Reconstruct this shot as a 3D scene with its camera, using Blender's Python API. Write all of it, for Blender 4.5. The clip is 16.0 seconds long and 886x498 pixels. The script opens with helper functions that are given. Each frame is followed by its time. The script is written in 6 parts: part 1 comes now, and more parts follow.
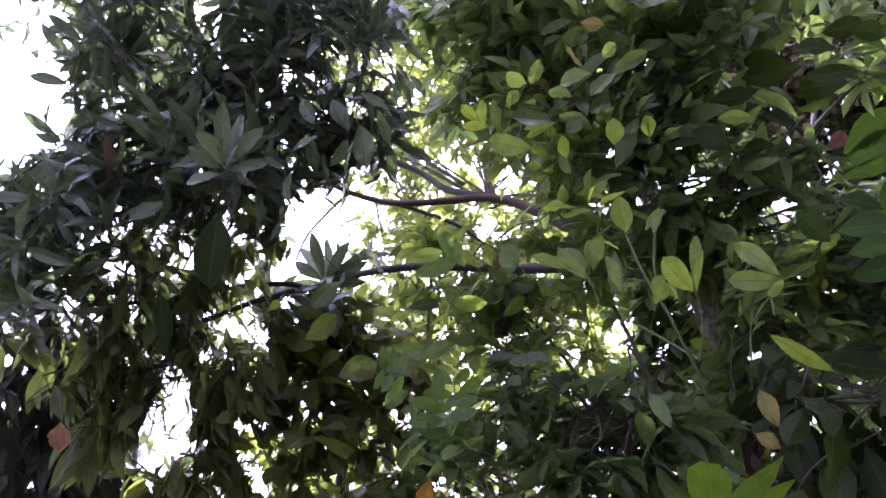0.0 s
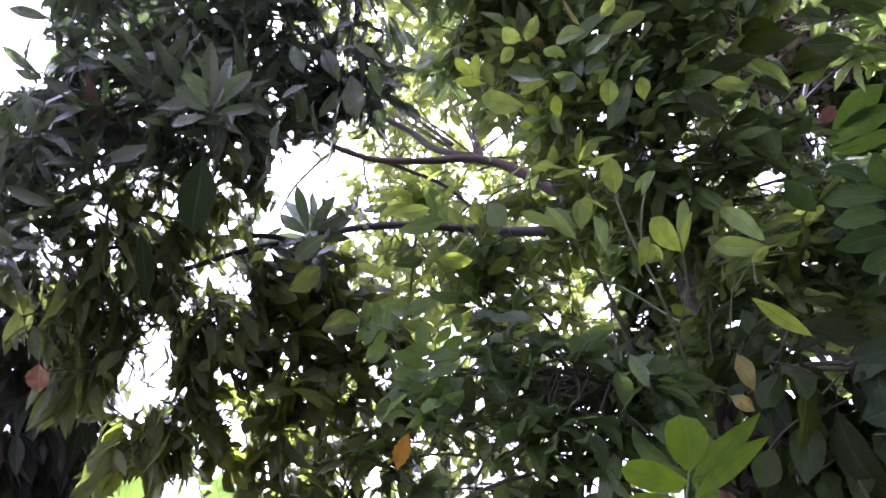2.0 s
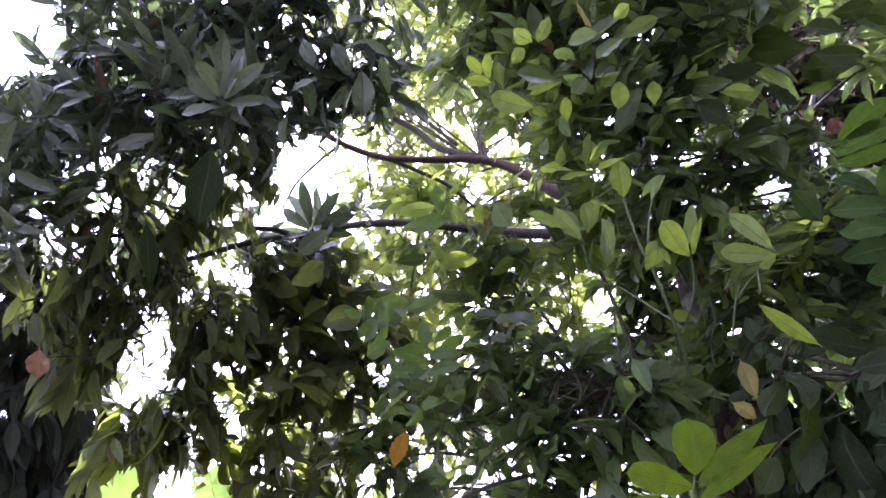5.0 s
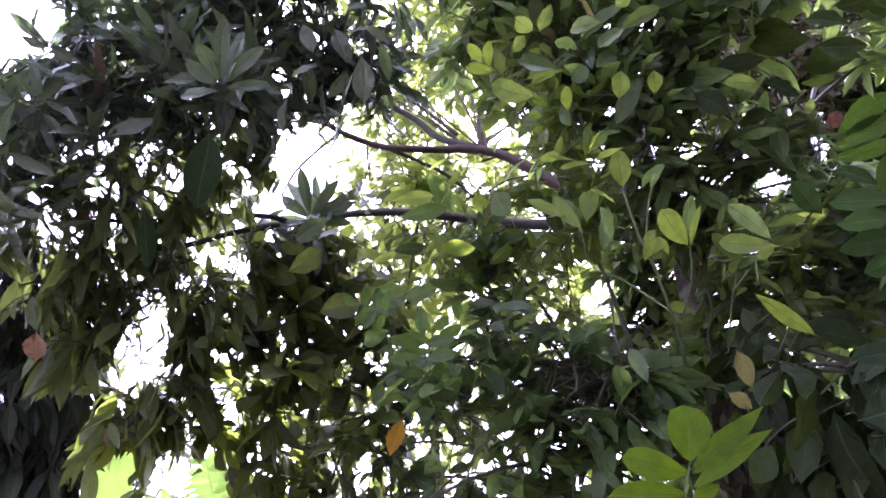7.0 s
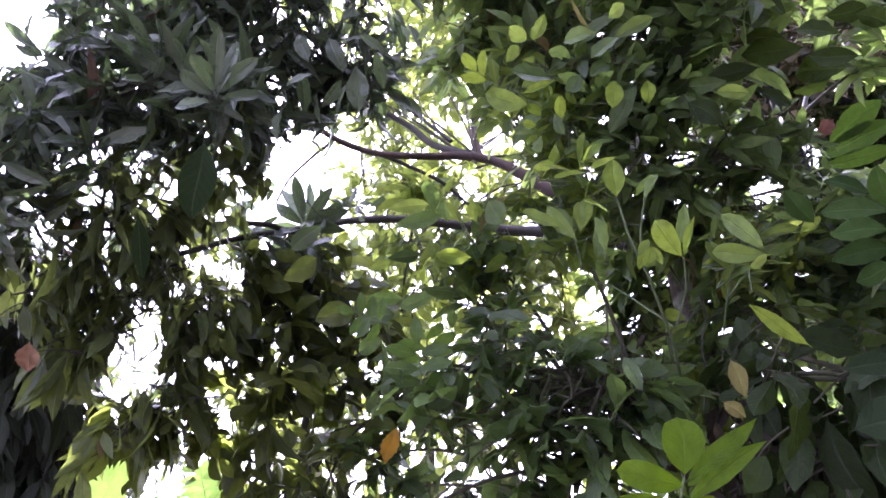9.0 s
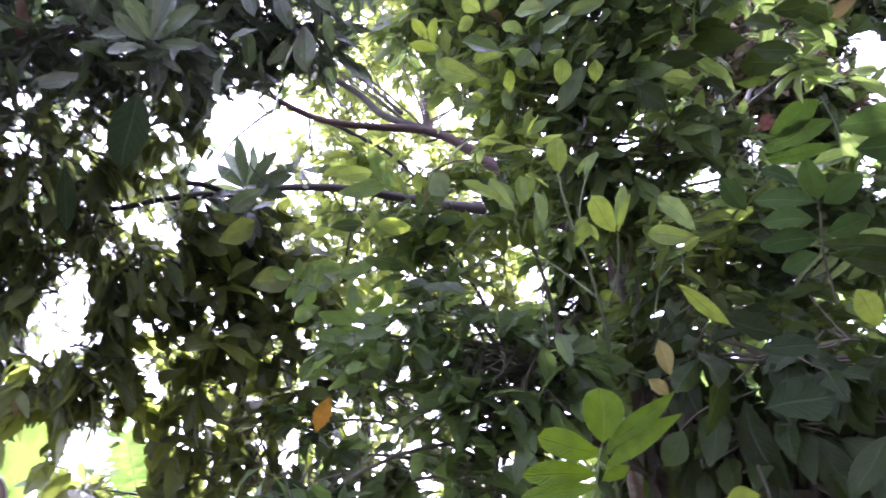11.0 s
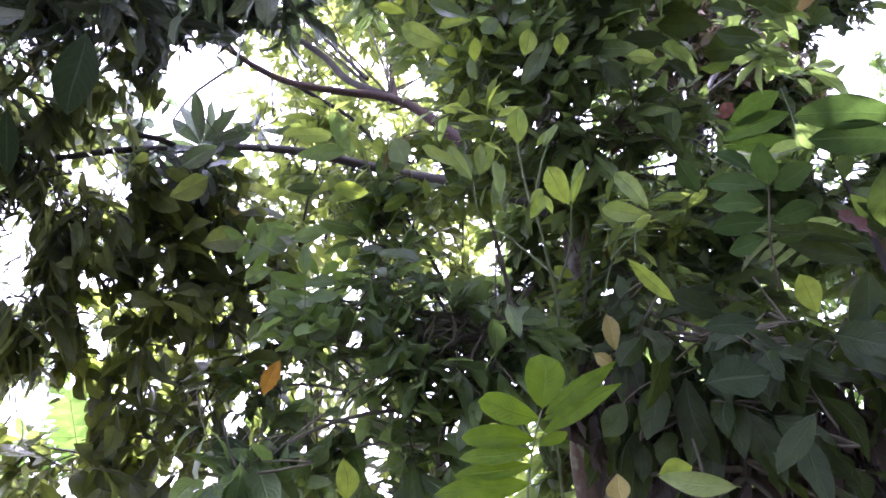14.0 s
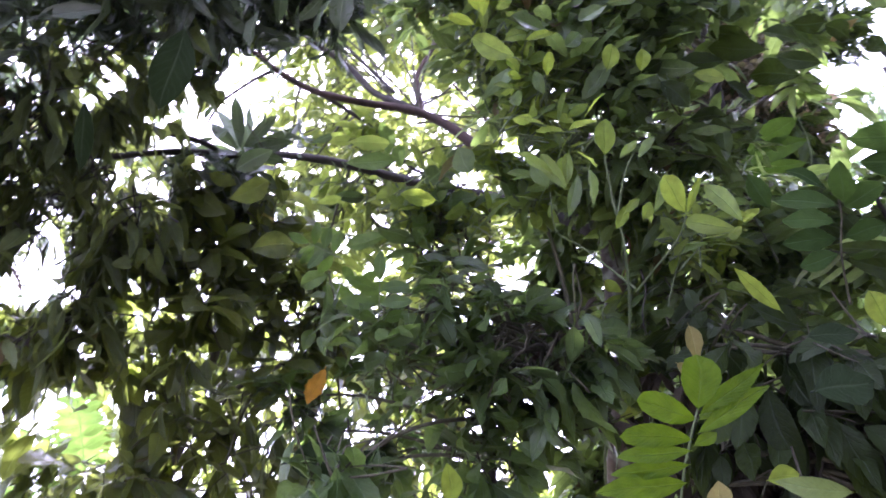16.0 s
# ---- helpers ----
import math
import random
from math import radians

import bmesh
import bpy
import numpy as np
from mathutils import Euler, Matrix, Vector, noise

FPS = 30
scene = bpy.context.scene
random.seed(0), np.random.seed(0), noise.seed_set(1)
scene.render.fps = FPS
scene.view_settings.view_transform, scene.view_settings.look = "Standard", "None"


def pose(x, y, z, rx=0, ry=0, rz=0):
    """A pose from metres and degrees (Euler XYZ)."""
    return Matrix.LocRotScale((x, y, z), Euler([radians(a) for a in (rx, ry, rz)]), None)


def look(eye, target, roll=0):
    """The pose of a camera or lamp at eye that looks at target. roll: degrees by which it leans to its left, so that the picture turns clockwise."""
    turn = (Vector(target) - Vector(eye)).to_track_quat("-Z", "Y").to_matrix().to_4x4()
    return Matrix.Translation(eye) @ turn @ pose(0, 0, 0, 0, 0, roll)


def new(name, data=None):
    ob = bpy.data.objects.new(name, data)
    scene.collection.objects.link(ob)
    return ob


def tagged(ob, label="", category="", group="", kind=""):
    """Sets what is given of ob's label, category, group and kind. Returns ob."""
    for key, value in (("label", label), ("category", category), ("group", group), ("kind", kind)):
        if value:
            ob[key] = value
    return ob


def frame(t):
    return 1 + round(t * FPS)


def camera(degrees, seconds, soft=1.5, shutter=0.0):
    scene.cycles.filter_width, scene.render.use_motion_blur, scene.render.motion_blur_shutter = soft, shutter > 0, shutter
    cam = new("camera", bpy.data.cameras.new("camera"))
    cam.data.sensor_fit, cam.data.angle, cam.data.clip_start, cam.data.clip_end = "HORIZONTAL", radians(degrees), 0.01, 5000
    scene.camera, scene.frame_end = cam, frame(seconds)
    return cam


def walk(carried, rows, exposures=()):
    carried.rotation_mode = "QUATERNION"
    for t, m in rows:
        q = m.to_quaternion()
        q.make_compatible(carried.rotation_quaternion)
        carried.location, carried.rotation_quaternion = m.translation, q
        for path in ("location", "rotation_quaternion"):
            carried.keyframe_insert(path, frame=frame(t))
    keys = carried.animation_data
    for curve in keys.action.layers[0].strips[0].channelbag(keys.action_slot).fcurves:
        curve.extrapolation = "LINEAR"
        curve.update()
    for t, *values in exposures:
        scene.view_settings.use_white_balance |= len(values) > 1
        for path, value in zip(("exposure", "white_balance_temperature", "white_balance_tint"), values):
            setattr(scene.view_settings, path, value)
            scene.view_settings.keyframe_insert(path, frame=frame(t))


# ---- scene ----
# ---------------------------------------------------------------- camera
cam = camera(66.7, 16.0, soft=1.7, shutter=0.5)
METRES, EYE, TILT, LEAN, TURN = 0.6, 1.6, 29.0, 14.0, 0.0
ROWS = [
    (0.0, 0.0, 0.0, 0.0, 0.0, 0.0, -0.0),
    (0.5, -0.006, 0.0058, -0.0164, 0.2, -0.43, 0.05),
    (1.0, -0.011, 0.0087, -0.0356, 0.07, -1.21, -0.35),
    (1.5, -0.0109, 0.0143, -0.047, -0.65, -2.39, -1.1),
    (2.0, -0.0185, 0.0143, -0.0515, -1.37, -2.94, -2.33),
    (2.5, -0.048, 0.0186, -0.0705, -1.68, -3.61, -3.89),
    (3.0, -0.058, 0.0208, -0.0693, -1.7, -3.07, -4.34),
    (3.5, -0.0593, 0.0195, -0.0679, -1.28, -2.93, -3.74),
    (6.0, -0.0611, 0.0167, -0.0714, -1.66, -2.83, -4.38),
    (6.5, -0.0513, 0.0182, -0.0845, -1.82, -3.38, -4.24),
    (7.0, -0.057, 0.0199, -0.0932, -1.58, -3.49, -4.83),
    (7.5, -0.0583, 0.0221, -0.0834, -1.83, -3.13, -4.79),
    (8.0, -0.0591, 0.0168, -0.0634, -1.96, -2.78, -4.7),
    (10.5, -0.0614, 0.0267, -0.1013, -2.79, -4.5, -5.66),
    (11.0, -0.0054, 0.0391, -0.1117, -6.2, -4.42, -8.0),
    (11.5, 0.0124, 0.0442, -0.1249, -8.0, -4.57, -10.28),
    (12.0, 0.0173, 0.0457, -0.1399, -8.69, -5.2, -11.36),
    (12.5, 0.0366, 0.0461, -0.1438, -9.3, -5.65, -11.26),
    (13.0, 0.0417, 0.0463, -0.1371, -9.48, -5.41, -11.52),
    (13.5, 0.0327, 0.0465, -0.1421, -9.03, -5.81, -11.3),
    (14.0, 0.0368, 0.0486, -0.1479, -9.21, -6.02, -11.2),
    (14.5, 0.0141, 0.0545, -0.1376, -9.34, -5.36, -11.28),
    (15.0, -0.1475, 0.0436, -0.1334, -9.21, -4.29, -13.56),
    (15.5, -0.3192, 0.0521, -0.2215, -8.17, -6.31, -14.96),
    (16.0, -0.499, 0.134, -0.3342, -12.02, -3.64, -12.9),
]
walk(cam, [(t, pose(0, 0, EYE, TILT, LEAN, TURN) @ pose(METRES * x, METRES * y, METRES * z, 90 + pitch, roll, yaw)) for t, x, y, z, yaw, pitch, roll in ROWS],
     [(0.0, 2.84, 5300, 46), (3.5, 3.15, 5300, 46), (8.2, 3.18, 5300, 46), (10.5, 3.46, 5250, 45), (16.0, 3.36, 5180, 45)])

# ---------------------------------------------------------------- sky and sun
SUN_EL, SUN_AZ = 50.0, 8.0          # degrees; azimuth from +y towards +x
world = bpy.data.worlds.new("overcast_sky")
scene.world = world
world.use_nodes = True
wn = world.node_tree
wn.nodes.clear()
sky = wn.nodes.new("ShaderNodeTexSky")
sky.sky_type, sky.sun_disc = "NISHITA", False
sky.sun_elevation, sky.sun_rotation = radians(SUN_EL), radians(SUN_AZ)
sky.dust_density, sky.air_density = 6.0, 1.0
haze = wn.nodes.new("ShaderNodeMix")
haze.data_type = "RGBA"
haze.inputs["Factor"].default_value = 0.8
haze.inputs["B"].default_value = (10.0, 9.9, 9.7, 1)
wb = wn.nodes.new("ShaderNodeBackground")
wb.inputs["Strength"].default_value = 0.1
wo = wn.nodes.new("ShaderNodeOutputWorld")
wn.links.new(sky.outputs["Color"], haze.inputs["A"])
wn.links.new(haze.outputs["Result"], wb.inputs["Color"])
wn.links.new(wb.outputs["Background"], wo.inputs["Surface"])
sun = new("sun", bpy.data.lights.new("sun", "SUN"))
sun.data.energy, sun.data.angle, sun.data.color = 5.0, radians(2), (1.0, 0.95, 0.86)
sd = Vector((math.sin(radians(SUN_AZ)) * math.cos(radians(SUN_EL)), math.cos(radians(SUN_AZ)) * math.cos(radians(SUN_EL)), math.sin(radians(SUN_EL))))
sun.matrix_basis = look(sd * 40, (0, 0, 0))

# ---------------------------------------------------------------- materials
def node_kit(name):
    m = bpy.data.materials.new(name)
    m.use_nodes = True
    nt = m.node_tree
    nt.nodes.clear()

    def add(kind, **inputs):
        n = nt.nodes.new(kind)
        for k, v in inputs.items():
            s = n.inputs[int(k[1:])] if k[0] == "i" and k[1:].isdigit() else n.inputs[k.replace("_", " ")]
            if isinstance(v, bpy.types.NodeSocket):
                nt.links.new(v, s)
            else:
                s.default_value = v
        return n

    def calc(op, a, b=0.0, c=0.0, clamp=False):
        n = nt.nodes.new("ShaderNodeMath")
        n.operation, n.use_clamp = op, clamp
        for s, v in zip(n.inputs, (a, b, c)):
            if isinstance(v, bpy.types.NodeSocket):
                nt.links.new(v, s)
            else:
                s.default_value = v
        return n.outputs[0]

    def blend(f, a, b, how="MIX"):
        n = nt.nodes.new("ShaderNodeMix")
        n.data_type, n.blend_type = "RGBA", how
        for s, v in zip((n.inputs[0], n.inputs[6], n.inputs[7]), (f, a, b)):
            if isinstance(v, bpy.types.NodeSocket):
                nt.links.new(v, s)
            else:
                s.default_value = v
        return n.outputs[2]

    return m, nt, add, calc, blend


def rgb(r, g, b):
    return (r, g, b, 1.0)


def leaf_material(name, dark, light, glow, thin=0.4, rough=0.38, spots=0.15, old=None, old_share=0.0, veins=9.0, gloss=0.5, vary=1.0):
    """A green blade: midrib and side veins, leaf-to-leaf variation, blotches, and light that passes through."""
    m, nt, add, calc, blend = node_kit(name)
    uv = add("ShaderNodeTexCoord").outputs["UV"]
    sep = add("ShaderNodeSeparateXYZ", Vector=uv)
    u, v = sep.outputs[0], sep.outputs[1]
    side = calc("ABSOLUTE", calc("SUBTRACT", u, 0.5))
    rib = calc("SUBTRACT", 1.0, calc("DIVIDE", side, 0.05), clamp=True)
    r1 = add("ShaderNodeObjectInfo").outputs["Random"]
    geo = add("ShaderNodeNewGeometry")
    r2 = geo.outputs["Random Per Island"]
    rnd = calc("FRACT", calc("ADD", calc("MULTIPLY", r1, 7.31), calc("MULTIPLY", r2, 3.77)))
    rnd2 = calc("FRACT", calc("MULTIPLY", rnd, 13.7))
    pos = geo.outputs["Position"]
    n1 = add("ShaderNodeTexNoise", Vector=pos, Scale=38.0, Detail=3.0).outputs["Fac"]
    n2 = add("ShaderNodeTexNoise", Vector=pos, Scale=210.0, Detail=2.0).outputs["Fac"]
    phase = calc("SUBTRACT", calc("MULTIPLY", v, veins), calc("MULTIPLY", side, veins * 0.55))
    wave = calc("SINE", calc("MULTIPLY", calc("ADD", phase, calc("MULTIPLY", n1, 1.3)), 6.2832))
    vein = calc("MULTIPLY", calc("POWER", calc("MULTIPLY_ADD", wave, 0.5, 0.5), 8.0), calc("MULTIPLY_ADD", n1, 1.4, -0.1, clamp=True))
    base = blend(rnd, rgb(*dark), rgb(*light))
    base = blend(calc("MULTIPLY", n1, 0.45), base, rgb(*[c * 0.45 for c in dark]))
    base = blend(calc("MULTIPLY", calc("MAXIMUM", rib, calc("MULTIPLY", vein, 0.4)), 0.55), base, rgb(*[min(1, c * 1.5 + 0.03) for c in light]))
    if old:
        base = blend(calc("LESS_THAN", rnd2, old_share), base, rgb(*old))
    spot = calc("MULTIPLY", calc("GREATER_THAN", n2, 0.68), spots, clamp=True)
    base = blend(spot, base, rgb(0.07, 0.045, 0.02))
    thru = blend(calc("MULTIPLY", rnd2, 0.7 * vary), rgb(*glow), rgb(*[c * 0.55 for c in glow]))
    thru = blend(calc("MULTIPLY_ADD", n1, 2.0, -0.75, clamp=True), thru, rgb(*[c * 0.5 for c in glow]))
    thru = blend(calc("MULTIPLY", calc("MAXIMUM", rib, calc("MULTIPLY", vein, 0.65)), 0.5), thru, rgb(*[c * 0.5 for c in glow]))
    if old:
        thru = blend(calc("LESS_THAN", rnd2, old_share), thru, rgb(*[min(1, c * 1.6) for c in old]))
    height = calc("ADD", calc("MULTIPLY", vein, -0.5), calc("ADD", calc("MULTIPLY", rib, -1.0), calc("MULTIPLY", n2, 0.5)))
    bump = add("ShaderNodeBump", Strength=0.65, Distance=0.003, Height=height).outputs["Normal"]
    pb = add("ShaderNodeBsdfPrincipled", Base_Color=base, Roughness=calc("MULTIPLY_ADD", n1, 0.25, rough - 0.1), Normal=bump)
    pb.inputs["Specular IOR Level"].default_value = gloss
    tr = add("ShaderNodeBsdfTranslucent", Color=thru, Normal=bump)
    mix = add("ShaderNodeMixShader", Fac=calc("MULTIPLY", thin, calc("MULTIPLY_ADD", calc("FRACT", calc("MULTIPLY", rnd, 29.3)), vary, 1.0 - 0.5 * vary)))
    nt.links.new(pb.outputs[0], mix.inputs[1])
    nt.links.new(tr.outputs[0], mix.inputs[2])
    out = add("ShaderNodeOutputMaterial")
    nt.links.new(mix.outputs[0], out.inputs["Surface"])
    return m


def bark_material(name, a, b, moss=0.0, scale=14.0):
    m, nt, add, calc, blend = node_kit(name)
    co = add("ShaderNodeTexCoord").outputs["Object"]
    mp = add("ShaderNodeMapping", Vector=co, Scale=(1.0, 1.0, 0.28))
    n1 = add("ShaderNodeTexNoise", Vector=mp.outputs[0], Scale=scale, Detail=6.0, Roughness=0.65).outputs["Fac"]
    n2 = add("ShaderNodeTexNoise", Vector=co, Scale=scale * 6, Detail=3.0).outputs["Fac"]
    n3 = add("ShaderNodeTexNoise", Vector=co, Scale=13.0, Detail=5.0).outputs["Fac"]
    base = blend(calc("MULTIPLY_ADD", n1, 2.2, -0.6, clamp=True), rgb(*a), rgb(*b))
    base = blend(calc("MULTIPLY", n2, 0.5), base, rgb(*[c * 0.5 for c in a]))
    if moss:
        base = blend(calc("MULTIPLY", calc("MULTIPLY_ADD", n3, 5.0, -2.4, clamp=True), moss), base, rgb(0.27, 0.29, 0.22))
    bump = add("ShaderNodeBump", Strength=0.7, Distance=0.01, Height=calc("ADD", n1, calc("MULTIPLY", n2, 0.4))).outputs["Normal"]
    pb = add("ShaderNodeBsdfPrincipled", Base_Color=base, Roughness=0.85, Normal=bump)
    out = add("ShaderNodeOutputMaterial")
    nt.links.new(pb.outputs[0], out.inputs["Surface"])
    return m


M_MANGO = leaf_material("mango_leaf", (0.027, 0.040, 0.024), (0.115, 0.145, 0.092), (0.14, 0.21, 0.06), thin=0.28, rough=0.28, old=(0.10, 0.06, 0.04), old_share=0.003, veins=12, gloss=0.7)
# Darker copy of the mango leaf: shade of the low boughs in its colour.
M_SHADEMANGO = leaf_material("mango_leaf_shade_tone", (0.014, 0.019, 0.013), (0.055, 0.064, 0.045), (0.12, 0.16, 0.05), thin=0.25, rough=0.42, old=(0.07, 0.05, 0.04), old_share=0.01, veins=12, gloss=0.3)
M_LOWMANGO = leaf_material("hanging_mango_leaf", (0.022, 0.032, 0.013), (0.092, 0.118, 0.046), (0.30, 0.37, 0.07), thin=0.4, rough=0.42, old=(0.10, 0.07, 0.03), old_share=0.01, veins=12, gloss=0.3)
# Sunlit look set in the colour: translucency brighter than a real leaf's.
M_BRIGHT = leaf_material("sunlit_toned_leaf", (0.028, 0.053, 0.010), (0.130, 0.190, 0.055), (0.44, 0.53, 0.09), thin=0.5, rough=0.42, veins=10)
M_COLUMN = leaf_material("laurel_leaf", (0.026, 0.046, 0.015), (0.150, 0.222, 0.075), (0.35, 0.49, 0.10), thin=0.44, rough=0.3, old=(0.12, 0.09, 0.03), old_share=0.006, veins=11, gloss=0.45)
M_BROAD = leaf_material("broad_leaf", (0.021, 0.036, 0.012), (0.096, 0.152, 0.050), (0.26, 0.40, 0.07), thin=0.42, rough=0.3, old=(0.10, 0.09, 0.03), old_share=0.003, veins=9)
M_OLIVE = leaf_material("drooping_leaf", (0.025, 0.035, 0.011), (0.111, 0.137, 0.046), (0.36, 0.44, 0.06), thin=0.43, rough=0.34, spots=0.3, old=(0.16, 0.14, 0.04), old_share=0.015, veins=10)
M_YOUNG = leaf_material("young_leaf", (0.10, 0.17, 0.02), (0.15, 0.23, 0.03), (0.48, 0.60, 0.05), thin=0.55, rough=0.5, spots=0.05, veins=11, gloss=0.3, vary=0.35)
M_FRESH = leaf_material("fresh_leaf", (0.031, 0.062, 0.009), (0.130, 0.208, 0.039), (0.44, 0.56, 0.08), thin=0.52, rough=0.34, spots=0.08, veins=11)
# Dark tone for leaves in shade: the shade is in the colour.
M_SHADETONE = leaf_material("shade_toned_leaf", (0.008, 0.015, 0.004), (0.026, 0.043, 0.011), (0.11, 0.17, 0.02), thin=0.3, rough=0.42, spots=0.25, veins=9, gloss=0.15)
# Nearly opaque dark leaf; its dim, shaded look is set in the colour.
M_DARKTONE = leaf_material("opaque_shade_leaf", (0.015, 0.028, 0.009), (0.022, 0.038, 0.013), (0.05, 0.08, 0.02), thin=0.12, rough=0.55, veins=8, gloss=0.12)
M_LEAFLET = leaf_material("leaflet", (0.036, 0.07, 0.012), (0.045, 0.085, 0.014), (0.115, 0.205, 0.02), thin=0.42, rough=0.5, spots=0.05, veins=14, gloss=0.15)
M_SEED = leaf_material("seedling_leaflet", (0.045, 0.088, 0.002), (0.075, 0.135, 0.003), (0.19, 0.31, 0.002), thin=0.5, rough=0.45, spots=0.05, veins=11, gloss=0.2, vary=0.35)
M_DEEP = leaf_material("deep_green_leaf", (0.020, 0.042, 0.010), (0.040, 0.075, 0.016), (0.12, 0.21, 0.03), thin=0.28, rough=0.55, spots=0.05, veins=13, gloss=0.06)
M_SPRIG = leaf_material("sprig_leaflet", (0.025, 0.055, 0.010), (0.07, 0.13, 0.025), (0.22, 0.36, 0.04), thin=0.45, rough=0.36, spots=0.08, veins=10)
# Dead leaves; also the dark filler for the shaded inside of the bush.
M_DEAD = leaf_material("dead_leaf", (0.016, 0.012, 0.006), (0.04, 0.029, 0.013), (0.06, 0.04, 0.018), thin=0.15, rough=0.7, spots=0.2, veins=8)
M_FERNY = leaf_material("palm_leaf", (0.08, 0.13, 0.03), (0.13, 0.20, 0.05), (0.19, 0.32, 0.05), thin=0.5, rough=0.4, veins=6)
M_BANANA = leaf_material("banana_leaf", (0.06, 0.11, 0.02), (0.08, 0.14, 0.03), (0.15, 0.24, 0.035), thin=0.4, rough=0.4, spots=0.05, veins=34)
M_SMALL = leaf_material("creeper_leaf", (0.045, 0.040, 0.018), (0.11, 0.092, 0.042), (0.20, 0.19, 0.06), thin=0.32, rough=0.5, old=(0.20, 0.15, 0.08), old_share=0.3, veins=6)
M_YELLOW = leaf_material("withered_yellow_leaf", (0.48, 0.23, 0.012), (0.56, 0.30, 0.016), (0.80, 0.42, 0.016), thin=0.45, rough=0.5, spots=0.8, veins=9)
M_RUST = leaf_material("rust_leaf", (0.09, 0.04, 0.03), (0.13, 0.06, 0.045), (0.17, 0.07, 0.05), thin=0.35, rough=0.5, spots=0.3, veins=10)
M_STRAW = leaf_material("straw_leaf", (0.25, 0.22, 0.06), (0.32, 0.29, 0.085), (0.32, 0.27, 0.07), thin=0.35, rough=0.6, spots=0.5, veins=8)
M_TAN = leaf_material("dry_tan_leaf", (0.26, 0.14, 0.08), (0.32, 0.18, 0.10), (0.30, 0.15, 0.08), thin=0.3, rough=0.6, spots=0.4, veins=8)
M_BARK = bark_material("grey_brown_bark", (0.03, 0.022, 0.016), (0.16, 0.115, 0.085), moss=0.9)
M_LIMB = bark_material("reddish_brown_bark", (0.02, 0.011, 0.008), (0.075, 0.038, 0.025), moss=0.0, scale=22)
M_DARKBARK = bark_material("dark_bark", (0.022, 0.018, 0.015), (0.06, 0.047, 0.038), moss=0.05, scale=20)
M_TWIG = bark_material("twig_bark", (0.045, 0.045, 0.025), (0.11, 0.10, 0.055), scale=40)
M_DRYTWIG = bark_material("dry_twig_bark", (0.16, 0.13, 0.08), (0.32, 0.26, 0.16), scale=40)
M_GREENSTEM = bark_material("green_stem", (0.09, 0.125, 0.055), (0.16, 0.20, 0.09), scale=50)


def ground_material():
    m, nt, add, calc, blend = node_kit("leaf_litter_soil")
    co = add("ShaderNodeTexCoord").outputs["Object"]
    n1 = add("ShaderNodeTexNoise", Vector=co, Scale=0.6, Detail=6.0).outputs["Fac"]
    n2 = add("ShaderNodeTexNoise", Vector=co, Scale=18.0, Detail=5.0).outputs["Fac"]
    # Out of view; toned dark to limit light bounced onto the leaves.
    base = blend(n2, rgb(0.075, 0.058, 0.04), rgb(0.17, 0.135, 0.095))
    base = blend(calc("MULTIPLY_ADD", n1, 4.0, -1.7, clamp=True), base, rgb(0.06, 0.09, 0.035))
    bump = add("ShaderNodeBump", Strength=0.8, Distance=0.03, Height=n2).outputs["Normal"]
    pb = add("ShaderNodeBsdfPrincipled", Base_Color=base, Roughness=0.95, Normal=bump)
    out = add("ShaderNodeOutputMaterial")
    nt.links.new(pb.outputs[0], out.inputs["Surface"])
    return m


M_GROUND = ground_material()

# ---------------------------------------------------------------- mesh kit
rng = np.random.default_rng(7)


def thing(name, at, label, category, group="", kind=""):
    ob = new(name)
    ob.empty_display_size = 0.1
    ob.matrix_basis = Matrix.Translation(at)
    return tagged(ob, label, category, group, kind)


def place(name, data, parent, label="", kind="", m=None):
    """Links data as a mesh object under parent; data lies in world coordinates unless m gives its pose."""
    ob = new(name, data)
    ob.parent = parent
    if parent is not None:
        root = parent.matrix_basis.copy()
        up = parent.parent
        while up is not None:
            root = up.matrix_basis @ root
            up = up.parent
        inv = root.inverted()
    else:
        inv = Matrix.Identity(4)
    ob.matrix_basis = inv @ (m if m is not None else Matrix.Identity(4))
    return tagged(ob, label, kind=kind)


def mesh_of(name, verts, faces, material, uvs=None, smooth=True):
    me = bpy.data.meshes.new(name)
    verts, faces = np.asarray(verts, dtype=np.float32), np.asarray(faces, dtype=np.int32)
    nf, k = faces.shape
    me.vertices.add(len(verts))
    me.vertices.foreach_set("co", verts.ravel())
    me.loops.add(nf * k)
    me.loops.foreach_set("vertex_index", faces.ravel())
    me.polygons.add(nf)
    me.polygons.foreach_set("loop_start", np.arange(0, nf * k, k, dtype=np.int32))
    if smooth:
        me.polygons.foreach_set("use_smooth", np.ones(nf, dtype=bool))
    if uvs is not None:
        layer = me.uv_layers.new(name="UVMap")
        layer.data.foreach_set("uv", np.asarray(uvs, dtype=np.float32)[faces.ravel()].ravel())
    me.materials.append(material)
    me.update(calc_edges=True)
    me.validate()
    return me


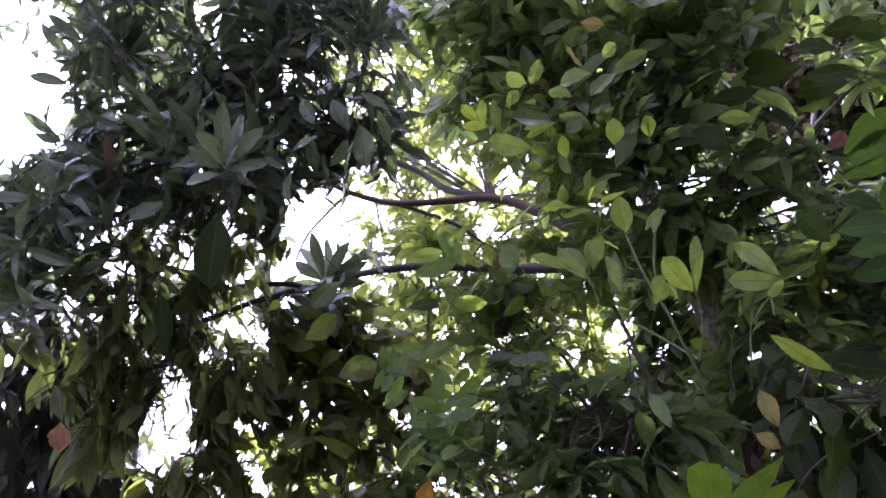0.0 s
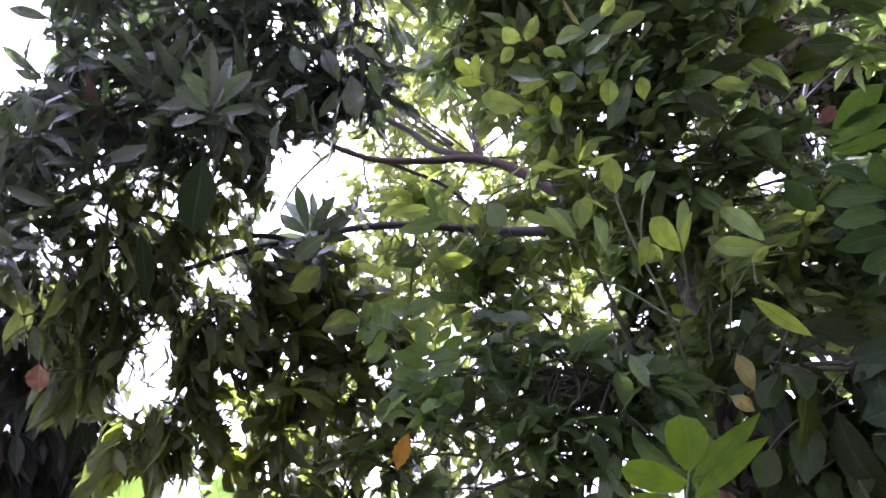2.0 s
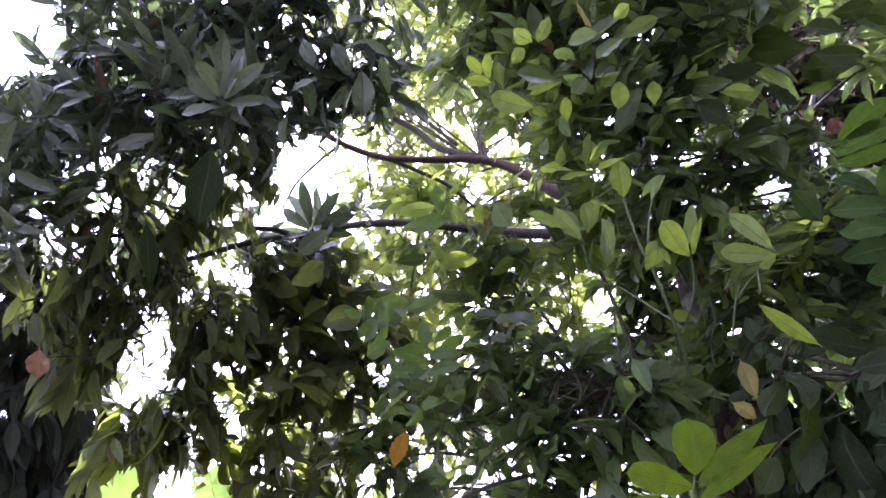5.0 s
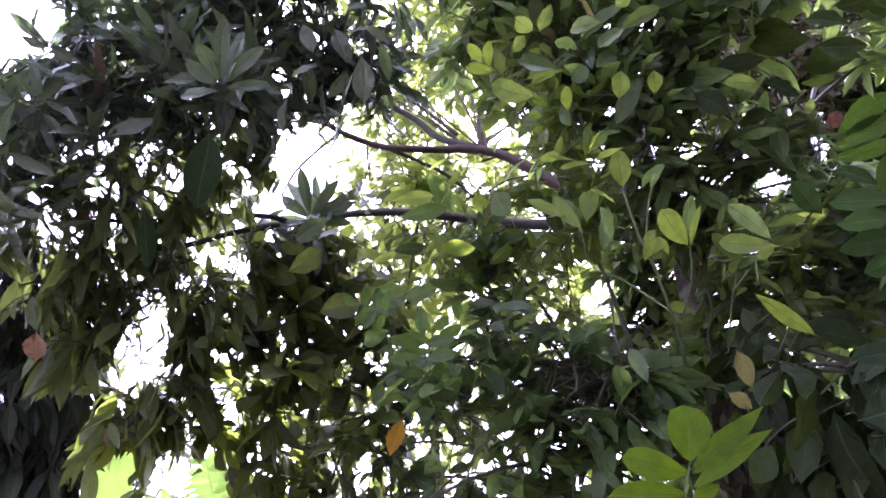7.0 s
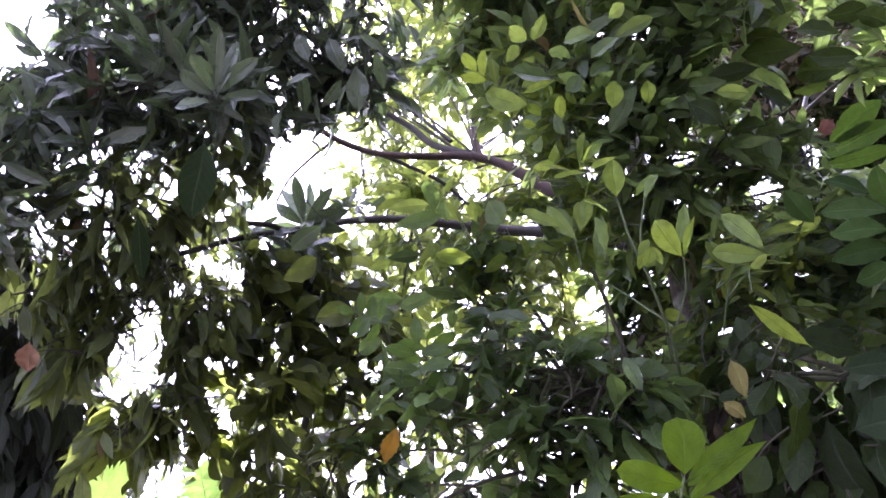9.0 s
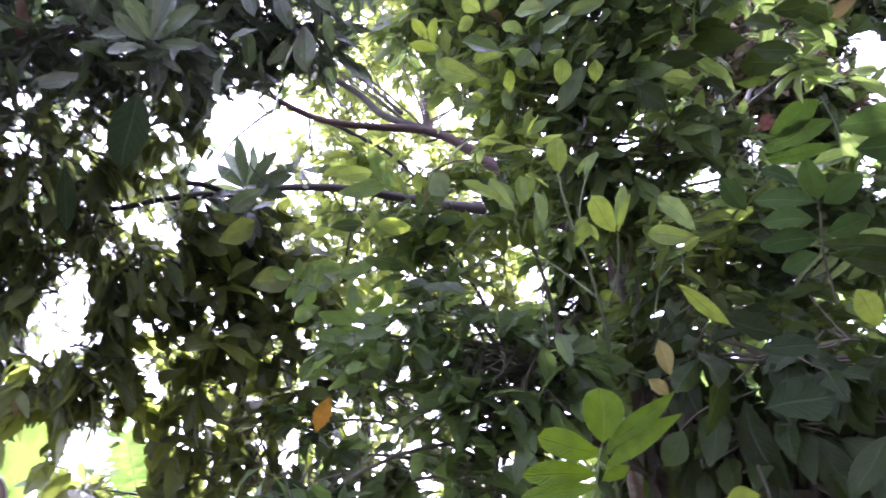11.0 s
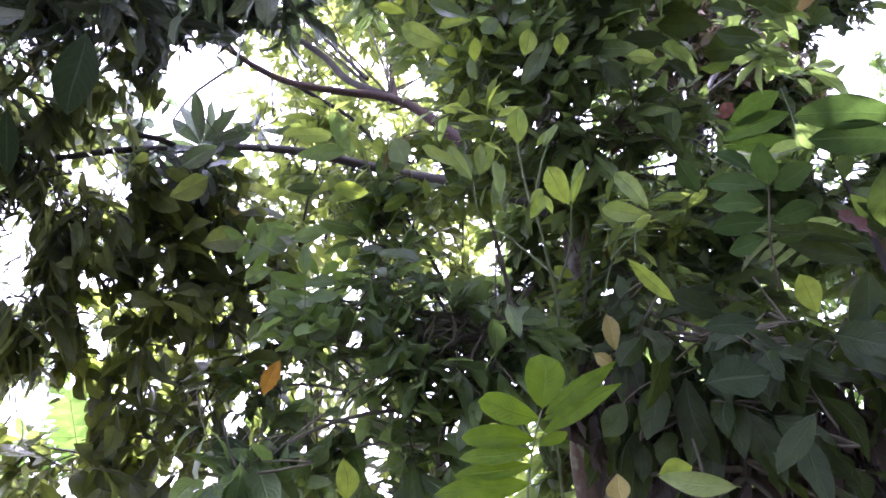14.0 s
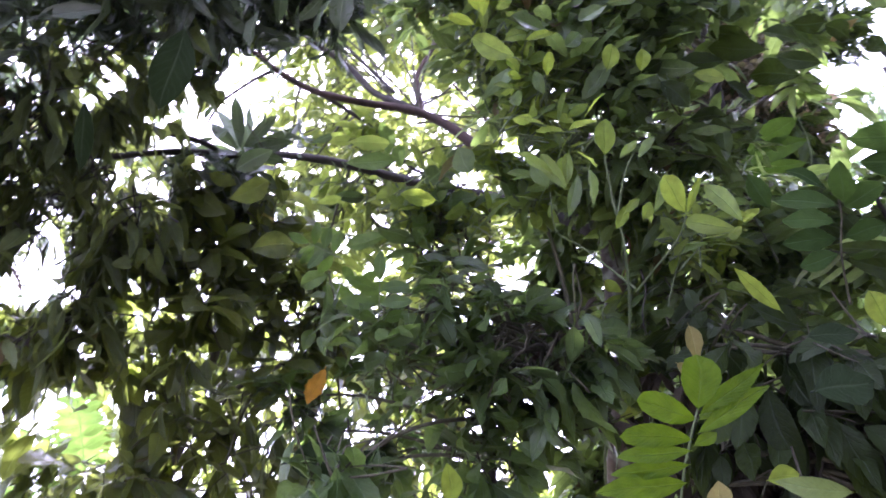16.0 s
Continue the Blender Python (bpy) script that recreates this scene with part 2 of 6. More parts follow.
def tube(points, radii, sides=8, rough=0.0, seed=0.0):
    """A tapered limb through the points, closed at its tip; vertices and quads."""
    pts = [Vector(p) for p in points]
    verts, faces = [], []
    side = None
    for i, p in enumerate(pts):
        d = (pts[min(i + 1, len(pts) - 1)] - pts[max(i - 1, 0)]).normalized()
        if side is None:
            side = d.cross(Vector((0.31, 0.9, 0.2))).normalized()
        side = (side - d * side.dot(d)).normalized()
        other = d.cross(side)
        for k in range(sides):
            a = 2 * math.pi * k / sides
            w = side * math.cos(a) + other * math.sin(a)
            r = radii[i]
            if rough:
                r *= 1 + rough * noise.noise(p * 7 + w * 1.3 + Vector((seed, seed, 0)))
            verts.append(p + w * r)
        if i:
            o = (i - 1) * sides
            for k in range(sides):
                faces.append((o + k, o + (k + 1) % sides, o + sides + (k + 1) % sides, o + sides + k))
    return [tuple(v) for v in verts], faces


def curve_through(points, steps=6):
    """Catmull-Rom points through the given ones."""
    p = [Vector(q) for q in points]
    p = [p[0] * 2 - p[1]] + p + [p[-1] * 2 - p[-2]]
    out = []
    for i in range(1, len(p) - 2):
        for s in range(steps):
            t = s / steps
            a, b, c, d = p[i - 1], p[i], p[i + 1], p[i + 2]
            out.append(0.5 * ((2 * b) + (c - a) * t + (2 * a - 5 * b + 4 * c - d) * t * t + (3 * b - a - 3 * c + d) * t ** 3))
    out.append(p[-2])
    return out


def limb(name, parent, points, r0, r1, material, label="", sides=10, steps=7, wobble=0.012):
    pts = curve_through(points, steps)
    n = len(pts)
    pts = [p + Vector((noise.noise(p * 3.1), noise.noise(p * 3.1 + Vector((9, 0, 0))), noise.noise(p * 3.1 + Vector((0, 9, 0))))) * wobble for p in pts]
    radii = [r0 + (r1 - r0) * (i / (n - 1)) ** 0.8 for i in range(n)]
    v, f = tube(pts, radii, sides, rough=0.22, seed=len(points))
    place(name, mesh_of(name, v, f, material), parent, label)
    return pts


def blade(length, width, belly=0.45, tip=1.0, fold=0.25, droop=0.25, stalk=0.08, rows=7, ripple=0.0, twist=0.0, tooth=0.0, lanes=(-1.0, -0.55, 0.0, 0.55, 1.0)):
    """A leaf along +y with its stalk at the origin: verts, faces, uvs. belly: where it is widest; tip: how drawn out its point is."""
    verts, uvs, faces = [], [], []
    sl = stalk * length
    for i in range(rows + 1):
        t = i / rows
        if t <= 0:
            w = 0.012
        else:
            a = t / belly if t < belly else (1 - t) / (1 - belly)
            w = math.sin(min(1, a) * math.pi / 2) ** (0.85 if t < belly else tip)
            w = max(w, 0.012)
        w *= width / 2
        if tooth and 0 < i < rows:
            w *= 1 + tooth * (1 if i % 2 else -1)
        y = sl + t * length
        z = -droop * length * t * t
        tw = twist * t
        for k, s in enumerate(lanes):
            x = s * w
            h = abs(s) * w * fold + ripple * width * math.sin(t * 17 + s * 2.0) * abs(s)
            verts.append((x * math.cos(tw) - h * math.sin(tw), y * (1 - 0.12 * droop * t), z + h * math.cos(tw) + x * math.sin(tw)))
            uvs.append((0.5 + 0.5 * s, t))
        if i:
            n = len(lanes)
            o = (i - 1) * n
            for k in range(n - 1):
                faces.append((o + k, o + k + 1, o + n + 1 + k, o + n + k))
    if stalk > 0:
        n = len(verts)
        r = max(0.0009, width * 0.016)
        for y, z in ((0.0, 0.0), (sl * 1.02, 0.0)):
            for x, h in ((-r, -r), (r, -r), (0, r)):
                verts.append((x, y, z + h))
                uvs.append((0.5, 0.0))
        for k in range(3):
            faces.append((n + k, n + (k + 1) % 3, n + 3 + (k + 1) % 3, n + 3 + k))
    v = np.array(verts)
    t = np.clip((v[:, 1] - sl) / length, 0, 1)
    ph = rng.random(3) * 6.28
    v[:, 0] += width * 0.10 * np.sin(t * 4.0 + ph[0]) * t
    v[:, 2] += length * 0.025 * np.sin(t * 7.0 + ph[1]) * t + ripple * width * 0.8 * np.sin(t * 11 + ph[2]) * np.sign(v[:, 0]) * (np.abs(v[:, 0]) / width)
    return v, np.array(faces), np.array(uvs)


def leaf_pose(base, along, up, size=1.0, roll=0.0):
    y = np.asarray(along, dtype=float)
    y = y / (np.linalg.norm(y) + 1e-9)
    x = np.cross(y, up)
    if np.linalg.norm(x) < 1e-3:
        x = np.cross(y, (0.3, 0.8, 0.1))
    x /= np.linalg.norm(x)
    z = np.cross(x, y)
    c, s = math.cos(roll), math.sin(roll)
    x, z = x * c + z * s, z * c - x * s
    m = np.eye(4)
    m[:3, 0], m[:3, 1], m[:3, 2], m[:3, 3] = x * size, y * size, z * size, base
    return m


# Sky openings placed to fit the camera's view: angle from +y towards +x, height angle and radius, in degrees, from the
# camera's mid position.
VIEWPOINT = np.array((-0.044, 0.038, 1.566))
OPENINGS_A = [(-25.9, 40.5, 0.34), (-22.9, 41.1, 0.19), (-27.3, 37.2, 0.29), (-20.8, 34.0, 0.38), (-17.0, 34.5, 0.29), (-21.5, 32.4, 0.58), (-20.2, 31.7, 0.34), (-21.6, 30.8, 0.38), (-18.2, 32.7, 0.38), (-15.3, 32.9, 0.43), (-15.7, 31.9, 0.24), (-26.2, 29.8, 0.29), (-23.7, 29.4, 0.38), (-25.9, 28.5, 0.43), (-24.6, 28.6, 0.38), (-25.4, 27.4, 0.72), (-24.2, 27.5, 0.24), (-23.1, 27.6, 0.34), (-16.3, 30.3, 0.43), (-17.0, 29.2, 0.19), (-19.2, 27.6, 0.19), (-20.2, 26.7, 0.34), (-20.6, 26.0, 0.24), (-19.9, 25.1, 0.29), (-18.3, 24.6, 0.19), (-20.8, 24.2, 0.24), (-14.9, 23.9, 0.48), (-13.0, 24.3, 0.14), (-10.4, 23.5, 0.43), (-9.5, 23.8, 0.24)]
OPENINGS_B = [(-20.9, 22.5, 0.29), (-19.6, 21.8, 0.24), (-19.1, 22.4, 0.29), (-17.8, 22.8, 0.53), (-16.2, 22.7, 0.53), (-17.3, 21.6, 0.86), (-15.4, 21.9, 0.29), (-17.1, 20.6, 0.86), (-21.7, 21.0, 0.24), (-18.0, 19.6, 1.25), (-18.6, 18.0, 1.34), (-20.0, 16.8, 0.72), (-17.1, 17.0, 0.96), (-16.7, 18.7, 0.48), (-12.8, 26.3, 0.43), (-11.9, 25.8, 0.72), (-10.5, 25.5, 0.86), (-9.6, 24.9, 0.58), (-11.0, 26.5, 0.38), (-7.7, 29.8, 0.67), (-6.0, 30.5, 0.86), (-6.7, 28.7, 0.38), (-5.7, 28.7, 0.29), (-7.3, 27.5, 0.43), (-8.8, 31.1, 0.43), (-10.2, 32.7, 0.34), (-3.8, 34.7, 1.25), (-1.6, 34.9, 1.06), (-0.1, 33.5, 1.25), (-2.7, 33.3, 1.25)]
OPENINGS_C = [(0.1, 31.7, 0.86), (-1.6, 31.5, 0.96), (-5.1, 33.5, 0.86), (2.2, 36.7, 0.72), (2.7, 35.5, 0.53), (1.3, 35.7, 0.58), (-1.3, 29.6, 0.53), (0.8, 29.1, 0.29), (4.5, 36.2, 0.29), (-0.1, 38.5, 0.24), (1.3, 38.0, 0.24), (-2.1, 38.7, 0.19), (-2.5, 39.7, 0.19), (0.0, 42.0, 0.43), (3.5, 42.5, 0.24), (2.1, 41.7, 0.29), (1.9, 26.2, 0.58), (1.5, 27.3, 0.34), (0.3, 26.5, 0.19), (2.7, 27.1, 0.34), (-0.8, 25.3, 0.34), (-0.3, 24.1, 0.38), (1.0, 24.5, 0.34), (0.1, 21.6, 0.29), (17.0, 32.5, 0.77), (19.0, 33.5, 0.53), (18.3, 34.5, 0.38), (18.5, 31.8, 0.58), (16.1, 32.1, 0.38), (12.1, 28.8, 0.53)]
OPENINGS_D = [(10.7, 28.9, 0.29), (12.7, 29.5, 0.38), (10.0, 26.1, 0.34), (8.8, 25.6, 0.24), (11.8, 24.5, 0.29), (5.9, 21.0, 0.38), (5.4, 19.9, 0.24), (7.9, 18.2, 0.29), (17.0, 16.4, 0.43), (15.8, 17.0, 0.38), (17.6, 15.4, 0.29), (20.6, 17.0, 0.91), (22.4, 17.4, 0.58), (21.3, 16.0, 0.53), (19.8, 17.5, 0.29), (24.5, 17.0, 0.24), (24.2, 15.1, 0.29), (23.1, 14.2, 0.38), (41.6, 22.6, 0.67), (40.8, 21.8, 0.38), (36.9, 21.3, 0.58), (36.4, 21.9, 0.34), (36.2, 20.8, 0.19), (35.8, 19.4, 0.14), (35.9, 16.5, 0.29), (34.5, 14.7, 0.14), (32.9, 19.3, 0.14), (33.9, 36.6, 0.29), (39.7, 29.4, 0.19), (37.4, 27.1, 0.19)]
OPENINGS_E = [(31.2, 26.7, 0.19), (0.3, 16.1, 0.48), (1.0, 15.2, 0.53), (-0.1, 17.4, 0.24), (1.8, 16.0, 0.29), (-11.9, 17.8, 0.38), (-10.9, 18.2, 0.29), (-12.4, 15.3, 0.43), (-11.7, 14.6, 0.38), (-11.8, 13.2, 0.24), (-15.1, 15.0, 0.29), (-18.4, 15.4, 0.29), (-14.5, 13.8, 0.24), (-14.0, 12.8, 0.29), (8.3, 6.1, 0.53), (7.6, 4.7, 0.43), (10.6, 7.9, 0.43), (10.4, 5.6, 0.34), (9.2, 3.0, 0.53), (10.2, 2.5, 0.34), (9.6, 1.7, 0.38), (8.7, 1.2, 0.38), (10.0, 0.9, 0.29), (9.2, 0.0, 0.24), (5.6, 5.5, 0.53), (5.5, 4.5, 0.34), (4.4, 8.7, 0.29), (5.2, 7.4, 0.29), (3.1, 10.4, 0.29), (3.4, 7.9, 0.24)]
OPENINGS_F = [(14.1, 0.8, 0.29), (18.1, 0.3, 0.38), (16.5, 9.4, 0.14), (16.1, 3.5, 0.19), (52.9, 26.1, 2.16), (51.5, 27.0, 1.15), (53.2, 22.6, 1.15), (54.5, 24.1, 1.44), (52.8, 19.3, 0.43), (49.7, 26.1, 0.72), (41.4, 22.8, 0.48), (41.4, 21.8, 0.43), (37.3, 21.7, 0.43), (36.7, 20.9, 0.34), (48.6, 18.4, 0.53), (47.9, 17.4, 0.34), (49.6, 16.7, 0.72), (50.8, 16.7, 0.48), (47.9, 15.8, 0.29), (48.8, 15.0, 0.43), (45.9, 16.3, 0.24), (35.5, 16.4, 0.19), (44.7, 7.4, 0.38), (43.9, 7.4, 0.24), (43.3, 8.1, 0.19), (46.6, 9.4, 0.19), (38.5, 11.9, 0.19), (-17.7, 22.0, 0.58), (-17.8, 20.0, 0.72), (-17.4, 17.2, 0.86)]
OPENINGS_G = [(-15.2, 16.8, 0.29), (-11.8, 17.7, 0.43), (-12.1, 15.6, 0.34), (-15.8, 14.8, 0.29), (-15.8, 10.0, 1.06), (-16.2, 8.6, 1.25), (-14.4, 7.5, 0.96), (-14.1, 9.1, 0.86), (-13.1, 10.6, 0.48), (-14.3, 4.6, 0.48), (-13.5, 3.4, 0.67), (-11.1, 13.0, 0.48), (-14.7, 13.1, 0.38), (-14.6, 11.9, 0.38), (-28.7, 43.0, 2.40), (-27.2, 44.3, 1.44), (-29.2, 40.4, 0.86), (-29.2, 44.1, 2.40), (-30.5, 47.3, 3.17), (-32.4, 41.3, 3.17)]
OPENINGS_H = [(41.2, 22.1, 0.6), (37.0, 21.2, 0.65), (36.8, 21.9, 0.36), (48.2, 18.3, 0.51), (48.1, 16.2, 0.36), (47.8, 17.1, 0.43), (50.5, 16.7, 0.58), (49.8, 16.2, 0.29), (43.2, 22.5, 0.29), (24.0, 27.7, 0.51), (24.9, 20.9, 0.36), (31.5, 26.0, 0.29), (32.8, 23.5, 0.36), (37.7, 14.4, 0.18), (38.1, 13.6, 0.18), (38.8, 13.8, 0.16), (36.9, 13.5, 0.18), (39.0, 12.7, 0.16), (38.3, 15.0, 0.16), (41.6, 13.1, 0.16), (41.4, 13.6, 0.16), (35.8, 16.1, 0.22)]
OPENINGS = OPENINGS_H + OPENINGS_A + OPENINGS_B + OPENINGS_C + OPENINGS_D + OPENINGS_E + OPENINGS_F + OPENINGS_G
# Small chinks between the leaves, strewn over parts of the canopy (middle, half spans in degrees, count).
chink = np.random.default_rng(5)
for a, e, wa, we, n in ((-20.2, 27.9, 9.3, 6.8, 76), (-8.3, 17.0, 12.8, 8.7, 76), (9.9, 14.9, 12.0, 8.8, 136), (33.3, 18.9, 9.3, 10.2, 76), (7.8, 39.9, 11.5, 5.8, 68), (9.2, 22.8, 9.9, 5.6, 34), (-17.9, 40.0, 13.7, 6.4, 10), (36.1, 30.7, 9.3, 6.1, 15), (-0.2, 6.1, 20.2, 4.2, 70), (-14.4, 32.6, 7.3, 5.9, 34), (1.7, 42.5, 7.2, 4.6, 51)):
    OPENINGS += [(a + wa * chink.uniform(-1, 1), e + we * chink.uniform(-1, 1), chink.uniform(0.1, 0.34)) for i in range(n)]
GAP_DIR = np.array([(math.sin(radians(a)) * math.cos(radians(e)), math.cos(radians(a)) * math.cos(radians(e)), math.sin(radians(e))) for a, e, r in OPENINGS])
GAP_COS = np.array([math.cos(radians(r)) for a, e, r in OPENINGS])

# Flat map of the canopy as seen from the camera's mid position, and the spots of it that stay open to the sky.
MAP_Z = np.array((math.sin(radians(10)) * math.cos(radians(22)), math.cos(radians(10)) * math.cos(radians(22)), math.sin(radians(22))))
MAP_X = np.array((math.cos(radians(10)), -math.sin(radians(10)), 0.0))
MAP_Y = np.cross(MAP_X, MAP_Z) * -1


LATE_VIEWPOINT = np.array((-0.26, 0.12, 1.54))


def on_map(p, eye=VIEWPOINT):
    d = np.asarray(p, float) - eye
    w = d @ MAP_Z
    return np.stack([d @ MAP_X, d @ MAP_Y], -1) / np.where(w > 0.05, w, np.nan)[..., None]


def open_spots():
    spots = []
    for (a, e, r), d in zip(OPENINGS, GAP_DIR):
        if d @ MAP_Z < 0.2:
            continue
        c = on_map(VIEWPOINT + d)
        spots.append(c)
        for k in range(int((r / 0.26) ** 2 * 1.8)):
            g = chink.normal(size=2)
            spots.append(c + g / np.linalg.norm(g) * radians(r) * 1.3 * chink.random() ** 0.6 / (d @ MAP_Z))
    return np.array(spots)


SPOTS = open_spots()
# The same from the camera's late position: chinks only.
LATE_SPOTS = []
for a, e, wa, we, n in ((-10.8, 24.3, 9.0, 12.8, 44), (7.6, 13.0, 14.5, 11.6, 72), (28.7, 8.4, 10.7, 9.5, 38), (43.5, 14.9, 7.3, 10.4, 22), (14.1, 31.6, 13.5, 7.0, 27), (-5.7, 5.8, 12.9, 4.1, 27)):
    for i in range(n):
        b, h = radians(a + wa * chink.uniform(-1, 1)), radians(e + we * chink.uniform(-1, 1))
        c = on_map(LATE_VIEWPOINT + np.array((math.sin(b) * math.cos(h), math.cos(b) * math.cos(h), math.sin(h))), LATE_VIEWPOINT)
        LATE_SPOTS += [c, c + chink.normal(size=2) * 0.004]
LATE_SPOTS = np.array(LATE_SPOTS)


def hides(q, spots):
    lo, hi = q.min(0), q.max(0)
    near = spots[(spots[:, 0] > lo[0]) & (spots[:, 0] < hi[0]) & (spots[:, 1] > lo[1]) & (spots[:, 1] < hi[1])]
    if not len(near):
        return False
    a, b = q, np.roll(q, -1, 0)
    x, y = near[:, :1], near[:, 1:]
    cross = ((a[:, 1] > y) != (b[:, 1] > y)) & (x < a[:, 0] + (b[:, 0] - a[:, 0]) * (y - a[:, 1]) / (b[:, 1] - a[:, 1] + 1e-12))
    return bool((cross.sum(1) % 2).any())


def covers_a_spot(pose4, outline):
    """Whether a leaf hides one of the open spots from either camera position."""
    edge = (outline @ pose4[:3, :3].T) + pose4[:3, 3]
    if not ((edge - VIEWPOINT) @ MAP_Z > 0.1).all():
        return False
    return hides(on_map(edge), SPOTS) or hides(on_map(edge, LATE_VIEWPOINT), LATE_SPOTS)


def in_opening(p):
    d = np.asarray(p) - VIEWPOINT
    d = d / np.linalg.norm(d)
    return bool(np.any(GAP_DIR @ d > GAP_COS))


# View cones from the camera's mid position, cleared of leaves up to a distance so limbs and single leaves show (angles,
# radius, metres).
SIGHT_A = [(0.0, 35.5, 0.67, 4.01), (2.7, 34.3, 0.67, 3.98), (5.4, 33.4, 0.67, 3.96), (8.1, 32.8, 0.67, 3.94), (10.9, 32.4, 0.67, 3.94), (14.1, 31.6, 0.58, 3.95), (16.8, 30.1, 0.82, 3.85), (18.8, 28.5, 0.82, 3.76), (20.3, 27.2, 0.67, 3.67), (-14.4, 27.0, 0.53, 2.89), (-11.5, 27.6, 0.53, 3.06), (-7.9, 28.1, 0.53, 3.21), (1.6, 28.3, 0.58, 3.53), (4.3, 28.0, 0.58, 3.62), (11.0, 26.4, 0.53, 3.71), (17.1, 24.5, 0.53, 3.63), (1.6, 9.7, 1.25, 2.96), (44.4, 23.9, 1.44, 4.04), (46.0, 23.5, 1.44, 4.10), (44.6, 21.8, 1.44, 4.05), (46.4, 21.6, 1.25, 4.11), (43.0, 21.1, 0.77, 4.00), (33.5, 12.5, 1.25, 2.86), (26.3, 26.7, 1.25, 1.92)]
SIGHT_B = [(34.9, 11.2, 0.77, 2.89), (32.7, 13.7, 0.77, 2.85), (0.9, 8.5, 0.96, 2.99), (2.3, 10.8, 0.96, 2.95), (1.2, 9.0, 1.15, 3.03), (-0.3, 28.5, 0.72, 3.59), (0.8, 28.4, 0.72, 3.59), (2.7, 28.2, 0.72, 3.57), (5.9, 27.8, 0.72, 3.56), (7.4, 27.5, 0.72, 3.56), (9.0, 27.0, 0.72, 3.55), (10.0, 26.7, 0.72, 3.55), (15.1, 25.1, 0.72, 3.57), (16.1, 24.8, 0.72, 3.58), (18.0, 24.2, 0.72, 3.59), (19.5, 23.8, 0.72, 3.60), (1.4, 34.9, 0.77, 3.99), (4.0, 33.8, 0.77, 3.97), (6.7, 33.1, 0.77, 3.95), (9.5, 32.6, 0.77, 3.94), (12.3, 32.1, 0.77, 3.94), (15.6, 30.8, 0.77, 3.95), (17.9, 29.2, 0.77, 3.96), (19.6, 27.8, 0.77, 3.97)]
SIGHT_C = [(6.9, 32.5, 0.43, 4.09), (8.9, 31.4, 0.43, 4.08), (10.3, 30.3, 0.43, 4.07), (11.7, 28.8, 0.43, 4.07), (7.1, 38.1, 0.43, 4.17), (9.3, 36.3, 0.43, 4.14), (6.2, 37.2, 0.43, 4.16), (8.6, 34.8, 0.43, 4.12), (18.2, 33.7, 0.43, 4.15), (19.6, 31.7, 0.43, 4.15), (29.7, 18.4, 0.77, 2.95), (29.0, 17.1, 0.77, 2.94), (29.0, 19.3, 0.67, 2.94), (-5.9, 28.5, 0.48, 2.83), (-7.4, 28.9, 0.48, 2.85), (-8.9, 29.1, 0.48, 2.87), (-10.4, 29.2, 0.48, 2.89), (-11.9, 29.2, 0.48, 2.91), (-13.4, 29.2, 0.48, 2.93), (-15.3, 29.0, 0.48, 2.96), (-18.1, 28.9, 0.48, 3.02), (-13.0, 27.4, 0.48, 3.08), (-10.0, 27.8, 0.48, 3.03), (-9.0, 28.0, 0.48, 3.02)]
SIGHT_D = [(-6.4, 28.2, 0.48, 2.99), (4.8, 18.1, 1.15, 3.19), (7.5, 17.9, 1.15, 3.17), (4.4, 16.5, 1.15, 3.20), (7.3, 16.5, 1.15, 3.17), (4.6, 15.4, 0.87, 3.20), (25.8, 1.1, 0.77, 3.07), (25.5, -0.7, 0.77, 3.11), (25.4, -2.0, 0.67, 3.13), (-3.2, 31.4, 1.15, 3.36), (-1.0, 30.3, 1.15, 3.31), (-5.9, 29.2, 1.06, 3.39), (-3.5, 28.8, 1.25, 3.34), (-0.6, 28.8, 1.06, 3.29), (45.9, 26.0, 0.67, 5.34), (43.5, 26.9, 0.67, 5.25), (41.3, 27.7, 0.67, 5.18), (47.9, 24.3, 0.67, 5.43), (29.7, 8.4, 0.96, 1.96), (29.4, 7.3, 0.77, 1.97), (35.0, 11.0, 0.77, 2.37), (33.4, 13.1, 0.77, 2.33), (34.2, 12.0, 0.87, 2.35), (26.4, 26.7, 1.25, 1.87)]
SIGHT_E = [(49.1, 12.6, 2.2, 2.2), (-2.2, 3.4, 1.7, 1.90), (0.9, 2.3, 1.6, 1.90), (38.2, 5.5, 1.3, 1.62), (-12.9, 7.7, 1.2, 5.00), (-13.2, 6.1, 1.2, 5.00), (-12.7, 9.0, 0.8, 5.00), (-19.9, 9.7, 1.3, 4.6), (-18.6, 11.0, 1.0, 4.6), (-19.4, 10.5, 1.2, 4.6), (-20.7, 9.3, 1.3, 4.6), (-25.5, 19.2, 1.5, 2.7), (18.4, 10.6, 1.8, 2.4), (16.9, 11.4, 1.5, 2.4)]
SIGHT_F = [(5.6, 27.9, 0.8, 3.73), (8.1, 27.3, 0.8, 3.76), (10.6, 26.6, 0.8, 3.77), (12.8, 25.9, 0.8, 3.76), (15.1, 25.1, 0.8, 3.74), (17.4, 24.4, 0.7, 3.68), (5.4, 33.4, 0.7, 4.13), (7.8, 32.9, 0.7, 4.12), (10.3, 32.5, 0.7, 4.11), (12.5, 32.0, 0.7, 4.09), (14.7, 31.4, 0.8, 4.07), (16.0, 30.6, 0.7, 4.02), (17.5, 29.7, 0.7, 3.98), (19.0, 28.4, 0.6, 3.9), (44.7, 8.5, 3.0, 2.2)]
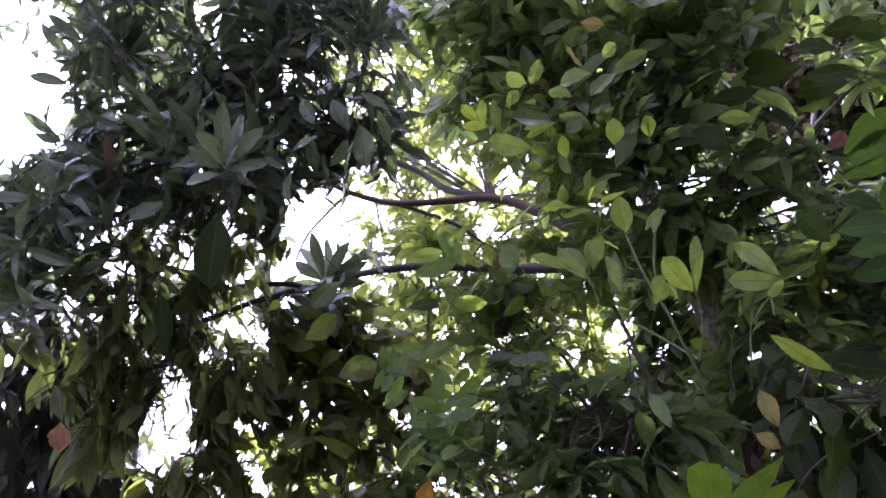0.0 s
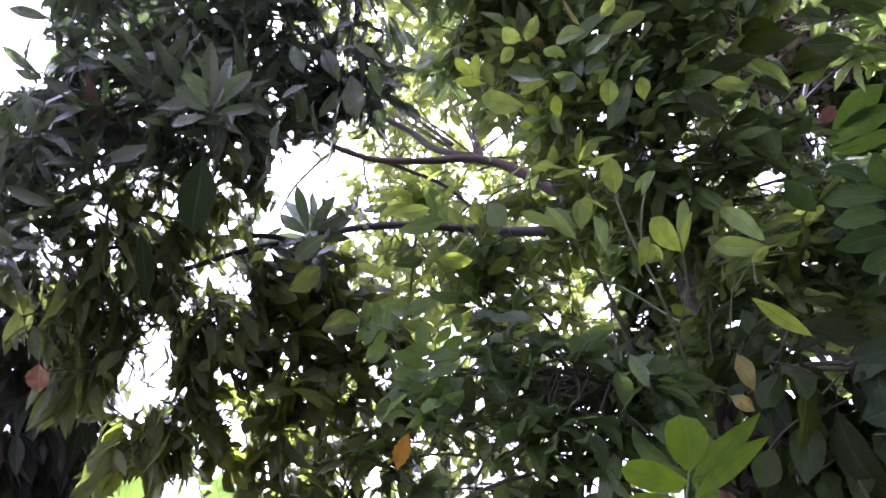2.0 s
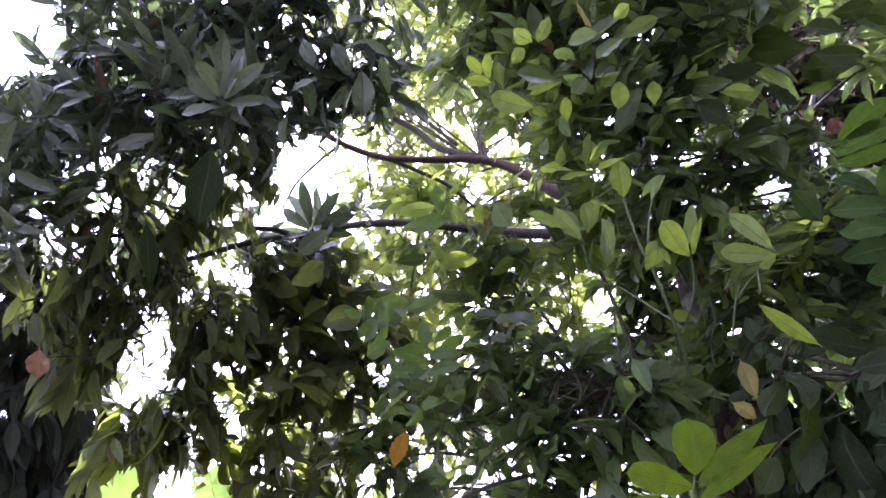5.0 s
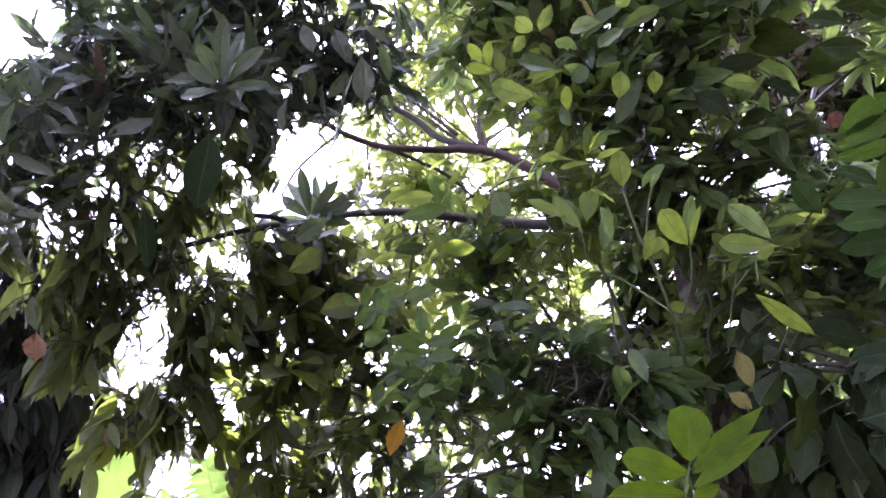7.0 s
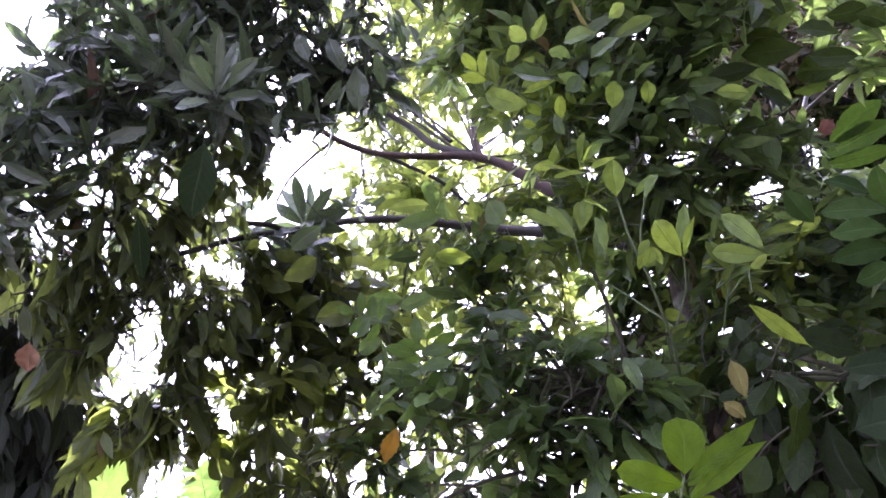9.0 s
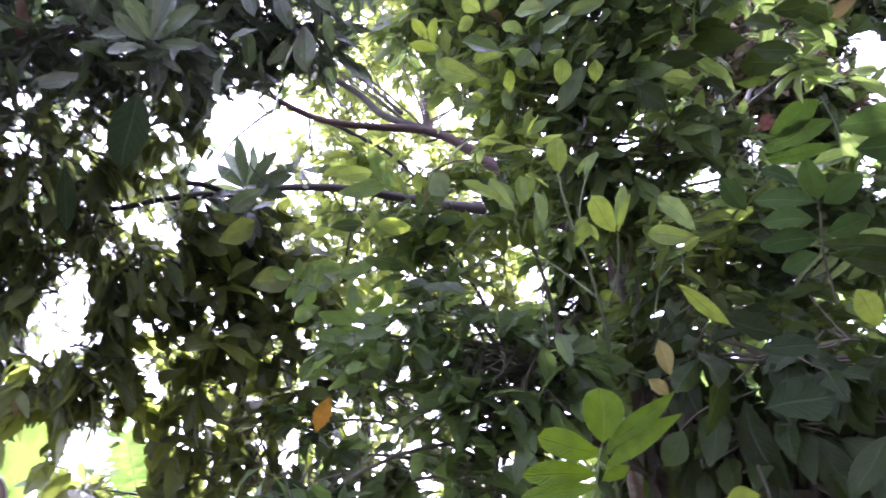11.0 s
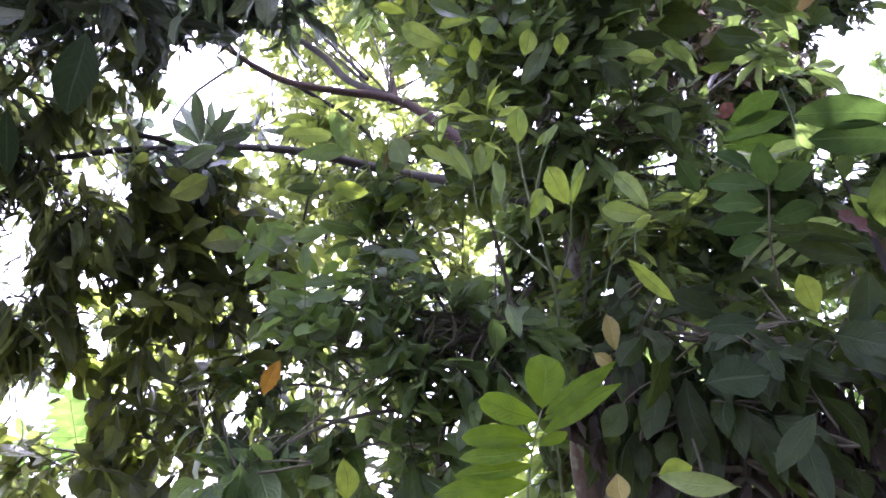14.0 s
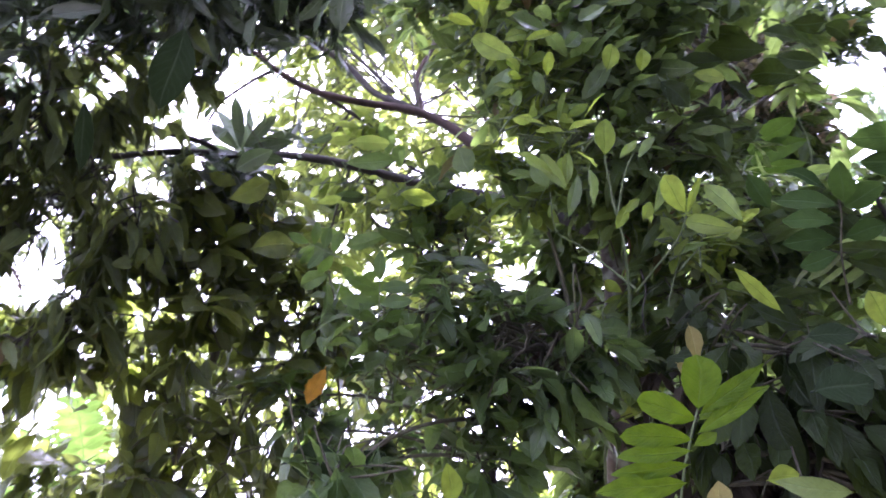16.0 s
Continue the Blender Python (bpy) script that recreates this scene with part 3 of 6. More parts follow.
SIGHT_CONES = SIGHT_F + SIGHT_E + SIGHT_A + SIGHT_B + SIGHT_C + SIGHT_D
SIGHT_DIR = np.array([(math.sin(radians(a)) * math.cos(radians(e)), math.cos(radians(a)) * math.cos(radians(e)), math.sin(radians(e))) for a, e, r, d in SIGHT_CONES])
SIGHT_COS = np.array([math.cos(radians(r)) for a, e, r, d in SIGHT_CONES])
SIGHT_FAR = np.array([d for a, e, r, d in SIGHT_CONES])


def in_sight_cone(p):
    d = np.asarray(p) - VIEWPOINT
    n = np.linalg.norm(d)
    return bool(np.any((SIGHT_DIR @ (d / n) > SIGHT_COS) & (n < SIGHT_FAR)))


class Foliage:
    """Gathers the leaves and twigs of one plant, then links them: the nearest leaves as parts, the rest as one crown."""

    def __init__(self, parent, blades, material, leaf_name="leaf"):
        self.parent, self.material, self.leaf_name = parent, material, leaf_name
        self.blades, self.poses, self.kinds = blades, [], []
        self.tv, self.tf, self.free = [], [], False

    def twig(self, points, r0, r1, sides=4):
        n = len(points)
        v, f = tube(points, [r0 + (r1 - r0) * i / (n - 1) for i in range(n)], sides)
        o = len(self.tv)
        self.tv += v
        self.tf += [tuple(i + o for i in q) for q in f]

    def leaf(self, base, along, up, size=1.0, roll=0.0, kind=None, free=False):
        kind = int(rng.integers(len(self.blades))) if kind is None else kind
        m = leaf_pose(base, along, up, size, roll)
        length = self.blades[kind][0][:, 1].max()
        if not (free or self.free):
            v, f, uv = self.blades[kind]
            outline = np.concatenate([v[uv[:, 0] < 0.01], v[uv[:, 0] > 0.99][::-1]])
            for turn in range(4):
                # A leaf that would hide an open spot from the camera is nudged aside, or left out.
                if turn:
                    m = leaf_pose(np.asarray(base) + rng.normal(size=3) * 0.012 * turn, unit(along) + rng.normal(size=3) * 0.3 * turn, up, size * (1 - 0.1 * turn), roll)
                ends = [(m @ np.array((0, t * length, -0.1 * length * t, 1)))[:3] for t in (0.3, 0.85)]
                if not any(in_sight_cone(q) for q in ends) and not covers_a_spot(m, outline):
                    break
            else:
                return False
        self.poses.append(m)
        self.kinds.append(kind)
        return True

    def finish(self, near=None, count=250, twig_material=None, crown_label="", leaf_label=""):
        """near: the spot of the plan round which leaves are separate parts."""
        if self.tv:
            place("brushwood", mesh_of("brushwood", self.tv, self.tf, twig_material or M_TWIG), self.parent, kind="stuff")
        poses, kinds = np.array(self.poses), np.array(self.kinds)
        order = np.arange(len(poses))
        singles = np.zeros(0, dtype=int)
        if near is not None:
            dist = np.linalg.norm(poses[:, :3, 3] - np.array(near), axis=1)
            order = np.argsort(dist)
            singles, order = order[:count], order[count:]
        shared = {}
        for i in singles:
            k = int(kinds[i])
            if k not in shared:
                v, f, uv = self.blades[k]
                shared[k] = mesh_of(self.leaf_name, v, f, self.material, uv)
            place(self.leaf_name, shared[k], self.parent, leaf_label, m=Matrix(poses[i].tolist()))
        vs, fs, us, o = [], [], [], 0
        for k, (v, f, uv) in enumerate(self.blades):
            sel = order[kinds[order] == k]
            if not len(sel):
                continue
            h = np.c_[v, np.ones(len(v))]
            w = np.einsum("nij,vj->nvi", poses[sel][:, :3, :], h).reshape(-1, 3)
            vs.append(w)
            fs.append((f[None] + (np.arange(len(sel)) * len(v))[:, None, None]).reshape(-1, f.shape[1]) + o)
            us.append(np.tile(uv, (len(sel), 1)))
            o += len(w)
        if vs:
            place("crown", mesh_of("crown", np.concatenate(vs), np.concatenate(fs), self.material, np.concatenate(us)), self.parent, crown_label, kind="stuff")


def unit(v):
    v = np.asarray(v, dtype=float)
    return v / (np.linalg.norm(v) + 1e-9)


def ball():
    return unit(rng.normal(size=3)) * rng.random() ** 0.4


def nearest(points, c):
    return min(points, key=lambda p: (Vector(p) - Vector(c)).length) if points else None


def leafy_twig(fo, start, tip, n, style, size=1.0, sag=0.06, bare=0.35):
    """A twig from start to tip with n leaves: 'whorl' at its end, 'spray' along it, 'hang' drooping from it."""
    start, tip = np.asarray(start, float), np.asarray(tip, float)
    length = np.linalg.norm(tip - start)
    mid = (start + tip) / 2 + rng.normal(size=3) * 0.05 * length + np.array((0, 0, sag * length))
    pts = [tuple((1 - t) ** 2 * start + 2 * t * (1 - t) * mid + t * t * tip) for t in (0, 0.2, 0.4, 0.6, 0.8, 1.0)]
    if fo.free or not (in_opening(tip) or in_opening(mid) or in_sight_cone(tip) or in_sight_cone(mid)):
        fo.twig(pts, 0.0035, 0.0016)
    axis = unit(np.array(pts[-1]) - np.array(pts[-2]))
    a = unit(np.cross(axis, (0.2, 0.3, 0.9)))
    b = np.cross(axis, a)
    turn = rng.random() * 6.28
    for i in range(n):
        if style == "whorl":
            t = 0.86 + 0.14 * (i / n)
            ang = turn + i * 2.4
            lean = 0.25 + 0.75 * (1 - i / n) + rng.normal() * 0.12
            d = axis * (1.05 - lean) + (a * math.cos(ang) + b * math.sin(ang)) * (0.35 + lean) + np.array((0, 0, -0.28 * lean))
            up = axis + np.array((0, 0, 0.6))
        elif style == "hang":
            t = bare + (1 - bare) * (i + rng.random()) / n
            ang = turn + i * 2.6
            d = axis * 0.35 + (a * math.cos(ang) + b * math.sin(ang)) * 0.55 + np.array((0, 0, -0.85)) + rng.normal(size=3) * 0.15
            up = (a * math.cos(ang) + b * math.sin(ang)) + np.array((0, 0, 0.5)) + rng.normal(size=3) * 0.3
        else:
            t = bare + (1 - bare) * (i + rng.random()) / n
            s = 1 if i % 2 else -1
            flat = unit(np.cross(axis, (0, 0, 1)) + rng.normal(size=3) * 0.25)
            d = axis * 0.75 + flat * s * 0.8 + np.array((0, 0, -0.15)) + rng.normal(size=3) * 0.3
            # Leaf faces lean towards the camera's mid position.
            up = np.array((0, 0, 0.8)) + unit(VIEWPOINT - tip) * 0.55 + rng.normal(size=3) * 0.5
        k = min(int(t * 5), 4)
        f = t * 5 - k
        base = np.array(pts[k]) * (1 - f) + np.array(pts[k + 1]) * f
        fo.leaf(base, d, up, size * (0.55 + 0.6 * rng.random()), rng.normal() * 0.3)


def lobe(fo, c, r, twigs, leaves, style, anchors=None, size=1.0, flat=1.0, sag=0.06, stem=True, drop=0.0):
    """One bough of a crown: a branchlet from the nearest limb to c, with leafy twigs round it."""
    c = np.asarray(c, float)
    a = nearest(anchors, c) if anchors else None
    if a is not None and stem:
        a = np.array(a)
        far = np.linalg.norm(c - a)
        mid = (a + c) / 2 + np.array((0, 0, 0.1 * far)) + rng.normal(size=3) * 0.06 * far
        pts = [tuple((1 - t) ** 2 * a + 2 * t * (1 - t) * mid + t * t * c) for t in np.linspace(0, 1, 8)]
        if not any(in_opening(p) for p in pts[2:]):
            fo.twig(pts, 0.009, 0.005, 6)
    out = unit(c - np.asarray(a)) if a is not None else unit(rng.normal(size=3))
    for i in range(twigs):
        off = ball() * r * np.array((1, 1, flat))
        tip = c + off + np.array((0, 0, -drop * r))
        way = unit(0.7 * out + 0.8 * unit(off) + rng.normal(size=3) * 0.6)
        start = tip - way * (0.12 + 0.1 * rng.random())
        if stem and rng.random() < 0.5 and not in_opening((start + c) / 2) and not in_opening(start):
            fo.twig([tuple(c), tuple((c + start) / 2 + rng.normal(size=3) * 0.015), tuple(start)], 0.004, 0.003)
        leafy_twig(fo, start, tip, leaves, style, size, sag)


def thicket(fo, c, radii, twigs, leaves, style, size=1.0):
    """A loose crown: leafy twigs strewn through an ellipsoid."""
    c = np.asarray(c, float)
    for i in range(twigs):
        tip = c + ball() * np.array(radii)
        leafy_twig(fo, tip - unit(rng.normal(size=3) + np.array((0, 0, 0.3))) * 0.22, tip, leaves, style, size)


# ---------------------------------------------------------------- ground
def build_ground():
    n, half = 60, 1.0
    verts, faces = [], []
    for i in range(n + 1):
        for j in range(n + 1):
            x, y = (2 * i / n - 1), (2 * j / n - 1)
            x, y = 400 * x * abs(x) ** 1.5, 400 * y * abs(y) ** 1.5
            verts.append((x, y, 0.05 * noise.noise(Vector((x * 0.4, y * 0.4, 0)))))
    for i in range(n):
        for j in range(n):
            o = i * (n + 1) + j
            faces.append((o, o + n + 1, o + n + 2, o + 1))
    g = new("ground", mesh_of("ground", verts, faces, M_GROUND))
    tagged(g, "unseen soil with leaf litter and weeds, toned dark to limit bounced light", "ground", kind="structure")


build_ground()

# ---------------------------------------------------------------- trees
def varied(length, width, n=3, **kw):
    """A few blades of one kind that differ in curl and fold."""
    out = []
    for i in range(n):
        k = dict(kw)
        k["droop"] = kw.get("droop", 0.25) * (0.4 + 1.1 * i / max(1, n - 1))
        k["fold"] = kw.get("fold", 0.25) * (1.3 - 0.6 * i / max(1, n - 1))
        k["twist"] = (-0.5 + i / max(1, n - 1)) * 0.7
        out.append(blade(length * (0.9 + 0.07 * i), width, lanes=(-1.0, 0.0, 1.0), **k))
    return out


def lone_leaf(name, parent, base, tip, width, material, label="", facing=None, fold=0.2, droop=0.12, belly=0.5, tip_shape=0.9, ripple=0.0, rows=9, tooth=0.0, stalk=0.06):
    """One leaf from its stalk to its tip, its face turned towards facing."""
    base, tip = np.array(base), np.array(tip)
    length = float(np.linalg.norm(tip - base)) / (1 + stalk)
    v, f, uv = blade(length, width, belly, tip_shape, fold, droop, stalk, rows, ripple, 0.0, tooth)
    up = (VIEWPOINT + rng.normal(size=3) * 0.35 * np.linalg.norm(base - VIEWPOINT) + np.array((0, 0, 0.4)) if facing is None else np.array(facing)) - base
    m = leaf_pose(base, tip - base, unit(up))
    return place(name, mesh_of(name, v, f, material, uv), parent, label, m=Matrix(m.tolist()))


def pinnate(fo, base, tip, pairs, length, up, size=1.0, end=True, spread=0.95, free=True, droop=0.1, start=0.25):
    """A feather leaf: leaflets in pairs along a stalk."""
    base, tip, up = np.array(base, float), np.array(tip, float), unit(up)
    axis = unit(tip - base)
    sidev = unit(np.cross(axis, up))
    mid = (base + tip) / 2 + up * 0.05 * np.linalg.norm(tip - base)
    q = lambda t: (1 - t) ** 2 * base + 2 * t * (1 - t) * mid + t * t * tip
    fo.twig([tuple(q(t)) for t in np.linspace(0, 1, 7)], 0.0032, 0.0015, 5)
    for i in range(pairs):
        t = start + (1 - start) * i / max(1, pairs - 0.5)
        for s in (-1, 1):
            d = axis * (1 - spread * 0.75) + sidev * s * spread - np.array((0, 0, droop)) + rng.normal(size=3) * 0.05
            fo.leaf(q(t), d, up + rng.normal(size=3) * 0.12, size * (0.85 + 0.25 * math.sin(math.pi * (i + 1) / (pairs + 1))) * (0.95 + 0.1 * rng.random()), 0.0, free=free)
    if end:
        fo.leaf(q(1.0), axis + rng.normal(size=3) * 0.05, up, size, 0.0, free=free)


# ---- mango tree: dark crown of drooping whorls, boughs hanging low at one side
rng = np.random.default_rng(11)
mango = thing("mango_tree", (-3.118, 3.838, 0.000), "tall mango tree with dark glossy drooping leaf whorls", "tree")
mango_trunk = limb("trunk", mango, [(-3.118, 3.838, 0.000), (-2.936, 3.442, 3.085), (-2.705, 3.056, 3.857), (-2.373, 2.687, 4.559), (-1.921, 2.423, 5.235)], 0.17, 0.08, M_DARKBARK, "dark rough bark", 12)
mango_a = limb("limb", mango, [(-2.797, 3.178, 3.619), (-1.881, 2.701, 3.633), (-1.258, 2.442, 3.510), (-0.869, 2.326, 3.513)], 0.06, 0.016, M_DARKBARK)
mango_b = limb("limb", mango, [(-0.485, 2.030, 5.379), (-0.599, 2.114, 4.744), (-0.584, 2.205, 4.294), (-0.463, 2.248, 3.916)], 0.055, 0.016, M_DARKBARK)
mango_c = limb("limb", mango, [(-2.913, 3.371, 3.233), (-2.217, 3.140, 3.267), (-1.855, 3.138, 3.150), (-1.576, 3.232, 2.851)], 0.05, 0.014, M_DARKBARK)
mango_arms = mango_a + mango_b + mango_c + mango_trunk[12:]
mango_fo = Foliage(mango, varied(0.2, 0.05, 6, belly=0.5, tip=1.0, fold=0.5, droop=0.35, stalk=0.12, rows=7, ripple=0.13), M_MANGO)
MANGO_TOP = [(-1.048, 2.280, 3.795, 0.3), (-0.719, 2.316, 3.851, 0.3), (-0.378, 2.273, 3.833, 0.3), (-0.036, 2.306, 3.892, 0.3), (-1.186, 2.335, 3.477, 0.28), (-0.929, 2.400, 3.492, 0.3), (-0.570, 2.247, 3.466, 0.3), (-0.271, 2.378, 3.567, 0.26), (-0.043, 2.480, 3.755, 0.24), (0.101, 2.594, 3.700, 0.2), (-1.092, 2.261, 3.121, 0.24)]
# Reaches above and beside the view; the outer lobes are added for shade.
MANGO_HIGH = [(-0.979, 2.181, 4.236, 0.35), (-0.566, 2.133, 4.204, 0.35), (-0.185, 2.168, 4.243, 0.35), (0.208, 2.246, 4.187, 0.3), (-1.480, 2.318, 3.368, 0.25), (-0.741, 1.951, 4.661, 0.5), (-0.069, 1.897, 4.559, 0.5), (-1.406, 1.985, 4.807, 0.5), (0.015, 1.453, 4.776, 0.6), (-0.827, 1.463, 5.033, 0.6)]
# The widest lobes lie outside the view, added to darken the low boughs.
MANGO_LOW = [(-1.659, 3.170, 3.015, 0.32), (-1.470, 3.225, 2.832, 0.28), (-1.636, 3.337, 2.640, 0.32), (-1.477, 3.405, 2.438, 0.26), (-1.684, 3.382, 2.314, 0.3), (-1.971, 3.258, 2.925, 0.4), (-2.083, 3.445, 2.550, 0.4), (-1.950, 3.033, 3.415, 0.4), (-1.309, 3.125, 2.999, 0.16), (-1.464, 3.045, 3.226, 0.14), (-2.490, 3.349, 2.898, 0.5), (-2.432, 3.008, 3.628, 0.6), (-2.800, 3.078, 3.109, 0.6), (-1.680, 3.553, 2.179, 0.2)]
for x, y, z, r in MANGO_TOP:
    lobe(mango_fo, (x, y, z), r * 1.25, 22, 10, "whorl", mango_arms, 1.0, 0.9)
for x, y, z, r in MANGO_HIGH:
    lobe(mango_fo, (x, y, z), r, 13, 10, "whorl", mango_arms, 1.0, 0.9)
mango_low_fo = Foliage(mango, varied(0.2, 0.062, 5, belly=0.5, tip=1.0, fold=0.3, droop=0.3, stalk=0.12, rows=6, ripple=0.05), M_LOWMANGO)
mango_dim_fo = Foliage(mango, varied(0.2, 0.062, 5, belly=0.5, tip=1.0, fold=0.3, droop=0.3, stalk=0.12, rows=6, ripple=0.05), M_SHADEMANGO)
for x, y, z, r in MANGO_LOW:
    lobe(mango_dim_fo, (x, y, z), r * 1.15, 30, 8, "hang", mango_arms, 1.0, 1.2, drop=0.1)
MANGO_EDGE = [(-1.263, 3.702, 2.912, 0.16), (-1.162, 3.744, 2.717, 0.16), (-1.297, 3.856, 2.556, 0.16), (-1.196, 3.898, 2.361, 0.12)]
for x, y, z, r in MANGO_EDGE:
    lobe(mango_low_fo, (x, y, z), r * 1.1, 8, 7, "hang", mango_arms, 1.0, 1.1)
MANGO_SPRAY = [(-1.056, 2.463, 2.790, 0.14), (-0.891, 2.531, 2.779, 0.13), (-0.714, 2.637, 2.658, 0.12), (-0.749, 2.546, 2.836, 0.14), (-1.068, 2.562, 2.553, 0.12), (-0.943, 2.705, 2.249, 0.14), (-0.972, 2.451, 2.878, 0.16), (-0.672, 2.515, 2.936, 0.14), (-0.830, 2.463, 2.948, 0.16), (-0.612, 2.669, 2.640, 0.12), (-0.705, 2.704, 2.487, 0.12), (-0.948, 2.594, 2.588, 0.08), (-0.812, 2.724, 2.328, 0.14)]
DROOP_SIDE = [(-0.935, 2.820, 2.869, 0.10), (-1.030, 2.826, 2.782, 0.10), (-0.796, 2.941, 2.677, 0.10), (-0.990, 2.878, 2.690, 0.06), (-0.842, 2.998, 2.470, 0.10), (-1.070, 2.947, 2.401, 0.12), (-0.944, 3.016, 2.296, 0.12), (-0.764, 2.851, 2.907, 0.10), (-0.472, 2.886, 2.959, 0.10), (-0.810, 2.770, 3.044, 0.10)]
for x, y, z, r in MANGO_SPRAY:
    lobe(mango_low_fo, (x, y, z), r * 1.4, 9, 5, "hang", None, 0.95, 1.0)
MANGO_THIN = [(-0.468, 2.335, 3.239, 0.26), (-0.817, 2.405, 3.200, 0.26), (-0.626, 2.421, 3.102, 0.22), (-0.495, 2.436, 3.146, 0.16), (-1.133, 3.206, 3.251, 0.26), (-0.889, 3.317, 3.168, 0.24), (-1.259, 3.192, 3.078, 0.24), (-0.695, 3.243, 3.267, 0.18), (-0.815, 2.401, 2.964, 0.14), (-0.844, 3.330, 2.883, 0.18), (-1.009, 2.378, 2.836, 0.14), (-1.136, 3.301, 3.042, 0.2), (-0.765, 3.370, 3.010, 0.2), (-0.576, 3.309, 3.083, 0.14), (-1.106, 2.457, 2.938, 0.2), (-0.976, 3.314, 2.960, 0.2), (-0.917, 2.390, 3.023, 0.18)]
for x, y, z, r in MANGO_THIN:
    lobe(mango_low_fo, (x, y, z), r * 1.3, 12, 6, "hang", mango_arms, 0.95, 0.9, stem=False)
lobe(mango_fo, (-0.421, 2.085, 3.286), 0.1, 5, 14, "whorl", mango_arms, 1.15)
for x, y, z, r in [(0.032, 2.321, 4.292, 0.2), (0.169, 2.460, 4.211, 0.18), (0.363, 2.490, 4.320, 0.18), (0.550, 2.454, 4.340, 0.18), (0.069, 2.482, 3.983, 0.18), (0.179, 2.626, 3.900, 0.14), (0.381, 2.678, 4.178, 0.12), (-0.135, 2.511, 3.768, 0.14), (0.010, 2.616, 3.748, 0.1), (0.303, 2.280, 4.512, 0.25), (0.586, 2.267, 4.467, 0.25)]:
    lobe(mango_fo, (x, y, z), r * 1.2, 2, 6, "hang", mango_arms, 0.95, 0.9)
mango_fo.finish((-0.513, 1.721, 2.896), 300, M_DARKBARK)
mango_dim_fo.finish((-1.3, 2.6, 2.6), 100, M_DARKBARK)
mango_low_fo.finish((-1.3, 2.6, 2.6), 200, M_DARKBARK)
lone_leaf("leaf", mango, (-0.392, 1.691, 2.800), (-0.457, 1.794, 2.596), 0.105, M_DARKTONE, "broad dark hanging leaf", facing=VIEWPOINT, tip_shape=0.7)
lone_leaf("leaf", mango, (-0.683, 2.021, 2.780), (-0.695, 2.115, 2.579), 0.065, M_DARKTONE, "broad dark hanging leaf")
lone_leaf("leaf", mango, (-1.037, 2.060, 3.545), (-1.180, 2.021, 3.678), 0.045, M_MANGO)
lone_leaf("leaf", mango, (-0.941, 1.908, 3.815), (-1.033, 1.850, 3.945), 0.045, M_MANGO)
lone_leaf("leaf", mango, (-0.956, 1.966, 3.710), (-1.123, 1.945, 3.791), 0.045, M_MANGO)
lone_leaf("leaf", mango, (-1.035, 2.074, 3.529), (-1.145, 2.059, 3.584), 0.035, M_MANGO)
lone_leaf("leaf", mango, (-0.869, 1.887, 3.836), (-0.996, 1.829, 3.976), 0.045, M_MANGO)
lone_leaf("leaf", mango, (-0.874, 1.850, 3.906), (-1.031, 1.871, 3.906), 0.04, M_MANGO)
lone_leaf("leaf", mango, (-0.780, 2.223, 3.589), (-0.729, 2.253, 3.506), 0.05, M_RUST, "withered dark red leaf")
lone_leaf("leaf", mango, (-1.05, 2.15, 2.44), (-1.067, 2.177, 2.35), 0.066, M_TAN, "curled dry tan leaf", fold=1.1, tooth=0.05, ripple=0.22, rows=12)

for a, b, w, m in (((-0.338, 1.589, 2.87), (-0.362, 1.447, 2.91), 0.071, M_MANGO),
                   ((-0.334, 1.573, 2.856), (-0.288, 1.438, 2.979), 0.063, M_MANGO),
                   ((-0.335, 1.594, 2.869), (-0.205, 1.508, 2.927), 0.064, M_MANGO),
                   ((-0.337, 1.57, 2.848), (-0.411, 1.501, 2.894), 0.059, M_MANGO),
                   ((-0.331, 1.571, 2.842), (-0.253, 1.518, 3.005), 0.055, M_MANGO),
                   ((-0.333, 1.596, 2.859), (-0.208, 1.61, 2.882), 0.052, M_MANGO),
                   ((-0.335, 1.559, 2.825), (-0.45, 1.574, 2.839), 0.051, M_MANGO)):
    lone_leaf("leaf", mango, a, b, w * 0.7, m, 'greyish green young leaf of an upright whorl', facing=VIEWPOINT + np.array((0.0, 0.0, 0.7)) + rng.normal(size=3) * 0.8, belly=0.6, tip_shape=0.65, fold=0.35, ripple=0.05, rows=10)
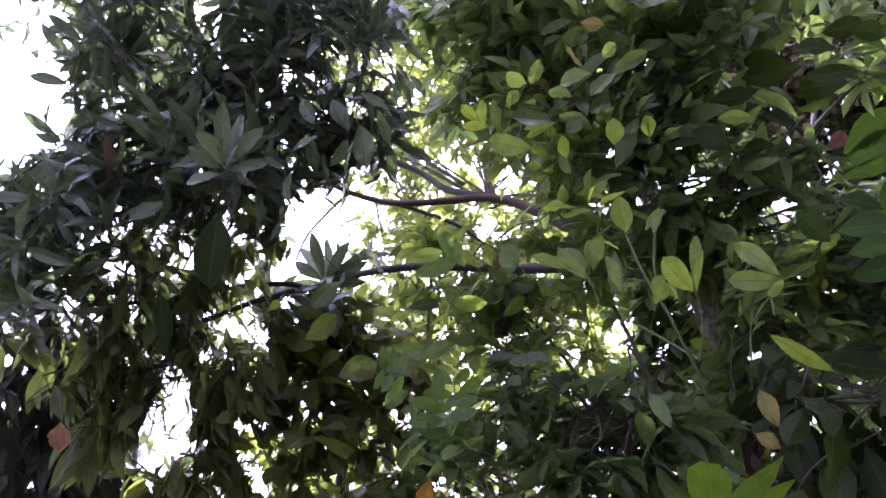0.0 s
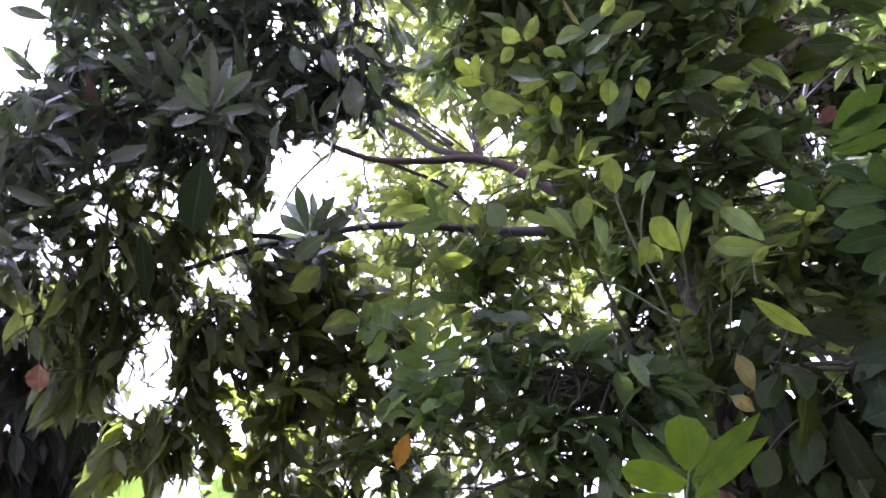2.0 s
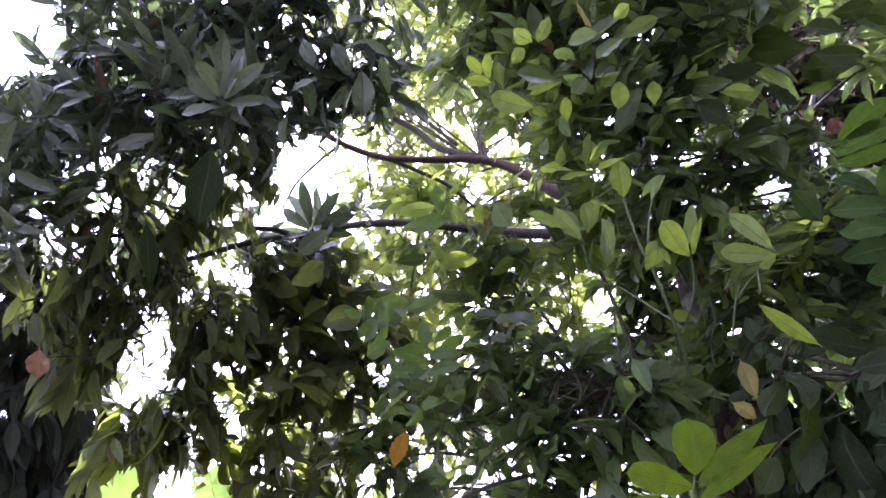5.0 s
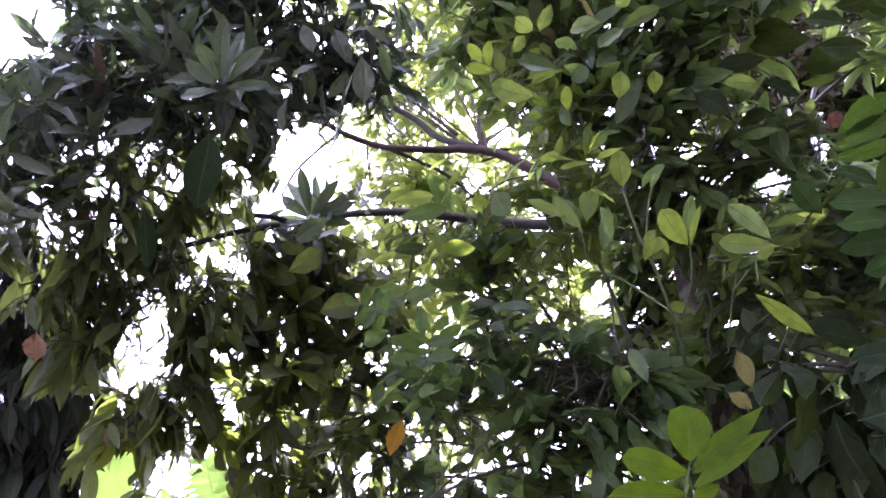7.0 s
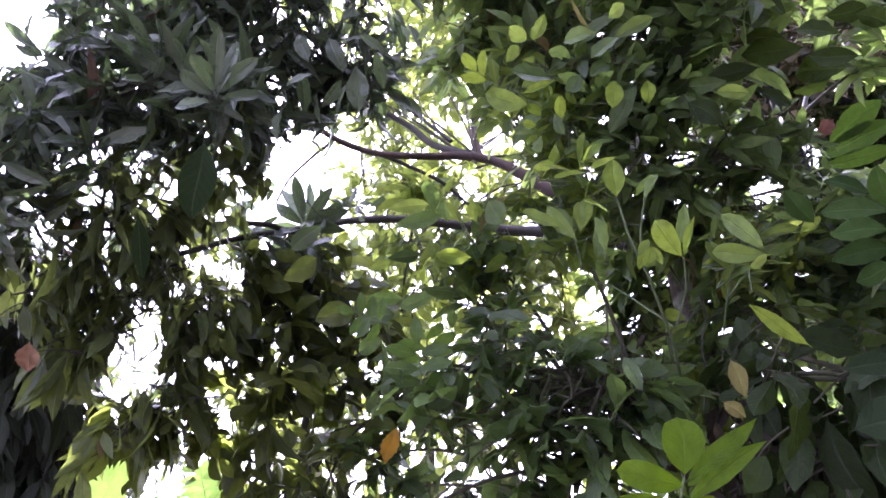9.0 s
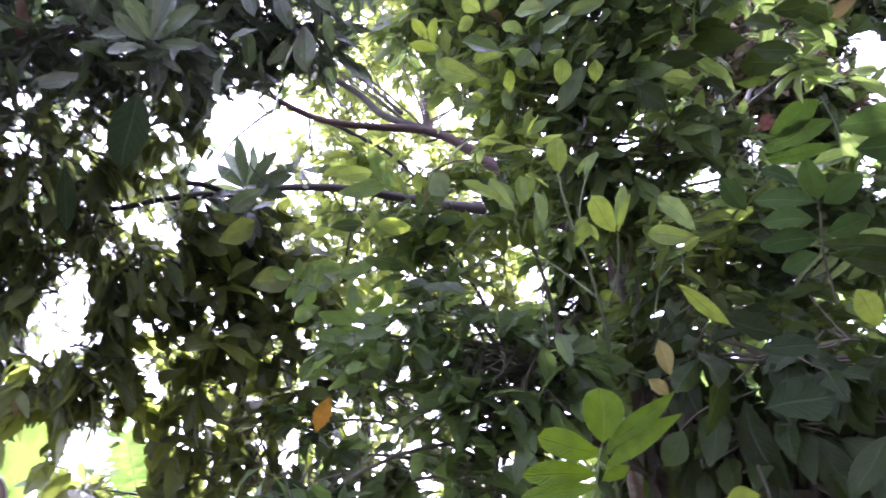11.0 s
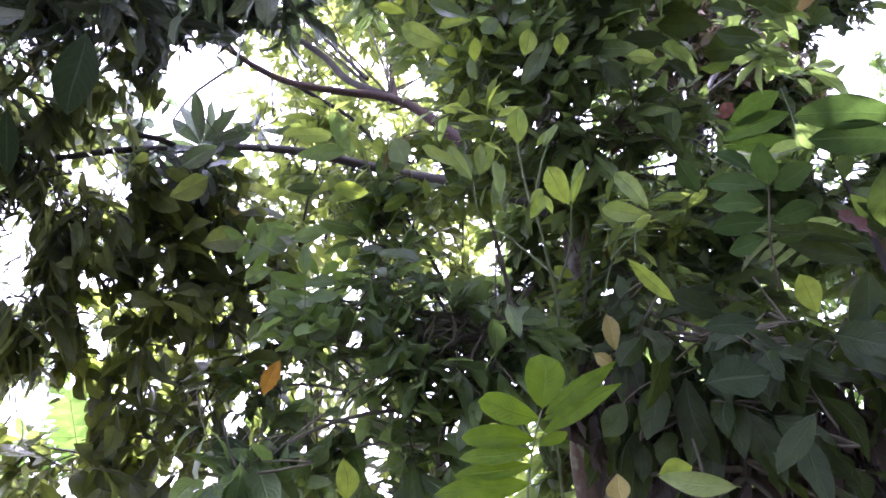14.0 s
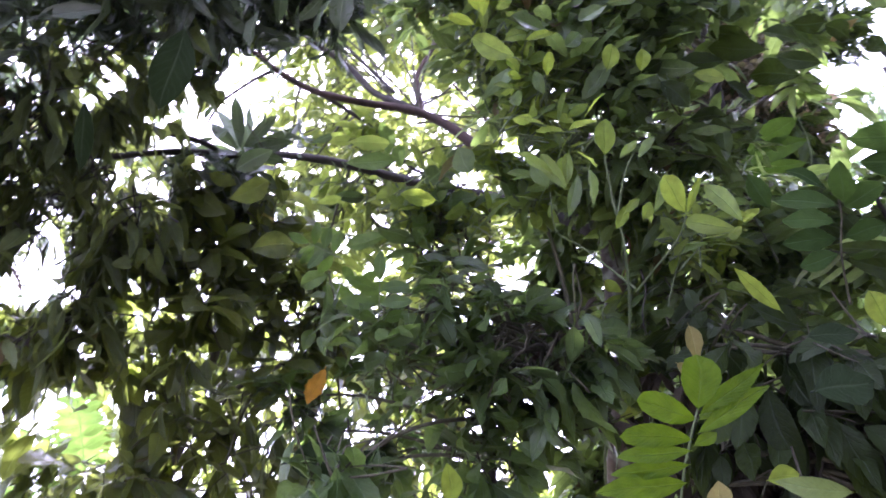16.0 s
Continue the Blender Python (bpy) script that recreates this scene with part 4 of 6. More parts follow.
for a, b, w in (((-0.166, 1.904, 3.132), (-0.066, 1.871, 3.164), 0.041),
                ((-0.109, 2.113, 3.168), (-0.099, 1.952, 3.238), 0.052),
                ((0.009, 1.916, 3.355), (0.044, 1.945, 3.217), 0.065),
                ((-0.005, 2.04, 3.072), (0.065, 1.976, 3.236), 0.071),
                ((0.081, 2.013, 3.065), (0.085, 1.915, 3.206), 0.083),
                ((0.159, 1.836, 3.202), (0.179, 1.959, 3.112), 0.041),
                ((0.045, 1.878, 3.282), (0.12, 1.817, 3.251), 0.033),
                ((-0.059, 2.008, 3.024), (-0.068, 1.906, 3.114), 0.053),
                ((0.214, 1.95, 3.28), (0.12, 1.896, 3.332), 0.039),
                ((-0.099, 1.919, 3.388), (-0.078, 1.938, 3.265), 0.057),
                ((-0.185, 1.993, 3.126), (-0.228, 1.999, 2.99), 0.054),
                ((0.043, 2.014, 3.239), (-0.044, 2.092, 3.166), 0.047),):
    lone_leaf('leaf', mango, a, b, w, M_MANGO, 'dark hanging leaf against the sky', facing=VIEWPOINT + np.array((0.0, 0.0, 0.7)) + rng.normal(size=3) * 1.2, belly=0.5, tip_shape=0.9, fold=0.3, ripple=0.05, rows=10)
# ---- forked tree: long reddish limbs across the opening, trunk with creepers
rng = np.random.default_rng(12)
forked = thing("forked_tree", (1.422, 3.030, 0.000), "forked tree with long reddish brown limbs and moss-flecked trunk", "tree")
limb("trunk", forked, [(1.422, 3.030, 0.000), (1.406, 3.016, 1.414), (1.382, 2.917, 1.701), (1.411, 2.820, 2.087), (1.429, 2.731, 2.464), (1.414, 2.719, 2.805), (1.441, 2.750, 3.296), (1.554, 2.712, 3.906), (1.796, 2.563, 5.009)], 0.095, 0.04, M_BARK, "grey brown bark with pale lichen", 16)
limb_a = limb("limb", forked, [(1.429, 2.720, 2.740), (1.341, 3.053, 3.010), (1.167, 3.268, 3.326), (1.004, 3.357, 3.551), (0.841, 3.423, 3.705), (0.583, 3.478, 3.791), (0.280, 3.495, 3.854), (0.054, 3.481, 3.959), (-0.132, 3.366, 4.031)], 0.044, 0.014, M_LIMB, "smooth reddish brown limb", 12)
limb_b = limb("limb", forked, [(1.414, 2.764, 2.647), (1.259, 3.012, 2.885), (1.103, 3.189, 3.034), (0.844, 3.334, 3.166), (0.579, 3.382, 3.271), (0.281, 3.347, 3.326), (-0.015, 3.238, 3.297), (-0.295, 3.007, 3.166), (-0.525, 2.772, 3.029), (-0.719, 2.581, 2.902), (-0.936, 2.510, 2.888)], 0.042, 0.009, M_DARKBARK, "dark bare limb", 12)
limb_c = limb("limb", forked, [(0.841, 3.423, 3.705), (0.608, 3.532, 3.908), (0.465, 3.570, 4.116), (0.235, 3.530, 4.279), (-0.092, 3.394, 4.444)], 0.025, 0.016, M_DARKBARK)
limb("limb", forked, [(-0.295, 3.007, 3.166), (-0.404, 2.823, 3.119), (-0.595, 2.656, 3.063), (-0.762, 2.584, 3.033), (-0.960, 2.511, 3.014), (-1.138, 2.475, 3.032)], 0.016, 0.006, M_DARKBARK)
limb("limb", forked, [(-0.012, 3.481, 3.981), (-0.159, 3.449, 3.856), (-0.300, 3.421, 3.721), (-0.365, 3.305, 3.511)], 0.011, 0.006, M_DARKBARK)
limb_f = limb("limb", forked, [(0.183, 3.491, 3.894), (0.381, 3.550, 3.822), (0.611, 3.627, 3.697), (0.816, 3.771, 3.557), (0.986, 3.782, 3.475)], 0.015, 0.009, M_DARKBARK)
limb("limb", forked, [(0.709, 3.515, 3.912), (0.534, 3.579, 4.195), (0.363, 3.567, 4.401), (0.201, 3.519, 4.560)], 0.014, 0.009, M_DARKBARK)
limb("limb", forked, [(1.212, 3.347, 3.626), (1.154, 3.435, 3.819), (1.089, 3.516, 4.027), (1.037, 3.565, 4.180)], 0.009, 0.005, M_LIMB)
limb("limb", forked, [(0.860, 3.742, 3.605), (1.013, 3.699, 3.649), (1.119, 3.507, 3.549)], 0.008, 0.005, M_DARKBARK)
limb_g = limb("limb", forked, [(0.841, 3.423, 3.705), (0.894, 3.529, 4.063), (1.091, 3.555, 4.429), (1.245, 3.463, 4.823)], 0.02, 0.01, M_LIMB)
limb("limb", forked, [(-0.012, 3.478, 3.987), (-0.122, 3.334, 4.097), (-0.180, 3.146, 4.285), (-0.173, 2.960, 4.449)], 0.012, 0.006, M_DARKBARK)
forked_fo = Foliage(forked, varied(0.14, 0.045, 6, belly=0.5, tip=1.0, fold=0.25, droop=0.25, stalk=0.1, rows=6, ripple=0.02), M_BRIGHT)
arms = limb_a + limb_b + limb_c + limb_f + limb_g
FORK_FAR = [(0.157, 4.019, 3.960, 0.3), (0.473, 4.021, 4.341, 0.3), (0.771, 3.816, 4.693, 0.4), (0.472, 3.785, 4.860, 0.35), (1.094, 3.926, 4.588, 0.35), (1.324, 3.661, 4.849, 0.4), (0.900, 3.656, 5.002, 0.4), (0.398, 4.020, 3.880, 0.25), (0.654, 4.177, 3.937, 0.25), (1.039, 4.185, 3.791, 0.25), (1.311, 3.717, 4.243, 0.3), (0.298, 3.526, 4.999, 0.35), (1.264, 3.742, 3.717, 0.25), (0.564, 3.387, 5.461, 0.5), (1.338, 3.336, 5.317, 0.5), (0.263, 3.950, 4.565, 0.25)]
FORK_LOW = [(0.375, 3.834, 3.320, 0.28), (0.036, 3.745, 3.141, 0.25), (0.632, 3.876, 3.142, 0.25), (0.878, 3.633, 3.108, 0.25), (-0.094, 3.756, 2.915, 0.25), (0.236, 3.707, 2.914, 0.28), (1.038, 3.480, 2.905, 0.22), (1.158, 3.674, 2.682, 0.25), (0.198, 3.966, 3.575, 0.2), (0.783, 3.603, 2.717, 0.25), (-0.040, 3.862, 3.397, 0.15), (0.582, 3.851, 3.457, 0.2)]
for x, y, z, r in FORK_FAR:
    lobe(forked_fo, (x, y, z), r, 20, 6, "spray", arms, 1.0, 0.9)
for x, y, z, r in FORK_LOW:
    lobe(forked_fo, (x, y, z), r, 20, 6, "spray", arms, 1.1, 0.9)
for tip in ((0.241, 3.459, 4.433), (0.170, 3.421, 4.298), (0.874, 3.412, 4.570), (0.662, 3.536, 4.613), (1.246, 3.497, 3.773), (1.258, 3.541, 4.159), (1.248, 3.384, 3.533), (0.383, 3.615, 4.288), (1.127, 3.600, 4.561), (0.543, 3.558, 4.360), (1.173, 3.526, 3.978)):
    a, b = np.array((0.821, 3.458, 3.756)) + rng.normal(size=3) * 0.05, np.array(tip)
    m = (a + b) / 2 + rng.normal(size=3) * 0.06
    forked_fo.twig([tuple((1 - k) ** 2 * a + 2 * k * (1 - k) * m + k * k * b) for k in np.linspace(0, 1, 7)], 0.009, 0.004, 6)
forked_fo.finish((0.474, 2.672, 2.917), 300)
rosette_fo = Foliage(forked, varied(0.2, 0.058, 3, belly=0.6, tip=0.8, fold=0.3, droop=0.3, stalk=0.08, rows=7, ripple=0.05), M_MANGO)
for px in ((-0.203, 2.855, 3.226), (-0.330, 2.890, 3.193), (-0.061, 2.942, 3.232), (-0.183, 2.913, 3.091), (-0.291, 2.928, 3.094), (0.053, 3.014, 3.280)):
    lobe(rosette_fo, px, 0.12, 2, 7, "whorl", None, 0.8)
for px in ((-0.436, 2.977, 3.034), (-0.293, 3.082, 3.000), (-0.151, 3.096, 2.923), (-0.390, 3.135, 2.917), (-0.515, 3.022, 2.963)):
    lobe(rosette_fo, px, 0.16, 6, 5, "spray", None, 0.85)
for tip in ((-0.227, 2.963, 3.465), (-0.353, 3.040, 3.358), (-0.053, 2.908, 3.323), (0.005, 2.890, 3.176), (-0.450, 3.107, 3.254), (-0.134, 3.048, 3.459), (-0.307, 3.090, 3.484), (-0.026, 2.934, 3.083), (-0.381, 3.052, 3.050), (-0.158, 3.016, 2.968), (0.047, 2.998, 3.301), (-0.277, 3.101, 2.984)):
    lone_leaf("leaf", forked, (-0.218, 3.057, 3.204), tip, 0.062, M_MANGO, fold=0.25, belly=0.6, tip_shape=0.8, rows=10, ripple=0.04)
rosette_fo.finish((-0.205, 2.861, 3.214), 120)

for a, b, w, m in (((0.521, 2.713, 2.841), (0.651, 2.508, 2.917), 0.161, M_BROAD),
                   ((0.539, 2.373, 2.675), (0.679, 2.399, 2.614), 0.073, M_FRESH),
                   ((0.576, 2.717, 2.68), (0.336, 2.71, 2.794), 0.082, M_FRESH),
                   ((0.444, 2.617, 2.592), (0.644, 2.631, 2.569), 0.098, M_OLIVE),
                   ((0.135, 2.761, 2.829), (0.297, 2.785, 2.842), 0.072, M_BROAD),
                   ((0.175, 2.624, 2.917), (0.391, 2.581, 2.909), 0.091, M_BROAD),
                   ((0.144, 2.373, 2.865), (0.317, 2.362, 2.863), 0.074, M_FRESH),
                   ((0.369, 2.635, 2.948), (0.369, 2.577, 3.1), 0.098, M_BROAD),
                   ((0.42, 2.618, 2.893), (0.411, 2.581, 2.988), 0.075, M_BROAD),
                   ((0.33, 2.542, 2.587), (0.503, 2.505, 2.622), 0.080, M_FRESH),
                   ((0.02, 2.636, 2.615), (0.173, 2.644, 2.584), 0.067, M_BROAD),
                   ((0.44, 2.471, 2.482), (0.235, 2.407, 2.512), 0.092, M_BROAD)):
    lone_leaf("leaf", forked, a, b, w * 0.82, m, 'broad green leaf hanging before the limb', facing=VIEWPOINT + np.array((0.0, 0.0, 0.7)) + rng.normal(size=3) * 0.8, belly=0.6, tip_shape=0.65, fold=0.35, ripple=0.05, rows=10)
for a, b, w, m in (((0.32, 2.519, 2.546), (0.14, 2.591, 2.531), 0.084, M_BROAD),
                   ((0.406, 2.508, 2.466), (0.338, 2.515, 2.357), 0.078, M_FRESH),
                   ((-0.028, 2.864, 2.598), (0.137, 2.822, 2.594), 0.105, M_BROAD),
                   ((-0.213, 2.699, 2.565), (-0.035, 2.697, 2.594), 0.136, M_OLIVE),
                   ((-0.29, 2.398, 2.634), (-0.14, 2.376, 2.686), 0.110, M_OLIVE),
                   ((-0.108, 2.507, 2.906), (-0.258, 2.54, 2.836), 0.098, M_MANGO),
                   ((0.034, 2.539, 2.69), (0.14, 2.522, 2.703), 0.045, M_FRESH),
                   ((0.066, 2.505, 2.383), (-0.047, 2.539, 2.357), 0.081, M_BROAD),
                   ((0.503, 2.356, 2.627), (0.432, 2.379, 2.577), 0.053, M_FRESH)):
    lone_leaf("leaf", forked, a, b, w * 0.82, m, 'broad green leaf hanging before the limb', facing=VIEWPOINT + np.array((0.0, 0.0, 0.7)) + rng.normal(size=3) * 0.8, belly=0.6, tip_shape=0.65, fold=0.35, ripple=0.05, rows=10)
# ---- laurel tree: dense column of dark leaves round the trunk
rng = np.random.default_rng(13)
laurel = thing("laurel_tree", (2.214, 3.058, 0.000), "dense laurel tree with dark elliptic leaves and brown creepers", "tree")
laurel_trunk = limb("trunk", laurel, [(2.214, 3.058, 0.000), (2.135, 2.695, 1.992), (2.042, 2.500, 2.592), (1.985, 2.384, 3.250), (2.011, 2.284, 4.095)], 0.06, 0.016, M_DARKBARK, "", 12)
laurel_a = limb("limb", laurel, [(1.973, 2.390, 2.945), (2.435, 2.635, 3.406), (3.198, 3.081, 3.979), (4.168, 3.451, 4.591)], 0.012, 0.007, M_DARKBARK)
limb("limb", laurel, [(1.955, 2.419, 3.179), (1.965, 2.274, 3.263), (2.011, 2.209, 3.403), (2.035, 2.121, 3.620)], 0.009, 0.006, M_DARKBARK)
laurel_fo = Foliage(laurel, varied(0.16, 0.06, 6, belly=0.55, tip=0.85, fold=0.32, droop=0.34, stalk=0.1, rows=6, ripple=0.07), M_COLUMN)
LAUREL_A = [(1.074, 2.140, 3.400, 0.26), (1.261, 2.118, 3.387, 0.26), (1.418, 2.021, 3.305, 0.28), (0.999, 2.171, 3.112, 0.22), (1.147, 2.098, 2.980, 0.22), (1.352, 2.048, 3.022, 0.26), (1.206, 2.177, 2.789, 0.2), (1.402, 2.154, 2.772, 0.24), (1.664, 2.203, 2.822, 0.2), (1.016, 2.268, 3.627, 0.24), (1.082, 2.137, 3.892, 0.35), (1.406, 2.033, 3.770, 0.35), (0.943, 2.460, 3.716, 0.24), (0.938, 2.735, 3.601, 0.2), (1.007, 2.247, 3.919, 0.3), (0.986, 2.648, 3.289, 0.14)]
# Two of these are added over the view's top edge to shade the crown.
LAUREL_TOP = [(1.718, 1.891, 3.734, 0.35), (2.081, 1.887, 3.624, 0.35), (1.488, 1.940, 3.459, 0.22)]
LAUREL_B = [(1.313, 2.448, 2.643, 0.16), (1.474, 2.320, 2.628, 0.2), (1.780, 2.398, 2.599, 0.22), (1.579, 2.398, 2.421, 0.22), (1.922, 2.447, 2.443, 0.2), (1.449, 2.398, 2.222, 0.2), (1.738, 2.445, 2.266, 0.2), (1.923, 2.480, 2.128, 0.22), (1.269, 2.501, 2.055, 0.14), (2.100, 2.387, 2.518, 0.22), (1.975, 2.493, 2.325, 0.2), (2.206, 2.478, 2.282, 0.25), (2.330, 2.371, 2.475, 0.22), (2.132, 2.504, 2.005, 0.25), (1.222, 3.167, 2.311, 0.16), (1.207, 2.504, 2.800, 0.14), (1.416, 3.037, 2.777, 0.2), (1.463, 3.199, 2.650, 0.2), (1.410, 3.350, 2.824, 0.16), (1.487, 3.347, 2.559, 0.2), (1.413, 3.396, 2.476, 0.16), (1.562, 3.386, 2.448, 0.18)]
LAUREL_C = [(2.334, 2.224, 2.507, 0.2), (2.469, 2.233, 2.373, 0.2), (2.311, 2.367, 2.437, 0.2), (2.150, 2.353, 2.603, 0.18), (2.596, 2.135, 2.537, 0.12), (1.470, 3.508, 1.529, 0.2), (1.694, 3.306, 1.597, 0.2), (1.473, 3.385, 1.859, 0.2), (1.710, 3.381, 1.380, 0.2), (2.510, 2.194, 2.148, 0.2), (1.886, 2.736, 2.382, 0.2), (2.344, 2.493, 2.667, 0.1)]
LAUREL_FAR = [(3.188, 3.866, 4.757, 0.52), (3.686, 3.911, 4.738, 0.52), (4.137, 3.883, 4.893, 0.46), (3.115, 4.090, 4.289, 0.5), (3.581, 4.104, 4.348, 0.46), (3.210, 3.536, 5.476, 0.6), (3.959, 3.595, 5.341, 0.6), (4.497, 3.625, 4.754, 0.3), (4.677, 3.565, 4.771, 0.2), (4.266, 3.745, 4.615, 0.28), (3.527, 3.694, 3.856, 0.3), (3.804, 3.663, 3.716, 0.3), (3.469, 3.825, 3.549, 0.22), (3.668, 3.798, 3.460, 0.26)]
# Far upper leaves take the dark tone in place of real shade.
high_fo = Foliage(laurel, varied(0.18, 0.066, 4, belly=0.55, tip=0.85, fold=0.3, droop=0.3, stalk=0.1, rows=5, ripple=0.05), M_SHADETONE)
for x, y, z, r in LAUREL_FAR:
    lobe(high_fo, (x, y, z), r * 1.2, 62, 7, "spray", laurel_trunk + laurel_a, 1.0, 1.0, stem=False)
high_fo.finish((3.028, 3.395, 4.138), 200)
LAUREL_D = [(0.656, 2.251, 4.055, 0.18), (0.776, 2.205, 3.896, 0.2), (0.903, 2.122, 3.807, 0.2), (0.705, 2.442, 3.900, 0.16), (0.797, 2.407, 3.729, 0.16), (0.612, 2.704, 3.861, 0.12), (0.859, 2.420, 3.476, 0.12), (0.831, 2.079, 4.117, 0.25), (2.228, 2.087, 3.330, 0.2), (2.286, 2.169, 3.161, 0.16)]
for x, y, z, r in LAUREL_D:
    lobe(laurel_fo, (x, y, z), r * 1.2, 8, 7, "spray", laurel_trunk + laurel_a, 1.0, 0.9)
for x, y, z, r in LAUREL_A + LAUREL_TOP + LAUREL_B + LAUREL_C:
    lobe(laurel_fo, (x, y, z), r * 1.2, 24, 7, "spray", laurel_trunk + laurel_a, 1.0, 0.9)
laurel_fo.finish((1.040, 1.654, 2.530), 300)
lone_leaf("leaf", laurel, (4.601, 3.905, 4.214), (4.826, 3.797, 4.326), 0.084, M_SHADETONE)
lone_leaf("leaf", laurel, (4.543, 3.941, 4.165), (4.800, 3.852, 4.197), 0.074, M_SHADETONE)
lone_leaf("leaf", laurel, (4.505, 3.904, 4.294), (4.562, 3.805, 4.515), 0.063, M_SHADETONE, fold=0.6)
lone_leaf("leaf", laurel, (4.675, 3.937, 4.070), (4.874, 3.921, 3.953), 0.084, M_SHADETONE)
lone_leaf("leaf", laurel, (1.013, 1.712, 3.266), (0.929, 1.707, 3.296), 0.05, M_STRAW, "dry yellow leaf", fold=0.5)
lone_leaf("leaf", laurel, (2.437, 2.610, 3.173), (2.332, 2.661, 3.122), 0.075, M_RUST, "withered reddish leaf", fold=0.6, ripple=0.14, tooth=0.1, rows=12)
# Lighter leaf colours give these the look of caught light.
for a, b, w, m in (((0.445, 1.679, 2.923), (0.4, 1.619, 2.958), 0.044, M_YOUNG),
                   ((0.47, 1.705, 2.923), (0.465, 1.642, 2.983), 0.048, M_YOUNG),
                   ((0.576, 1.921, 3.054), (0.559, 1.851, 3.118), 0.045, M_FRESH),
                   ((0.66, 1.878, 2.923), (0.511, 1.91, 3.009), 0.096, M_FRESH),
                   ((0.551, 1.924, 3.086), (0.446, 1.907, 3.105), 0.046, M_YOUNG),
                   ((0.7, 1.714, 2.893), (0.552, 1.657, 2.911), 0.083, M_BROAD),
                   ((0.668, 1.626, 2.824), (0.554, 1.61, 2.788), 0.033, M_YOUNG),
                   ((0.734, 1.842, 2.823), (0.725, 1.78, 2.879), 0.051, M_YOUNG),
                   ((0.662, 1.881, 2.841), (0.613, 1.884, 2.858), 0.037, M_YOUNG),
                   ((0.813, 1.991, 2.918), (0.75, 2.065, 2.895), 0.083, M_FRESH),
                   ((0.755, 2.05, 2.992), (0.706, 2.026, 3.04), 0.052, M_YOUNG),
                   ((0.778, 1.501, 2.885), (0.681, 1.53, 2.899), 0.066, M_FRESH)):
    lone_leaf("leaf", laurel, a, b, w * 0.82, m, 'bright green leaf, lit look in its lighter colour', facing=VIEWPOINT + np.array((0.0, 0.0, 0.7)) + rng.normal(size=3) * 0.8, belly=0.6, tip_shape=0.65, fold=0.35, ripple=0.05, rows=10)
for a, b, w, m in (((1.024, 1.804, 3.128), (0.908, 1.829, 3.07), 0.076, M_FRESH),
                   ((0.961, 1.753, 3.072), (1.09, 1.676, 3.085), 0.078, M_FRESH),
                   ((0.742, 1.612, 2.823), (0.685, 1.619, 2.772), 0.059, M_BROAD),
                   ((0.679, 1.986, 2.612), (0.76, 1.904, 2.612), 0.085, M_FRESH),
                   ((0.687, 1.795, 3.138), (0.608, 1.736, 3.144), 0.068, M_FRESH),
                   ((0.73, 1.687, 3.155), (0.68, 1.73, 3.079), 0.057, M_FRESH),
                   ((0.805, 2.153, 2.814), (0.758, 2.11, 2.882), 0.062, M_FRESH),
                   ((0.617, 1.885, 3.126), (0.67, 1.843, 3.159), 0.055, M_FRESH),
                   ((1.208, 1.714, 2.775), (1.262, 1.635, 2.714), 0.057, M_FRESH),
                   ((0.812, 1.479, 2.912), (0.851, 1.433, 2.916), 0.051, M_FRESH)):
    lone_leaf("leaf", laurel, a, b, w * 0.82, m, 'bright green leaf, lit look in its lighter colour', facing=VIEWPOINT + np.array((0.0, 0.0, 0.7)) + rng.normal(size=3) * 0.8, belly=0.6, tip_shape=0.65, fold=0.35, ripple=0.05, rows=10)
for a, b, w, m in (((0.773, 1.572, 3.111), (0.821, 1.641, 3.019), 0.034, M_STRAW),):
    lone_leaf("leaf", laurel, a, b, w * 0.82, m, 'dry pale hanging leaf', facing=VIEWPOINT + np.array((0.0, 0.0, 0.7)) + rng.normal(size=3) * 0.8, belly=0.6, tip_shape=0.65, fold=0.35, ripple=0.05, rows=10)
# Shade on these leaves comes from their darker colour.
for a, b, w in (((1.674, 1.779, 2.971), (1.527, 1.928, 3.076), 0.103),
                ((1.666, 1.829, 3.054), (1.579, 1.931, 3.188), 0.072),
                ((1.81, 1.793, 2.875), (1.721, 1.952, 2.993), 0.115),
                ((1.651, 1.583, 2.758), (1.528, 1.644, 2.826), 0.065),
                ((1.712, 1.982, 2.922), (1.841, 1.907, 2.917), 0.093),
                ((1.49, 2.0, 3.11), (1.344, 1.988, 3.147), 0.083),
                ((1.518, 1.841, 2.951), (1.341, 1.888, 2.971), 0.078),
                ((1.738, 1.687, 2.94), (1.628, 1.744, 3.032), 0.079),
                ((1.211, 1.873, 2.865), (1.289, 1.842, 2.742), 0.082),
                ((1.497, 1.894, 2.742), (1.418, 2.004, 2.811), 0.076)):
    lone_leaf("leaf", laurel, a, b, w, M_SHADETONE, "large leaf in a dark shade tone", facing=VIEWPOINT + np.array((0.0, 0.0, 0.7)) + rng.normal(size=3) * 0.9, belly=0.55, tip_shape=0.8, fold=0.35, ripple=0.06, rows=10)
